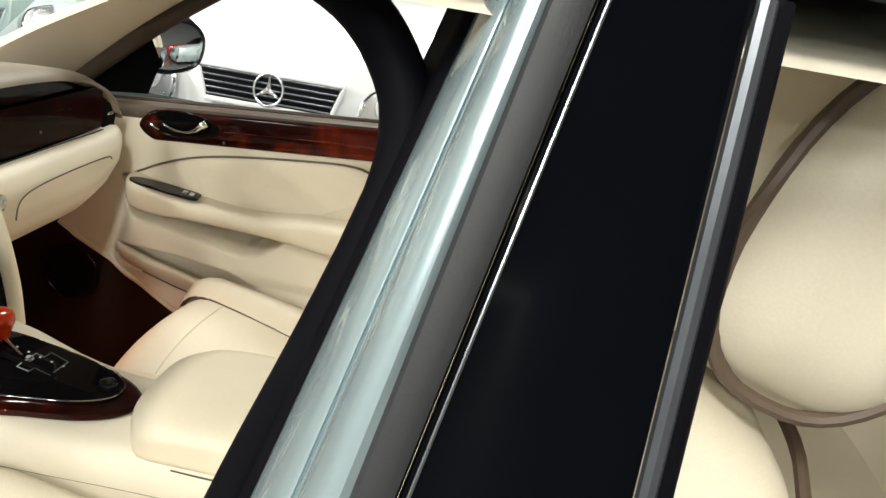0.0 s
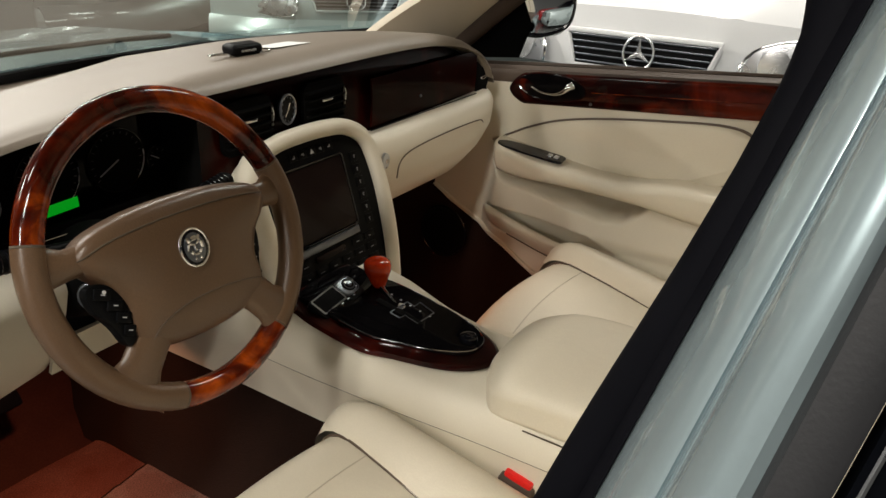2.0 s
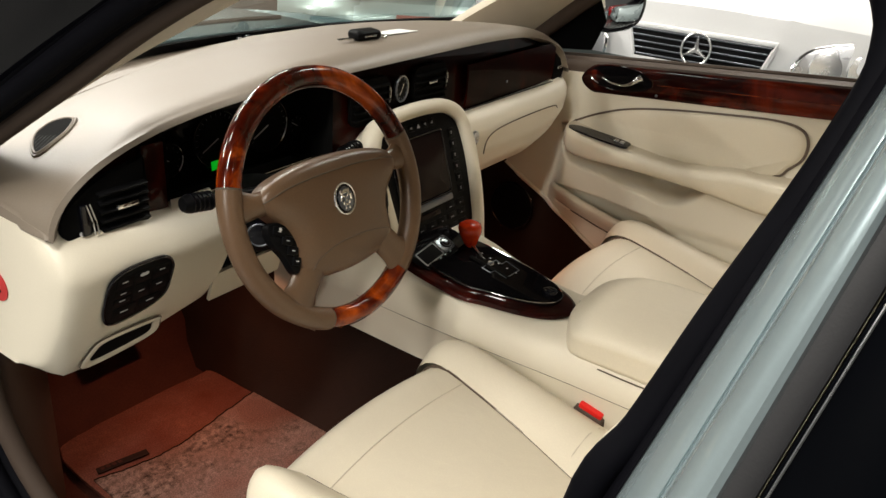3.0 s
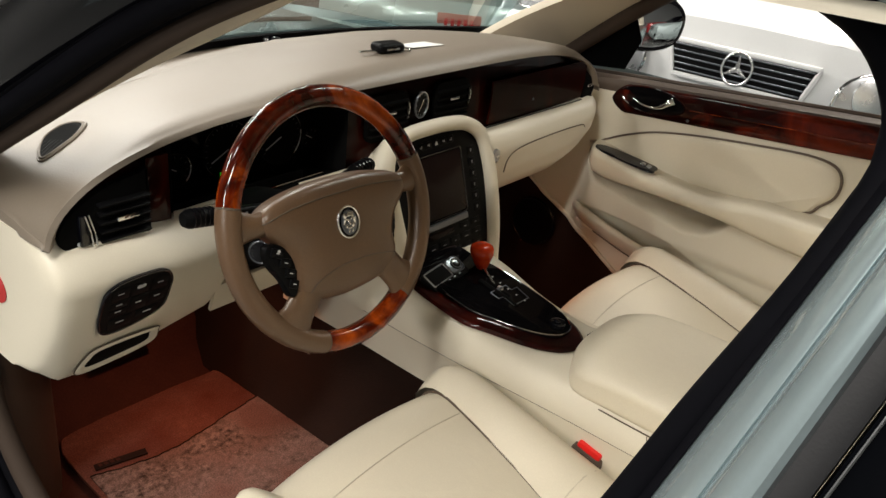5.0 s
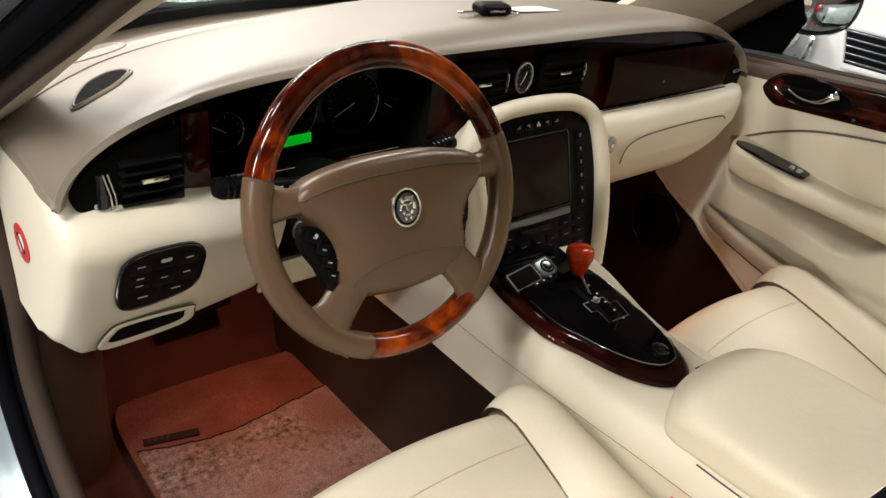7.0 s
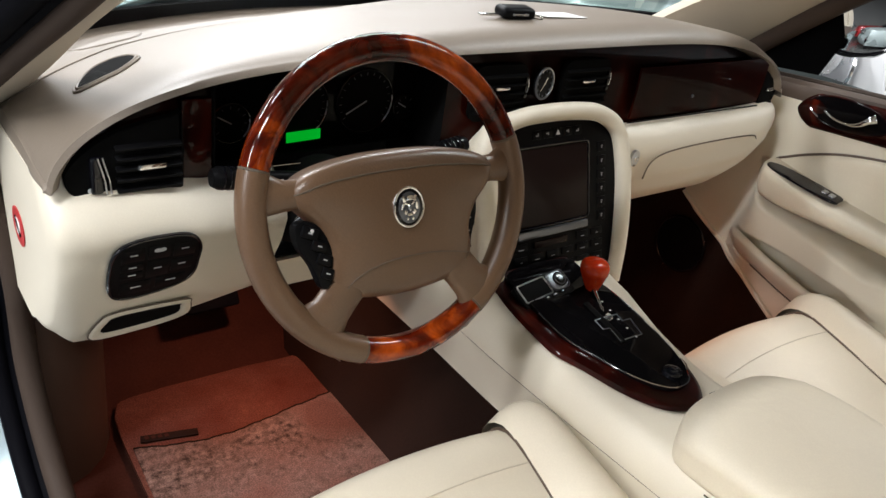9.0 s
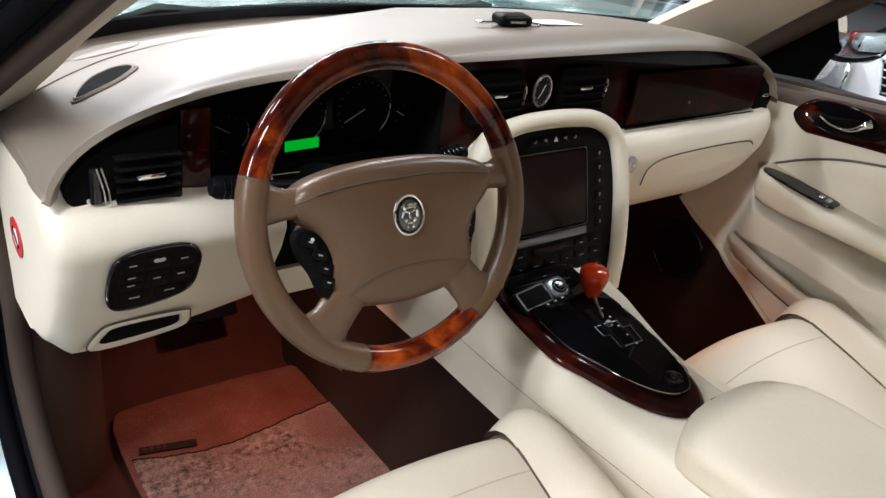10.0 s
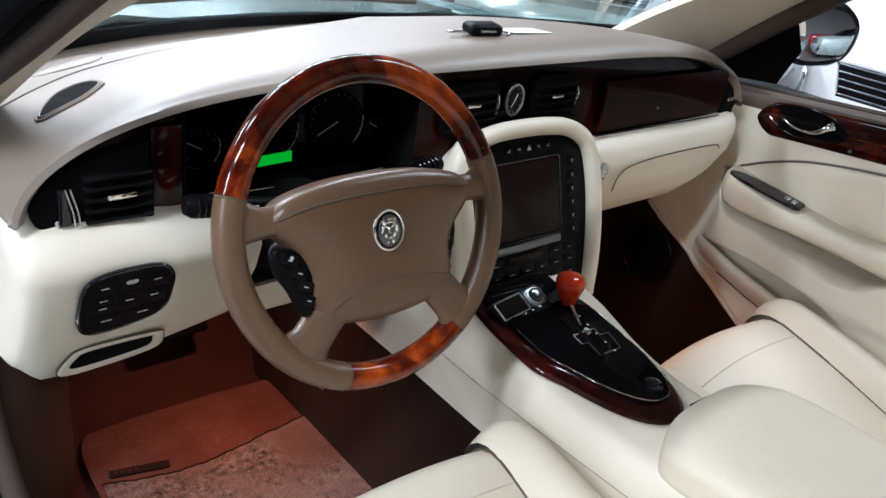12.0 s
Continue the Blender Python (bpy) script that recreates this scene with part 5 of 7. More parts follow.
def centre_stack():
    st = thing("centre_stack", (0.008, 0.20, 0.58), "black centre stack of screen and controls in a cream arch", "console")
    top, down = Vector((0.006, 0.203, 0.850)), Vector((0, -0.085, -0.275)).normalized()
    nrm = Vector((1, 0, 0)).cross(-down).normalized()
    if nrm.y > 0:
        nrm = -nrm
    F = Matrix.Translation(top) @ Matrix((Vector((1, 0, 0)), -down, nrm)).transposed().to_4x4()
    if F.to_3x3().determinant() < 0:
        nrm = -nrm
        F = Matrix.Translation(top) @ Matrix((Vector((1, 0, 0)), -down, nrm)).transposed().to_4x4()
    arch = spline([(0.150, -0.315, 0.0), (0.163, -0.25, 0.004), (0.170, -0.18, 0.006), (0.170, -0.11, 0.006), (0.156, -0.05, 0.006), (0.115, -0.020, 0.004), (0.06, -0.011, 0.004), (0.0, -0.009, 0.004), (-0.06, -0.012, 0.004), (-0.112, -0.026, 0.004), (-0.138, -0.06, 0.006), (-0.138, -0.12, 0.006), (-0.132, -0.19, 0.006), (-0.126, -0.24, 0.002), (-0.122, -0.268, -0.012)], 5)
    part("arch_trim", sweep([F @ q for q in arch], 0.0145, 12, up=nrm, radii=[0.0145 + 0.0065 * min(1.0, max(0.0, (-q.x - 0.08) / 0.05)) for q in arch]), CREAM_VINYL, st, "cream padded arch")
    skirt = [[F @ q, F @ (q + Vector((0, 0, -0.03))), F @ (q * 1.0 + Vector((0.0, 0, -0.09)))] for q in arch]
    part("arch_side", grid(skirt), CREAM_VINYL, st)
    pan = [(q.x * 0.97, q.y - 0.004) for q in arch]
    part("panel", slab(pan, 0.004, 0.001, F @ Matrix.Translation((0, 0, -0.006))), BLACK, st, "black plastic control panel")
    scr = part("screen", slab(rounded(0.158, 0.122, 0.006), 0.003, 0.001, F @ Matrix.Translation((0.008, -0.125, -0.001))), SCREEN, st, "dark unlit screen")
    part("screen_frame", ring(rounded(0.166, 0.130, 0.008), 0.0022, F @ Matrix.Translation((0.008, -0.125, 0.0))), BLACK_GLOSS, scr)
    for k in range(5):
        b = part("button", box((0.0195, 0.014, 0.0016), 0.0005, m=F @ Matrix.Translation((-0.024 + 0.0225 * k, -0.042, -0.001))), BLACK, st)
        if k == 2:
            tri = [(0.0045, -0.0035), (0, 0.0045), (-0.0045, -0.0035)]
            part("mark", slab(tri, 0.0006, 0, F @ Matrix.Translation((-0.024 + 0.0225 * k, -0.042, 0.0002))), GREY_PRINT, b)
        else:
            part("mark", box((0.0016, 0.0050, 0.0006), 0, m=F @ Matrix.Translation((-0.0225 + 0.0225 * k, -0.042, 0.0002))), DIM_PRINT, b)
            part("mark", box((0.0036, 0.0022, 0.0006), 0, m=F @ Matrix.Translation((-0.0255 + 0.0225 * k, -0.0435 + 0.002 * (k % 2), 0.0002))), DIM_PRINT, b)
    for k in range(6):
        b = part("button", box((0.020, 0.017, 0.0016), 0.0005, m=F @ Matrix.Translation((0.124, -0.075 - 0.0235 * k, -0.001))), BLACK, st)
        part("mark", box((0.0042, 0.0014, 0.0006), 0, m=F @ Matrix.Translation((0.124, -0.0735 - 0.0235 * k, 0.0002))), DIM_PRINT, b)
        part("mark", box((0.0018, 0.0034, 0.0006), 0, m=F @ Matrix.Translation((0.1235, -0.0765 - 0.0235 * k, 0.0002))), DIM_PRINT, b)
    part("slot_bar", box((0.158, 0.013, 0.006), 0.002, m=F @ Matrix.Translation((0.008, -0.200, 0.001))), DARK_METAL, st, "dark grey disc slot")
    part("readout", box((0.075, 0.011, 0.004), 0.001, m=F @ Matrix.Translation((0.002, -0.219, 0.0))), SCREEN, st)
    for row, y in enumerate((-0.219, -0.240, -0.262)):
        for k in range(7):
            x = -0.098 + 0.035 * k
            if k == 0 or row == 0 and 1 < k < 5:
                continue
            b = part("button", box((0.028, 0.012, 0.0016), 0.0005, m=F @ Matrix.Translation((x, y, -0.001))), BLACK, st)
            part("mark", box((0.0045 + 0.003 * ((k * 5 + row) % 3), 0.0011, 0.0006), 0, m=F @ Matrix.Translation((x, y - 0.003, 0.0002))), DIM_PRINT, b)


centre_stack()


def console():
    con = thing("centre_console", (-0.01, -0.2, 0.44), "cream centre console with a dark walnut top", "console")
    cx = -0.015
    def top_z(y):
        return interp([(0.22, 0.612), (0.10, 0.592), (-0.05, 0.572), (-0.20, 0.562), (-0.30, 0.568), (-0.8, 0.568)], y)
    rows = []
    for k in range(29):
        y = 0.42 - 1.20 * k / 28
        w = interp([(0.20, 0.132), (0.05, 0.136), (-0.1, 0.134), (-0.25, 0.128), (-0.8, 0.126)], y)
        z = top_z(y)
        e = interp([(0.20, 0.150), (0.05, 0.143), (-0.02, 0.124), (-0.08, 0.108), (-0.14, 0.098), (-0.2, 0.096), (-0.26, 0.104), (-0.8, 0.110)], y)
        rows.append([Vector((cx + d, y, zz)) for d, zz in ((-w - 0.002, 0.43), (-w - 0.001, 0.503), (-w - 0.003, 0.508), (-w + 0.003, 0.535), (-w + 0.012, z - 0.012), (-w + 0.030, z), (0, z + 0.002), (e - 0.034, z), (e - 0.018, z - 0.006), (e - 0.007, z - 0.020), (e, 0.520), (e + 0.001, 0.503), (e + 0.002, 0.43))])
    part("console_body", grid(rows), CREAM_VINYL, con, "cream padded console sides", sharp=70)
    part("side_seam", sweep([Vector((cx - (interp([(0.20, 0.132), (0.05, 0.136), (-0.1, 0.134), (-0.25, 0.128), (-0.8, 0.126)], y) + 0.0015), y, 0.5055)) for y in [0.19 - 0.9 * k / 20 for k in range(21)]], 0.0010, 5), SEAM, con)
    half = [(0.150, 0.074), (0.10, 0.088), (0.05, 0.095), (-0.03, 0.095), (-0.085, 0.083), (-0.14, 0.069), (-0.172, 0.056), (-0.198, 0.038), (-0.214, 0.016)]
    def shift(y):
        """The top leans towards the driver."""
        return interp([(0.05, -0.020), (-0.03, -0.021), (-0.085, -0.017), (-0.14, -0.016), (-0.21, -0.014)], y)
    out = spline([(w, y, 0) for y, w in half] + [(-w, y, 0) for y, w in half[::-1]], 5, closed=True)
    def lay(f, dz, bev, crown=0.007, dx=0.0):
        bm = slab([(q.x * f + dx, (q.y + 0.03) * f - 0.03) for q in out], 0.009, bev)
        for v in bm.verts:
            v.co.z += top_z(v.co.y) + dz + crown * (1 - min(1, abs(v.co.x) / 0.11) ** 2)
            v.co.x += cx - 0.006 + shift(v.co.y)
        return bm
    part("walnut_top", lay(1.0, 0.0, 0.0075), WOOD_CONSOLE, con, "dark glossy walnut console top", sharp=60)
    ins = part("gate_plate", lay(0.83, 0.0095, 0.002, 0.003, 0.008), GATE, con, "black gloss selector plate")
    rim = [Vector((q.x * 0.83 + 0.008 + cx - 0.006, (q.y + 0.03) * 0.83 - 0.03, 0)) for q in out]
    for q in rim:
        q.x += shift(q.y)
        q.z = top_z(q.y) + 0.0180 + 0.003 * (1 - min(1, abs(q.x - cx - shift(q.y)) / 0.11) ** 2)
    part("plate_rim", sweep([q for q in rim if q.y < 0.03], 0.0012, 5, closed=False), CHROME, ins)
    # selector gate
    def on_gate(pts, lift=0.001):
        return [Vector((x, y, top_z(y) + 0.0240 + lift)) for x, y in pts]
    gate = [(-0.044, -0.026), (-0.046, -0.046), (-0.034, -0.048), (-0.041, -0.077), (0.004, -0.079), (0.016, -0.044), (-0.001, -0.043), (0.002, -0.028), (-0.016, -0.026)]
    part("gate_edge", sweep(on_gate(gate + gate[:1]), 0.0009, 5), DARK_METAL, ins, "stepped bright edge of the selector gate")
    part("gate_slot", sweep(on_gate([(-0.026, 0.012), (-0.030, -0.045), (-0.038, -0.082)], 0.0), 0.006, 6, squash=0.35), DULL, ins)
    for k in range(5):
        part("mark", box((0.0028, 0.0028, 0.0006), 0, m=Matrix.Translation(on_gate([(0.002 - 0.003 * k, 0.004 - 0.021 * k)])[0])), GREY_PRINT, ins)
    lt = part("lighter_bezel", disc(0.026, 0.006, 0.002, 28, Matrix.Translation((-0.022, -0.160, 0.5765)), 0.9), BLACK_GLOSS, ins)
    part("bezel_ring", ring([(0.025 * math.cos(k * math.pi / 16), 0.0225 * math.sin(k * math.pi / 16)) for k in range(32)], 0.0014, Matrix.Translation((-0.022, -0.160, 0.583))), CHROME, lt)
    part("rotary_knob", disc(0.014, 0.012, 0.003, 24, Matrix.Translation((-0.022, -0.160, 0.581))), BLACK_GLOSS, lt)
    part("knob_cap", disc(0.0075, 0.004, 0.002, 18, Matrix.Translation((-0.022, -0.160, 0.592))), BLACK_GLOSS, lt)
    # selector lever
    lever = thing("gear_selector", (0.006, 0.02, 0.59), "chrome gear lever with a red burl wood knob", "gear lever")
    base, tip = Vector((-0.014, -0.022, 0.594)), Vector((0.012, 0.032, 0.606))
    part("shaft", sweep([base, base.lerp(tip, 0.6), tip], 0.0055, 10, radii=[0.0022, 0.0028, 0.0042]), CHROME, lever)
    part("boot_ring", disc(0.011, 0.004, 0.0015, 20, Matrix.Translation(base)), CHROME, lever)
    rows = []
    for d, rr in ((0.0, 0.0065), (0.005, 0.0095), (0.014, 0.0140), (0.026, 0.0195), (0.037, 0.0238), (0.045, 0.0248), (0.051, 0.0232), (0.055, 0.0180), (0.0575, 0.010), (0.058, 0.001)):
        c = Vector((0.0175, 0.040, 0.5945)) + Vector((0.06, 0.16, 0.985)) * d
        rows.append([c + Vector((rr * math.cos(t), 0.92 * rr * math.sin(t), 0)) for t in [2 * math.pi * k / 24 for k in range(24)]])
    part("knob", capped(grid(rows, closed=True)), WOOD_KNOB, lever, "red-orange burl knob")
    # handset cradle
    ph = thing("phone_keypad", (-0.035, 0.10, 0.60), "small silver phone keypad with a round dial on the console", "keypad")
    pm = on_plane((-0.069, 0.064, 0.6085), (-0.10, -0.50, 1), (0, 1, 0.2)) @ Matrix.Scale(0.90, 4) @ Matrix.Rotation(radians(3), 4, "Z")
    part("keypad_body", slab(rounded(0.112, 0.050, 0.007), 0.012, 0.003, pm @ Matrix.Translation((0, 0, -0.006))), BLACK, ph)
    part("keypad_display", slab(rounded(0.058, 0.032, 0.003), 0.002, 0.0006, pm @ Matrix.Translation((-0.020, 0.004, 0.0055))), DULL, ph)
    part("display_frame", ring(rounded(0.060, 0.034, 0.003), 0.0015, pm @ Matrix.Translation((-0.020, 0.004, 0.007))), SATIN, ph)
    part("key_field", slab(rounded(0.036, 0.033, 0.010), 0.002, 0.0006, pm @ Matrix.Translation((0.033, 0.004, 0.0055))), DARK_METAL, ph)
    part("field_frame", ring(rounded(0.040, 0.036, 0.010), 0.0010, pm @ Matrix.Translation((0.033, 0.004, 0.0072))), DARK_METAL, ph)
    dl = part("dial_pad", disc(0.0135, 0.003, 0.001, 24, pm @ Matrix.Translation((0.038, 0.004, 0.0065))), BLACK_GLOSS, ph)
    part("dial_ring", ring([(0.0105 * math.cos(k * math.pi / 12), 0.0105 * math.sin(k * math.pi / 12)) for k in range(24)], 0.0012, pm @ Matrix.Translation((0.038, 0.004, 0.0095))), DARK_METAL, dl)
    part("dial_centre", disc(0.005, 0.003, 0.001, 14, pm @ Matrix.Translation((0.038, 0.004, 0.0095))), DARK_METAL, dl)
    for k in range(5):
        part("key", box((0.010, 0.005, 0.002), 0.0006, m=pm @ Matrix.Translation((-0.044 + 0.018 * k, -0.018, 0.007))), BLACK_GLOSS, ph)
    # armrest
    arm = thing("armrest", (0.0, -0.5, 0.56), "cream padded armrest lid on the console", "armrest")
    def crown(x, y, z):
        return 0.006 * (1 - x * x) + 0.010 * max(0, -y) if z > -0.2 else 0
    bm = cushion((0.272, 0.60, 0.066), 0.017, 20, crown)
    for v in bm.verts:
        ahead = max(0.0, (v.co.y - 0.16) / 0.14)
        v.co.y -= 0.042 * ahead * (abs(v.co.x) / 0.136) ** 3.2
        v.co.z -= 0.014 * ahead ** 2.2 * min(1.0, max(0.0, (v.co.z + 0.030) / 0.050))
        v.co.z -= 0.006 * (abs(v.co.x) / 0.136) ** 4 * min(1.0, max(0.0, (v.co.z + 0.010) / 0.030))
    part("lid", moved(bm, Matrix.Translation((-0.002, -0.522, 0.582))), CREAM, arm, "cream leather armrest lid", sharp=80)
    part("lid_gap", sweep(spline([(-0.1360, -0.315, 0.5490), (-0.1374, -0.37, 0.5490), (-0.1374, -0.48, 0.5490), (-0.1374, -0.60, 0.5490), (-0.1374, -0.78, 0.5490)], 6), 0.0012, 6), SEAM, arm)
    part("finger_slot", sweep(spline([(0.014, -0.2075, 0.5690), (0.030, -0.2095, 0.5705), (0.052, -0.2105, 0.5705), (0.078, -0.2130, 0.5690)], 4), 0.0045, 8, squash=0.7), DULL, arm)
    part("side_joint", sweep([Vector((-0.1352, -0.40, 0.545)), Vector((-0.1402, -0.407, 0.528)), Vector((-0.1460, -0.413, 0.510))], 0.0009, 5), SEAM, arm)


console()


# ---- seats ----
def front_seat(side):
    cx = -0.402 if side < 0 else 0.372
    name = "driver" if side < 0 else "passenger"
    seat = thing("front_seat", (cx, -0.35, 0.17), f"cream leather {name} seat with brown piping", "seat", "front seats")
    inner = -side
    def px(y):
        """Half the width of the padded middle, which narrows towards the back."""
        return interp([(0.0, 0.178), (0.08, 0.168), (0.16, 0.153), (0.24, 0.134), (0.36, 0.100), (0.56, 0.080)], y)
    def surf_z(f, y):
        """Height of the cushion skin: f across (1 at the piping, 2 at the outer edge), y from the front edge back."""
        back = max(0.0, y - 0.05)
        z = (0.497 if side < 0 else 0.482) - 0.135 * back - 0.05 * max(0.0, 0.06 - y) ** 1.5 / 0.0147 * 0.25
        a = abs(f)
        if a > 1:
            u = a - 1
            high = 0.008 if side > 0 and f * inner > 0 else 0.036
            z += high * math.sin(math.pi * min(1, u * 0.95)) ** 1.1 - 0.050 * u ** 3.2
        else:
            z += 0.006 * (1 - f * f) - 0.004
        return z
    def across(f, y):
        w = px(y)
        return f * w if abs(f) <= 1 else math.copysign(w + (0.272 - w) * (abs(f) - 1), f)
    def skin(f0, f1, nx):
        rows = []
        for k in range(nx + 1):
            f = f0 + (f1 - f0) * k / nx
            u = max(0.0, abs(f) - 1)
            y_front = -0.022 - 0.055 * u ** 2.2 - 0.012 * f * f * (u == 0)
            row = []
            for h, d in ((0.20, 0.010), (0.30, -0.006), (0.38, -0.010), (0.43, -0.006)):
                row.append(Vector((cx + across(f, 0), y_front - d + (0.02 if h < 0.25 else 0), h)))
            ztop = surf_z(f, 0.06)
            for a in (15, 35, 55, 75):
                t = radians(a)
                row.append(Vector((cx + across(f, 0.02), y_front - 0.045 + 0.050 * math.cos(t), ztop - 0.048 + 0.046 * math.sin(t))))
            for j in range(18):
                y = 0.055 + 0.50 * j / 17
                row.append(Vector((cx + across(f, y), y_front - y, surf_z(f, y))))
            rows.append(row)
        return rows
    for f0, f1, nm, lab in ((-1.96, -1.004, "bolster", "rounded cream side bolster"), (-1, 1, "cushion", "cream leather seat cushion, lightly creased"), (1.004, 1.96, "bolster", "rounded cream side bolster")):
        rows = skin(f0, f1, 14 if nm == "bolster" else 20)
        if nm == "bolster":
            out = rows[0] if f0 < 0 else rows[-1]
            fall = [[Vector((q.x + math.copysign(d, f0), q.y, q.z * f + (1 - f) * 0.24)) for q in out] for d, f in ((0.006, 0.97), (0.008, 0.80), (0.006, 0.4), (0.0, 0.0))]
            rows = (fall[::-1] + rows) if f0 < 0 else (rows + fall)
        part(nm, grid(rows), CREAM, seat, lab, sharp=80)
    for d in ((-1, 1) if side < 0 else (1,)):
        u = skin(d, d * 1.0001, 1)[0]
        part("piping", sweep([q + Vector((0, 0.0004, 0.0014)) for q in u[3:]], 0.0025, 8, up=(1, 0, 0)), PIPING, seat, "dark brown leather piping")
    seam = [Vector((cx + across(f, 0.093), -0.115 - 0.010 * f * f, surf_z(f, 0.093) + 0.0005)) for f in [-1 + 2 * k / 16 for k in range(17)]]
    part("cushion_seam", sweep(seam, 0.0010, 5), TRIM_CREAM, seat)
    side_seam = [Vector((cx + across(inner * f, 0.32), -0.345 - 0.02 * (f - 1), surf_z(inner * f, 0.32) + 0.0005)) for f in (1.0, 1.2, 1.4, 1.6, 1.8)]
    part("cushion_seam", sweep(side_seam, 0.0010, 5), TRIM_CREAM, seat)
    part("seat_base", box((0.46, 0.44, 0.16), 0.02, m=Matrix.Translation((cx, -0.34, 0.24))), BLACK, seat)
    part("valance", cushion((0.545, 0.50, 0.15), 0.03, 6, None, Matrix.Translation((cx, -0.36, 0.30))), CREAM_VINYL, seat)
    # backrest
    lean = Matrix.Translation((cx, -0.56, 0.42)) @ Matrix.Rotation(radians(29 if side < 0 else 20), 4, "X")
    bm = cushion((0.52, 0.14, 0.72), 0.055, 14, None)
    for v in bm.verts:
        u = abs(v.co.x) / 0.26
        if v.co.y > 0:
            v.co.y += 0.035 * math.exp(-((u - 0.82) / 0.22) ** 2)
        v.co.x *= 1 - 0.22 * max(0, (v.co.z + 0.05) / 0.395) ** 2
        v.co.z += 0.32
    back = part("backrest", moved(bm, lean), CREAM, seat, "cream leather backrest")
    edge = spline([(-0.245, -0.072, 0.0, ), (-0.238, -0.072, 0.39), (-0.20, -0.072, 0.615), (-0.12, -0.070, 0.673), (0.0, -0.070, 0.681), (0.12, -0.070, 0.673), (0.20, -0.072, 0.615), (0.238, -0.072, 0.39), (0.245, -0.072, 0.0)], 6)
    part("back_piping", sweep([lean @ q for q in edge], 0.0055, 8), PIPING, back)
    front = spline([(-0.185, 0.098, 0.0), (-0.175, 0.088, 0.40), (-0.14, 0.074, 0.58), (0.0, 0.066, 0.625), (0.14, 0.074, 0.58), (0.175, 0.088, 0.40), (0.185, 0.098, 0.0)], 6)
    part("back_piping", sweep([lean @ q for q in front], 0.0045, 8), PIPING, back)
    # headrest
    H = lean @ Matrix.Translation((0, 0.028, 0.822)) @ Matrix.Rotation(radians(-12), 4, "X") @ Matrix.Scale(1.24, 4)
    bm = cushion((0.27, 0.150, 0.215), 0.058, 14, None)
    for v in bm.verts:
        v.co.x *= 1 - 0.10 * max(0, v.co.z / 0.1) ** 2 - 0.06 * max(0, -v.co.z / 0.1) ** 2
        v.co.y *= 1 - 0.16 * max(0, v.co.z / 0.1) ** 2
    head = part("headrest", moved(bm, H), CREAM, seat, "plump cream leather headrest with brown piping")
    for d in (-1, 1):
        loop = [H @ Vector((d * (0.123 - 0.010 * abs(math.sin(radians(a)))), 0.066 * math.copysign(abs(math.cos(radians(a))) ** 0.8, math.cos(radians(a))), 0.100 * math.sin(radians(a)))) for a in range(0, 360, 8)]
        part("head_piping", sweep(loop, 0.0055, 8, closed=True), PIPING, head)
    for s in (-1, 1):
        part("post", sweep([H @ Vector((s * 0.055, 0, -0.09)), H @ Vector((s * 0.055, 0.004, -0.20))], 0.0065, 10), CHROME, head, "chrome headrest post")
        part("post_collar", disc(0.013, 0.010, 0.003, 18, H @ Matrix.Translation((s * 0.055, 0.003, -0.150))), CHROME, head)
    return seat


front_seat(-1)
front_seat(1)


def buckle(x, y, z, turn):
    b = thing("belt_buckle", (x, y, z - 0.05), "black seat belt buckle with a red release button", "buckle")
    m = Matrix.Translation((x, y, z)) @ Matrix.Rotation(radians(turn), 4, "X")
    part("buckle_body", cushion((0.026, 0.058, 0.095), 0.010, 6, None, m @ Matrix.Translation((0, 0, -0.035))), SILL_BROWN, b)
    part("release", box((0.020, 0.044, 0.014), 0.004, m=m @ Matrix.Translation((0, 0, 0.013))), RED_PLASTIC, b, "bright red release button")
    part("strap", box((0.006, 0.045, 0.20), 0.001, m=m @ Matrix.Translation((0, 0, -0.16))), BLACK, b)


buckle(-0.142, -0.318, 0.462, 12)


def rear_bench():
    seat = thing("rear_seat", (0, -1.35, 0.16), "cream leather rear bench seat", "seat")
    for cx in (-0.36, 0.36):
        part("cushion", cushion((0.66, 0.52, 0.20), 0.05, 8, lambda x, y, z: 0.02 * (1 - x * x) if z > 0 else 0, Matrix.Translation((cx, -1.30, 0.40))), CREAM, seat)
        part("backrest", cushion((0.66, 0.16, 0.56), 0.05, 8, None, Matrix.Translation((cx, -1.60, 0.68)) @ Matrix.Rotation(radians(20), 4, "X")), CREAM, seat)
        part("piping", sweep(spline([(cx - 0.28, -1.06, 0.49), (cx, -1.055, 0.515), (cx + 0.28, -1.06, 0.49)], 6), 0.005, 8), PIPING, seat)
    part("plinth", box((1.36, 0.6, 0.18), 0.01, m=Matrix.Translation((0, -1.35, 0.24))), KICK, seat)


rear_bench()


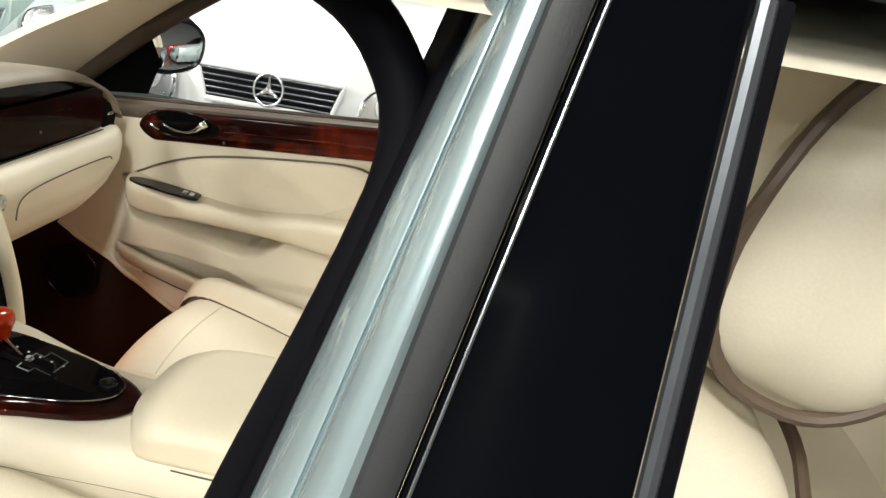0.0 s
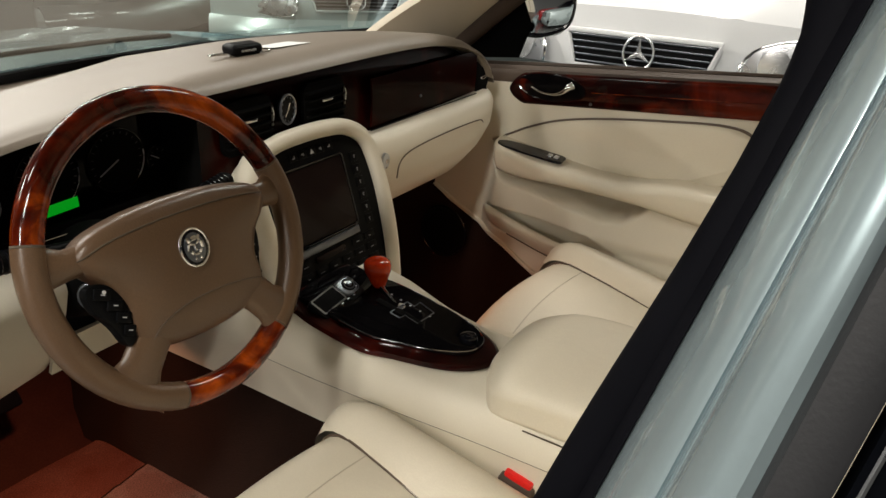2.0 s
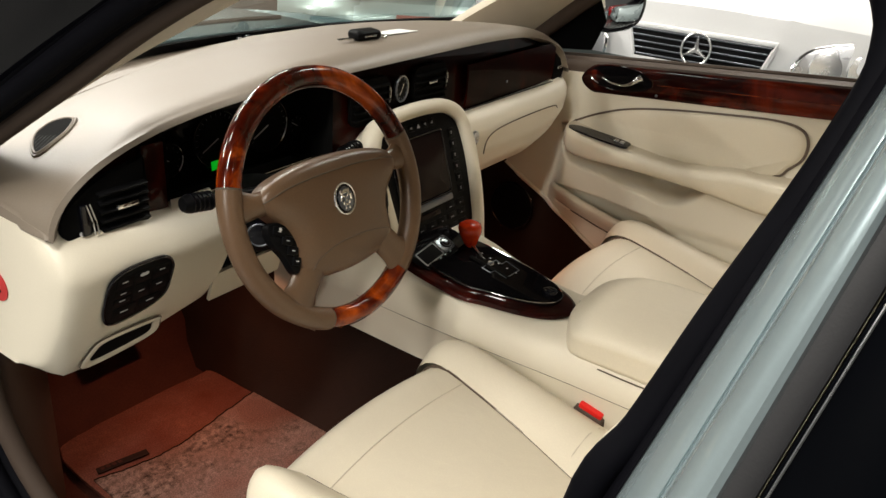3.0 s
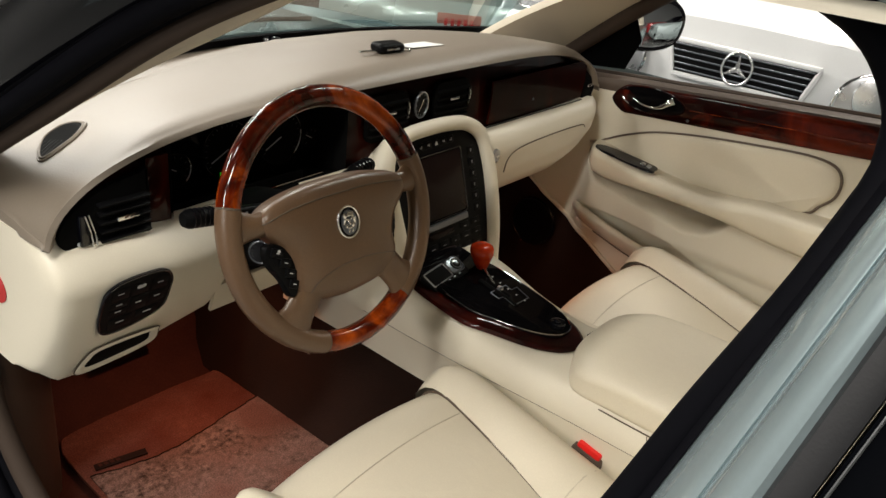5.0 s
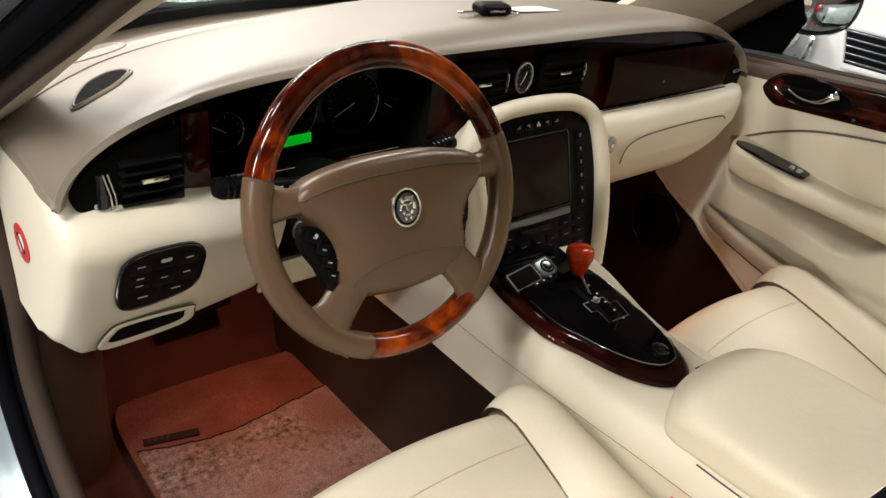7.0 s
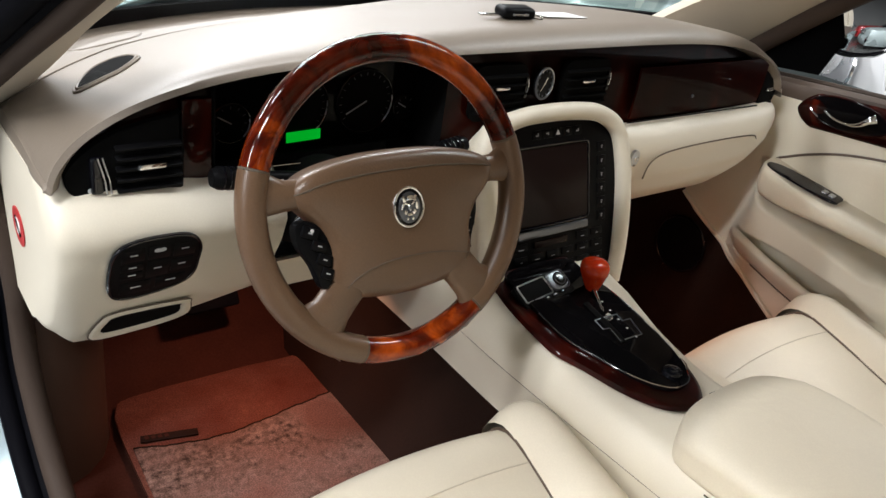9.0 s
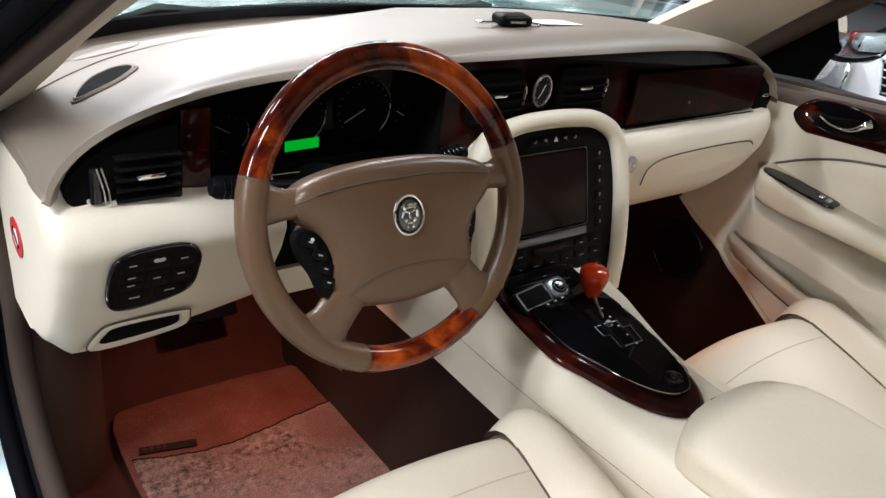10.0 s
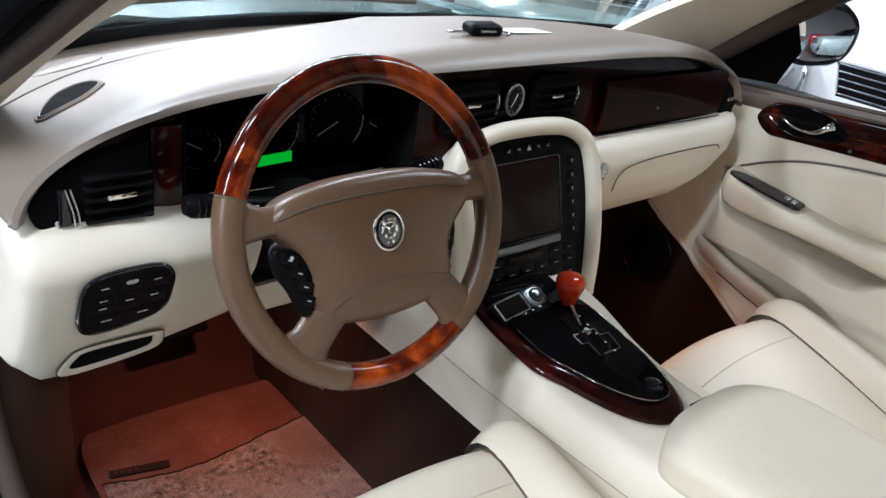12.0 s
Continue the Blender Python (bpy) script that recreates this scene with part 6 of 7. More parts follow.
# ---- passenger door ----
def passenger_door():
    door = thing("passenger_door", (0.76, -0.1, 0.2), "cream passenger door with walnut trim and padded armrest", "car door")
    ease = lambda v: 0.0 if v <= 0 else 1.0 if v >= 1 else v * v * (3 - 2 * v)
    def rim(y):
        """Height of the pocket's rear rim on the panel."""
        return interp([(0.215, 0.522), (0.06, 0.515), (-0.08, 0.500), (-0.13, 0.478), (-0.3, 0.45)], y)
    def foot(y):
        """Height of the seam under the pocket."""
        return interp([(0.215, 0.480), (0.175, 0.457), (0.055, 0.423), (-0.10, 0.388), (-0.3, 0.36)], y)
    def skin_x(y, z):
        base = interp([(0.15, 0.690), (0.40, 0.692), (0.50, 0.700), (0.60, 0.722), (0.70, 0.742), (0.80, 0.754), (0.87, 0.764)], z)
        base -= 0.10 * max(0.0, y - 0.08) ** 1.4 - 0.006 * max(0, -y - 0.2)
        base += 0.040 * ease((rim(y) - z) / 0.016) * ease((z - foot(y)) / 0.02) * ease((0.205 - y) / 0.03) * ease((y + 0.16) / 0.06)
        line = interp([(0.06, 0.530), (-0.006, 0.534), (-0.111, 0.541), (-0.179, 0.571), (-0.3, 0.585), (-0.7, 0.59)], y)
        scoop = interp([(0.222, 0.68), (0.210, 0.648), (0.198, 0.624), (0.178, 0.602), (0.152, 0.588), (0.076, 0.578), (0.0, 0.566), (-0.060, 0.556), (-0.10, 0.548), (-0.15, 0.556), (-0.185, 0.580), (-0.215, 0.61), (-0.24, 0.635), (-0.3, 0.66)], y)
        base += 0.088 * ease((z - scoop) / 0.007) * ease((0.642 + 0.03 * ease((y - 0.165) / 0.03) - z) / 0.012) * ease((0.218 - y) / 0.010)
        bulge = 0.038 * ease((0.225 - y) / 0.06) * ease((scoop + 0.004 - z) / 0.014) * ease((z - 0.40) / 0.11)
        return base - max(bulge, 0.030 * ease((0.02 - y) / 0.22) * ease((line - z) / 0.030))
    def low(y):
        return interp([(0.40, 0.556), (0.343, 0.521), (0.219, 0.458), (0.099, 0.379), (0.0, 0.32), (-0.10, 0.27), (-0.8, 0.22)], y)
    def top(y):
        return 0.858 - 0.085 * y + (0.0 if y > -0.2 else 0)
    ys = [0.36 - 0.98 * k / 140 for k in range(141)]
    rows = []
    for y in ys:
        zt = top(y) - 0.018
        rows.append([Vector((skin_x(y, z), y, z)) for z in [low(y) + (zt - low(y)) * j / 110 for j in range(111)]])
    part("door_panel", grid(rows, thick=0.02, to=(1, 0, 0)), CREAM_VINYL, door, "cream door panel", sharp=70)
    part("lower_carpet", grid([[Vector((skin_x(y, 0.3) + 0.004, y, z)) for z in (0.16, 0.3, low(y))] for y in ys], thick=0.02, to=(1, 0, 0)), KICK, door, "dark brown carpet along the door's foot")
    part("panel_edge", sweep([Vector((skin_x(y, low(y)) - 0.002, y, low(y))) for y in ys], 0.006, 8), CREAM_VINYL, door)
    # brown sill under the window
    rows = []
    for y in ys:
        zt, x = top(y), skin_x(y, 0.85)
        rows.append([Vector((x - 0.003, y, zt - 0.045)), Vector((x - 0.010, y, zt - 0.022)), Vector((x - 0.004, y, zt - 0.004)), Vector((x + 0.012, y, zt + 0.002)), Vector((x + 0.045, y, zt - 0.002)), Vector((x + 0.085, y, zt - 0.012))])
    part("window_sill", grid(rows, thick=0.004), SILL_BROWN, door, "dark brown padded window sill")
    part("window_strip", sweep([Vector((skin_x(y, 0.86) + 0.055, y, top(y) - 0.001)) for y in ys], 0.006, 6), SILL_BROWN, door)
    part("outer_skin", grid([[Vector((0.86 + 0.03 * math.sin(2.5 * (z - 0.1)), y, z)) for z in (0.1, 0.3, 0.5, 0.7, 0.84)] for y in ys], thick=0.006), PAINT, door)
    # walnut band
    rows = []
    for k in range(37):
        y = 0.1855 - 0.78 * (k / 36) ** 1.7
        c = 0.812 - 0.088 * y
        f = min(1.0, max(0.0, (0.186 - y) / 0.034)) ** 0.5
        h = 0.034 * f + 0.003
        x = skin_x(y, 0.81)
        rows.append([Vector((x - 0.006 - 0.008 * math.cos(a), y, c + h * math.sin(a))) for a in [math.pi * (j / 10 - 0.5) for j in range(11)]])
    band = part("walnut_trim", grid(rows), WOOD_TRIM, door, "dark glossy walnut door trim", sharp=60)
    part("inlay", sweep([Vector((skin_x(y, 0.81) - 0.0148, y, 0.812 - 0.088 * y)) for y in [-0.02 - 0.55 * k / 20 for k in range(21)]], 0.0006, 5), WOOD_RIM, band, "thin orange inlay line")
    # handle
    hm = on_plane((skin_x(0.08, 0.81) - 0.012, 0.085, 0.811), (-1, 0, 0.05))
    ell = [(0.086 * math.cos(2 * math.pi * k / 40) * (1 + 0.06 * math.cos(2 * math.pi * k / 40)), 0.031 * math.sin(2 * math.pi * k / 40)) for k in range(40)]
    hand = part("handle_recess", slab(ell, 0.003, 0.001, hm), GATE, band, "black oval handle recess")
    part("recess_rim", ring(ell, 0.0024, hm @ Matrix.Translation((0, 0, 0.001))), WOOD, hand)
    part("recess_trim", sweep([hm @ Vector((0.078 * math.cos(radians(a)), 0.027 * math.sin(radians(a)), 0.004)) for a in range(196, 236, 8)], 0.0016, 6), CHROME, hand)
    lever = spline([(-0.042, -0.004, 0.006), (-0.015, -0.012, 0.010), (0.018, -0.012, 0.015), (0.040, -0.004, 0.018), (0.054, 0.008, 0.016), (0.062, 0.014, 0.010)], 6)
    part("handle_lever", sweep([hm @ q for q in lever], 0.007, 10, radii=[0.0034 + 0.0085 * max(0.0, k / (len(lever) - 1) - 0.35) / 0.65 for k in range(len(lever))], squash=0.8), CHROME, hand, "curved chrome door lever")
    part("lock_knob", disc(0.0035, 0.004, 0.001, 14, on_plane((skin_x(-0.02, 0.80) - 0.013, -0.022, 0.788), (-1, 0, 0))), DARK_METAL, band)
    # padded insert with piping
    loop = spline([(a, b, 0) for a, b in ((0.188, 0.672), (0.165, 0.690), (0.12, 0.712), (0.06, 0.734), (-0.01, 0.750), (-0.10, 0.764), (-0.21, 0.777), (-0.31, 0.786), (-0.37, 0.780), (-0.395, 0.755), (-0.395, 0.715), (-0.37, 0.685), (-0.34, 0.660), (-0.2, 0.645), (0.0, 0.630), (0.15, 0.640))], 4, closed=True)
    cy, cz = -0.10, 0.705
    rows = []
    for f, d in ((1.0, 0.0), (0.985, 0.005), (0.95, 0.009), (0.85, 0.011), (0.6, 0.012), (0.3, 0.012), (0.02, 0.012)):
        rows.append([Vector((skin_x(cy + (q.x - cy) * f, cz + (q.y - cz) * f) - 0.001 - d, cy + (q.x - cy) * f, cz + (q.y - cz) * f)) for q in loop])
    ins = part("insert", capped(grid(rows, closed=True)), CREAM, door, "padded cream leather insert", sharp=70)
    part("insert_piping", sweep([Vector((skin_x(q.x, q.y) - 0.0035, q.x, q.y)) for q in loop], 0.0035, 8, closed=True), PIPING, ins)
    # armrest
    rows = []
    for k in range(31):
        y = 0.205 - 0.68 * k / 30
        nose = min(1.0, max(0.0, (0.206 - y) / 0.05)) ** 0.5
        zt = interp([(0.205, 0.672), (0.18, 0.684), (0.085, 0.668), (0.0, 0.656), (-0.08, 0.648), (-0.14, 0.646), (-0.20, 0.654), (-0.26, 0.665), (-0.36, 0.666), (-0.48, 0.672)], y)
        zb = interp([(0.205, 0.655), (0.185, 0.630), (0.150, 0.617), (0.103, 0.612), (-0.015, 0.614), (-0.117, 0.612), (-0.197, 0.608), (-0.324, 0.592), (-0.48, 0.585)], y)
        xo = 0.742 - (0.102 * nose + 0.004)
        xi = skin_x(y, zt) + 0.01
        ring_pts = [(xi, zt - 0.003), (xo + 0.040, zt), (xo + 0.014, zt - 0.001), (xo + 0.004, zt - 0.006), (xo, zt - 0.016), (xo + 0.001, zb + 0.012), (xo + 0.007, zb + 0.002), (xo + 0.022, zb + 0.003), (xi + 0.04, zb + 0.014)]
        rows.append([Vector((a, y, b)) for a, b in ring_pts])
    rest = part("armrest", grid(rows), CREAM, door, "padded cream door armrest", sharp=80)
    sm = on_plane((0.668, 0.088, 0.6735), (-0.16, -0.10, 1), (-0.0, 1, 0)) @ Matrix.Diagonal((1.08, 0.90, 0.5, 1))
    pts = spline([(-0.017, -0.088, 0), (0.0, -0.097, 0), (0.017, -0.086, 0), (0.017, 0.02, 0), (0.014, 0.07, 0), (0.0, 0.092, 0), (-0.014, 0.07, 0), (-0.018, 0.0, 0)], 4, closed=True)
    swp = part("switch_plate", slab([(q.x, q.y) for q in pts], 0.008, 0.003, sm), BLACK_GLOSS, rest, "black gloss window switch plate")
    for k in range(2):
        part("window_switch", box((0.012, 0.013, 0.008), 0.002, m=sm @ Matrix.Translation((0.002, -0.058 - 0.018 * k, 0.009))), SATIN, swp)
    # map pocket
    pk = []
    for k in range(31):
        y = 0.216 - 0.40 * k / 30
        f = ease((0.217 - y) / 0.045) ** 0.6 * ease((y + 0.186) / 0.05)
        zt = interp([(0.216, 0.500), (0.20, 0.520), (0.178, 0.522), (0.092, 0.497), (0.003, 0.476), (-0.12, 0.450), (-0.2, 0.436)], y)
        zb, back = foot(y), 0.690
        zb = min(zb, zt - 0.012)
        pk.append([Vector((back - d * f, y, z)) for d, z in ((-0.008, zt - 0.050), (0.022, zt - 0.048), (0.032, zt - 0.005), (0.037, zt), (0.044, zt - 0.001), (0.049, zt - 0.007), (0.049, zt - 0.014), (0.034, zb + 0.4 * (zt - zb)), (0.006, zb))])
    pocket = part("map_pocket", grid(pk), CREAM_VINYL, door, "cream moulded map pocket", sharp=70)
    part("pocket_seam", sweep([r[-1] + Vector((-0.003, 0, 0.001)) for r in pk[1:-1]], 0.0018, 6), SEAM, pocket)
    # mirror sail and door mirror
    sail = bmesh.new()
    pts = [(0.775, 0.395, 0.838), (0.775, 0.185, 0.862), (0.752, 0.145, 0.945), (0.735, 0.165, 1.010), (0.735, 0.215, 1.005), (0.752, 0.30, 0.945)]
    sail.faces.new([sail.verts.new(q) for q in pts])
    bmesh.ops.solidify(sail, geom=sail.faces[:], thickness=0.012)
    part("mirror_sail", sail, BLACK, door, "black triangular mirror mount")
    face = Vector((-0.52, -0.85, 0.06)).normalized()
    hm2 = on_plane(Vector((0.918, 0.20, 0.960)) - face * 0.045, face)
    body = part("mirror_housing", cushion((0.200, 0.145, 0.085), 0.040, 10, None, hm2), BLACK_GLOSS, door, "dark gloss door mirror housing")
    part("mirror_arm", sweep([(0.77, 0.22, 0.90), (0.86, 0.235, 0.905), (0.95, 0.25, 0.91)], 0.022, 10, squash=0.8), BLACK, door)
    mm = on_plane((0.918, 0.200, 0.960), face)
    ov = spline([(-0.084, 0.0, 0), (-0.070, 0.042, 0), (-0.02, 0.058, 0), (0.045, 0.056, 0), (0.082, 0.030, 0), (0.086, -0.006, 0), (0.066, -0.042, 0), (0.0, -0.058, 0), (-0.06, -0.046, 0)], 5, closed=True)
    glass = part("mirror_glass", slab([(q.x, q.y) for q in ov], 0.003, 0.001, mm @ Matrix.Translation((0, 0, 0.004))), MIRROR, body, "clear mirror glass")
    part("mirror_rim", ring([(q.x * 1.05, q.y * 1.07) for q in ov], 0.008, mm), BLACK_GLOSS, body)
    return door


passenger_door()


def kick_speaker():
    sp = thing("footwell_speaker", (0.676, 0.318, 0.41), "round black speaker grille on the kick panel", "speaker")
    m = on_plane((0.676, 0.318, 0.412), (-1, 0, 0.05))
    part("grille", disc(0.066, 0.008, 0.004, 36, m), BLACK, sp)
    part("bezel", ring([(0.067 * math.cos(k * math.pi / 20), 0.067 * math.sin(k * math.pi / 20)) for k in range(40)], 0.003, m @ Matrix.Translation((0, 0, 0.004))), BLACK_GLOSS, sp)
    for a in (30, 250):
        part("screw", disc(0.003, 0.002, 0.0006, 10, m @ Matrix.Translation((0.07 * math.cos(radians(a)), 0.07 * math.sin(radians(a)), 0.006))), CHROME, sp)


kick_speaker()


# ---- loose things on the dashboard ----
def car_key():
    k = thing("car_key", (0.0, 0.32, 0.962), "black remote car key with a silver blade lying on the dashboard", "key")
    m = Matrix.Translation((-0.002, 0.308, top_at(0.0, 0.308) + 0.006)) @ Matrix.Rotation(radians(-8), 4, "Z") @ Matrix.Rotation(radians(3), 4, "X")
    part("fob", cushion((0.062, 0.036, 0.018), 0.008, 8, None, m @ Matrix.Translation((0, 0, 0.004))), BLACK, k)
    part("fob_band", box((0.030, 0.0025, 0.004), 0.001, m=m @ Matrix.Translation((0, -0.0175, 0.004))), SATIN, k)
    part("blade", box((0.045, 0.008, 0.0025), 0.0006, m=m @ Matrix.Translation((-0.046, -0.004, 0.0))), CHROME, k)
    part("key_ring", ring([(0.011 * math.cos(j * math.pi / 10), 0.011 * math.sin(j * math.pi / 10)) for j in range(20)], 0.0012, m @ Matrix.Translation((0.040, -0.004, -0.003))), CHROME, k)
    p = thing("paper_tag", (0.08, 0.30, 0.962), "small white paper tag beside the key", "paper")
    sheet = []
    for v in (0, 0.33, 0.66, 1):
        row = []
        for u in (0, 0.33, 0.66, 1):
            x, y = 0.050 + 0.090 * u + 0.014 * v, 0.340 - 0.004 * u - 0.040 * v
            row.append(Vector((x, y, top_at(x, y) + 0.0022 + 0.001 * math.sin(3 * u + 2 * v))))
        sheet.append(row)
    part("sheet", grid(sheet, thick=0.0006), PAPER, p)


car_key()


# ---- other cars in the showroom ----
def saloon(name, place, turn, paint, label, badge=True, plate=None, colour="paint", tall=1.0):
    """A parked saloon seen from its front: x along the car (front at 0, towards -x), y across."""
    car = thing(name, place, label, "car", "showroom cars")
    M = Matrix.Translation(place) @ Matrix.Rotation(radians(turn), 4, "Z") @ Matrix.Diagonal((1, 1, tall, 1))
    def V(x, y, z):
        return M @ Vector((x, y, z))
    rows = []
    for x, w, zt in ((0.02, 0.60, 0.80), (0.06, 0.68, 0.835), (0.2, 0.76, 0.885), (0.5, 0.80, 0.93), (0.9, 0.82, 0.965), (1.3, 0.83, 0.985)):
        rows.append([V(x + 0.10 * (t * t), w * t, zt - 0.05 * t * t - 0.05 * t ** 6 + 0.012 * math.exp(-((abs(t) - 0.55) / 0.1) ** 2)) for t in [j / 10 - 1 for j in range(21)]])
    part("bonnet", grid(rows, thick=0.01), paint, car, colour + " painted bonnet")
    rows = []
    for z, d, w in ((0.18, 0.03, 0.80), (0.30, -0.06, 0.86), (0.42, -0.09, 0.88), (0.52, -0.06, 0.88), (0.56, -0.03, 0.88)):
        rows.append([V(d + 0.22 * (t * t) ** 1.5, w * t, z) for t in [j / 10 - 1 for j in range(21)]])
    part("bumper", grid(rows, thick=0.02), paint, car, colour + " painted bumper")
    rows = []
    for z, d in ((0.555, 0.0), (0.68, 0.0), (0.80, 0.03)):
        rows.append([V(d + 0.22 * (t * t) ** 1.5, 0.88 * t, z - 0.05 * t * t * (z > 0.7)) for t in [j / 10 - 1 for j in range(21)]])
    part("nose_panel", grid(rows, thick=0.01), paint, car)
    for s in (-1, 1):
        rows = []
        for x in (0.22, 0.5, 0.9, 1.3, 2.2, 3.2, 4.2):
            rows.append([V(x, s * (0.84 + 0.05 * math.sin(math.pi * min(1, z / 0.8))), z * 1.0) for z in (0.18, 0.35, 0.55, 0.75, 0.90 if x > 0.8 else 0.80)])
        part("side_panel", grid(rows, thick=0.01), paint, car)
        wh = part("wheel", moved(sweep([(0.25 * math.cos(2 * math.pi * k / 28), 0.25 * math.sin(2 * math.pi * k / 28), 0) for k in range(28)], 0.075, 10, closed=True), M @ Matrix.Translation((0.85, s * 0.80, 0.32)) @ Matrix.Rotation(radians(90), 4, "X")), RUBBER, car, "black tyre")
        hub = M @ Matrix.Translation((0.85, s * 0.86, 0.32)) @ Matrix.Rotation(radians(-90 * s), 4, "X")
        part("rim", ring([(0.20 * math.cos(2 * math.pi * k / 28), 0.20 * math.sin(2 * math.pi * k / 28)) for k in range(28)], 0.018, hub), CHROME, wh)
        for k in range(7):
            a = 2 * math.pi * k / 7
            part("wheel_spoke", sweep([hub @ Vector((0.03 * math.cos(a), 0.03 * math.sin(a), 0.02)), hub @ Vector((0.19 * math.cos(a), 0.19 * math.sin(a), 0.01))], 0.014, 8), CHROME, wh)
        part("hub_cap", disc(0.045, 0.02, 0.008, 20, hub), CHROME, wh)
        # headlamp
        lamp_pts = spline([(-0.16, -0.075, 0), (0.13, -0.085, 0), (0.17, -0.02, 0), (0.10, 0.055, 0), (-0.12, 0.075, 0), (-0.17, 0.03, 0)], 4, closed=True)
        lm = M @ on_plane((0.045, s * 0.490, 0.675), (-1, s * 0.55, 0.25))
        hl = part("headlamp", slab([(s * q.x, q.y) for q in lamp_pts][:: s], 0.02, 0.008, lm), SATIN, car, "clear headlamp with bright bowl")
        part("lamp_rim", ring([(s * q.x * 1.02, q.y * 1.02) for q in lamp_pts], 0.006, lm @ Matrix.Translation((0, 0, 0.012))), CHROME, hl)
        for dx, r in ((-0.065, 0.052), (0.062, 0.058)):
            part("lamp_bowl", disc(r, 0.014, 0.006, 24, lm @ Matrix.Translation((s * dx, -0.005, 0.014))), STAR_METAL, hl)
    # grille
    gm = M @ on_plane((-0.012, 0, 0.675), (-1, 0, 0.16))
    outl = [(-0.275, 0.050), (0.275, 0.050), (0.235, -0.055), (-0.235, -0.055)]
    gr = part("grille", slab(outl[::-1], 0.012, 0.003, gm), BLACK, car, "black grille with chrome bars")
    part("grille_frame", ring([Vector((a, b, 0)) .lerp(Vector((c, d, 0)), k / 6)[:2] for (a, b), (c, d) in zip(outl, outl[1:] + outl[:1]) for k in range(6)], 0.009, gm @ Matrix.Translation((0, 0, 0.010))), paint if badge else CHROME, gr)
    for k in range(5):
        z = -0.040 + 0.0195 * k
        w = 0.235 + 0.040 * (z + 0.055) / 0.105 - 0.010
        part("grille_bar", box((2 * w, 0.0055, 0.010), 0.002, m=gm @ Matrix.Translation((0, z, 0.016))), DARK_METAL, gr)
    if badge:
        bmx = gm @ Matrix.Translation((0, 0.0, 0.026))
        bd = part("badge_ring", ring([(0.054 * math.cos(k * math.pi / 20), 0.050 * math.sin(k * math.pi / 20)) for k in range(40)], 0.0046, bmx), STAR_METAL, gr, "large round chrome badge")
        for a in (90, 210, 330):
            t = radians(a)
            tip = Vector((0.053 * math.cos(t), 0.049 * math.sin(t), 0))
            s1 = Vector((-math.sin(t), math.cos(t), 0)) * 0.010
            sl = bmesh.new()
            c = [sl.verts.new(bmx @ q) for q in (tip, s1, Vector((0, 0, 0.010)), -s1, Vector((0, 0, -0.006)))]
            for f in ((0, 1, 2), (0, 2, 3), (0, 3, 4), (0, 4, 1), (1, 4, 2), (2, 4, 3)):
                sl.faces.new([c[i] for i in f])
            part("badge_point", sl, STAR_METAL, bd)
    if plate:
        pl = part("plate", box((0.27, 0.10, 0.012), 0.004, m=M @ on_plane((-0.095, 0, 0.46), (-1, 0, 0.1))), plate, car, "plain dealer plate")
        for k in range(5):
            part("plate_bar", box((0.02, 0.045, 0.002), 0, m=M @ on_plane((-0.103, -0.08 + 0.04 * k, 0.46), (-1, 0, 0.1))), RED_PRINT, pl)
    # lower air intake and cabin
    part("air_intake", slab(rounded(0.9, 0.10, 0.04), 0.006, 0.002, M @ on_plane((-0.085, 0, 0.31), (-1, 0, 0))), BLACK, car)
    rows = []
    for x, z, w in ((1.25, 0.96, 0.76), (1.6, 1.18, 0.68), (1.95, 1.36, 0.60)):
        rows.append([V(x + 0.12 * t * t, w * t, z) for t in [j / 6 - 1 for j in range(13)]])
    part("windscreen", grid(rows, thick=0.005), BLACK_GLOSS, car)
    rows = []
    for x, z, w in ((1.95, 1.37, 0.60), (2.4, 1.43, 0.60), (3.1, 1.40, 0.58), (3.7, 1.15, 0.64), (4.2, 0.98, 0.72), (4.7, 0.92, 0.72)):
        rows.append([V(x, w * t, z - 0.04 * t * t) for t in [j / 6 - 1 for j in range(13)]])
    part("roof", grid(rows, thick=0.01), paint, car)
    for s in (-1, 1):
        part("side_window", grid([[V(x0, s * 0.80, 0.90), V(x1, s * 0.62, zt)] for x0, x1, zt in ((1.3, 1.9, 1.34), (2.2, 2.3, 1.40), (3.0, 3.0, 1.38), (3.9, 3.6, 1.18))], thick=0.005), BLACK_GLOSS, car)
    part("cap", disc(0.03, 0.006, 0.002, 20, M @ Matrix.Translation((0.55, 0.03, 0.944)), 0.6), SATIN, car)
    return car


saloon("parked_car", (1.835, 0.235, GROUND), 2, PAINT_WHITE, "white saloon parked beside with a chrome star grille", colour="white", tall=1.17)
saloon("parked_car", (2.93, 2.36, GROUND), 38, PAINT_SILVER, "pale silver saloon with a red dealer plate", plate=PLATE_RED, colour="pale silver")
saloon("parked_car", (2.9, 4.0, GROUND), 96, PAINT_DARK, "dark grey saloon with chrome wheels", badge=False, colour="dark grey")
saloon("parked_car", (-0.9, 4.6, GROUND), 60, PAINT_DARK, "dark grey saloon beyond the bonnet", badge=False, colour="dark grey")
saloon("parked_car", (0.75, -6.45, GROUND), 4, PAINT_RED, "bright red car behind in the showroom", badge=False, colour="red")
saloon("parked_car", (1.08, -4.35, GROUND), -2, PAINT_SILVER, "pale silver saloon behind in the showroom", badge=False, colour="pale silver")
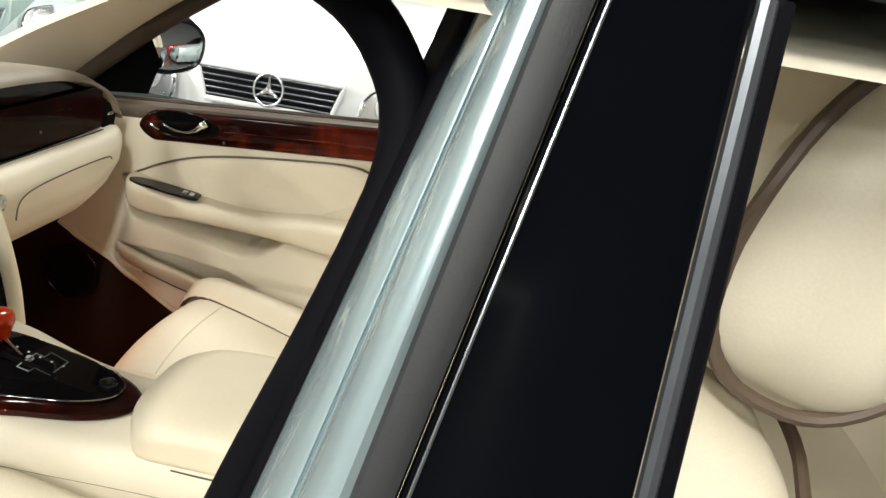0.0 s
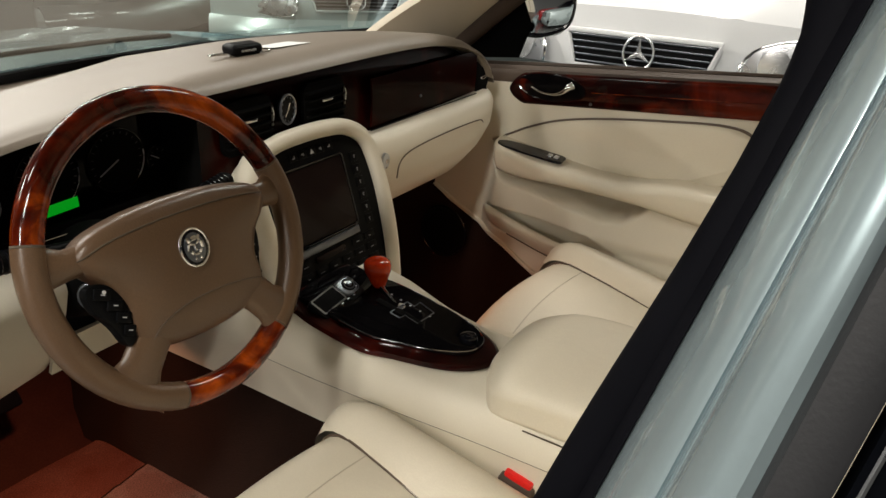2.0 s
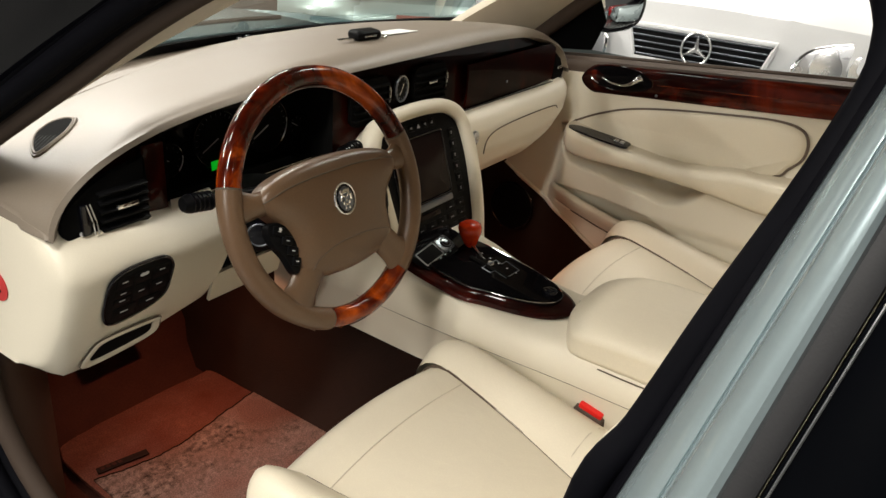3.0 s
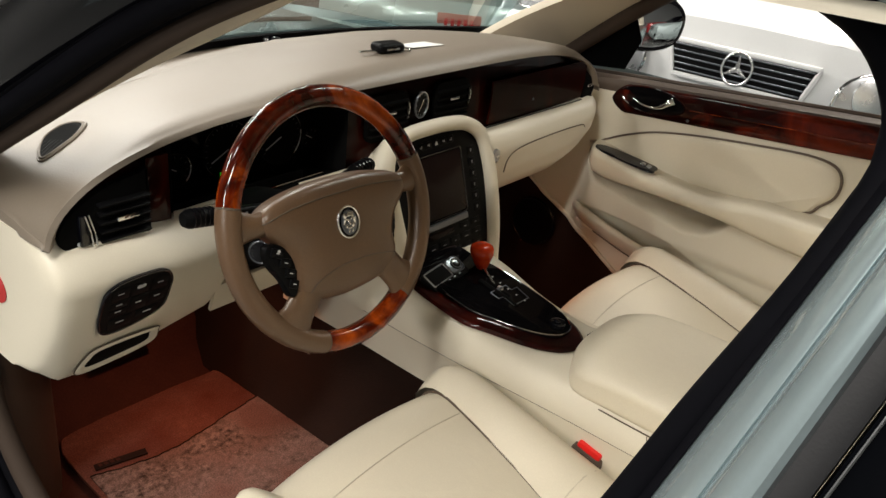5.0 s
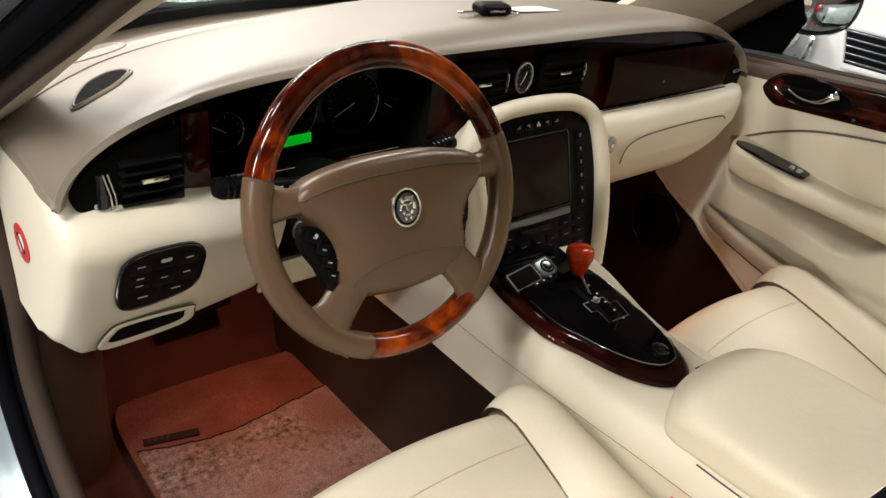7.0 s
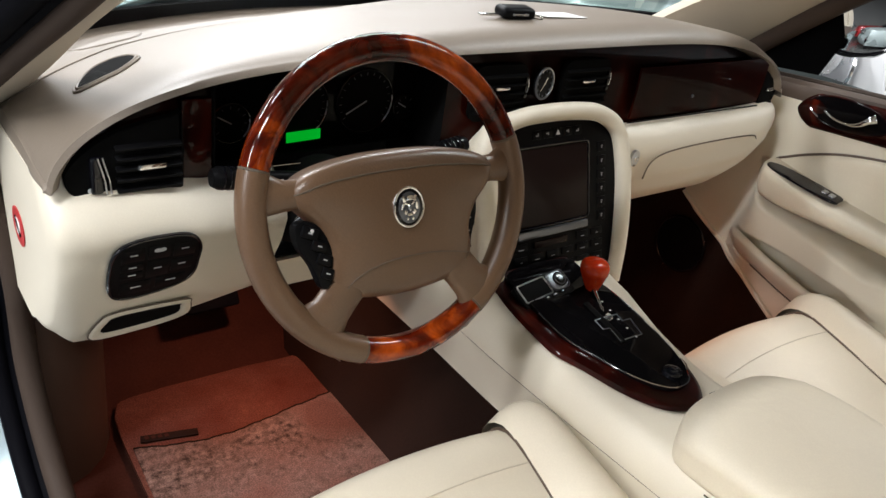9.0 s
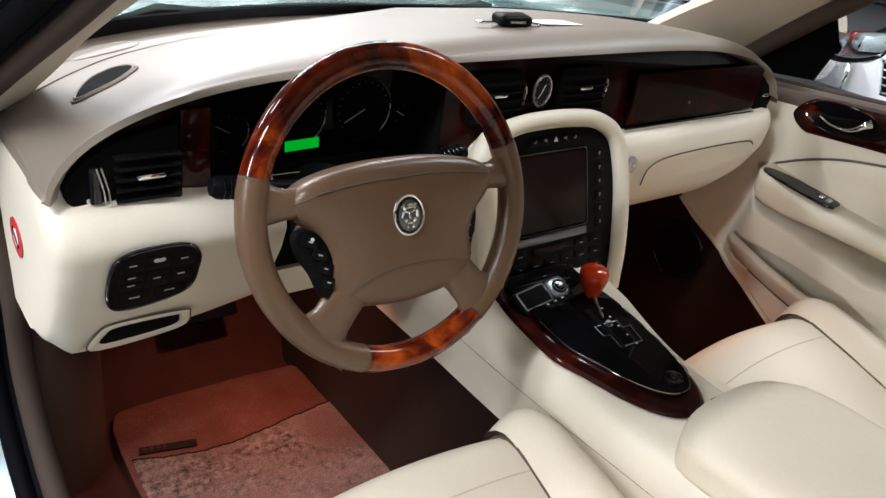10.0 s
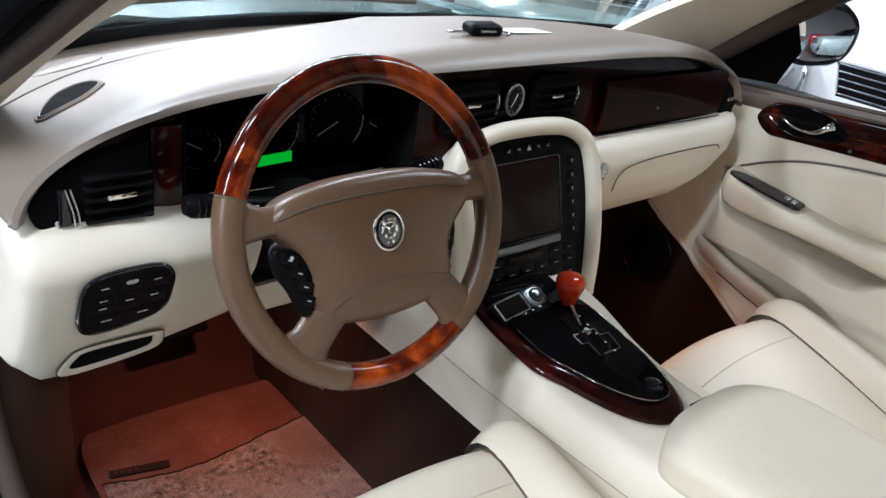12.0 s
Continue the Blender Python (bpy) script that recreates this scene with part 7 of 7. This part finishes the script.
saloon("parked_car", (2.05, -2.10, GROUND), 1, PAINT_WHITE, "white saloon behind in the showroom", badge=False, colour="white")
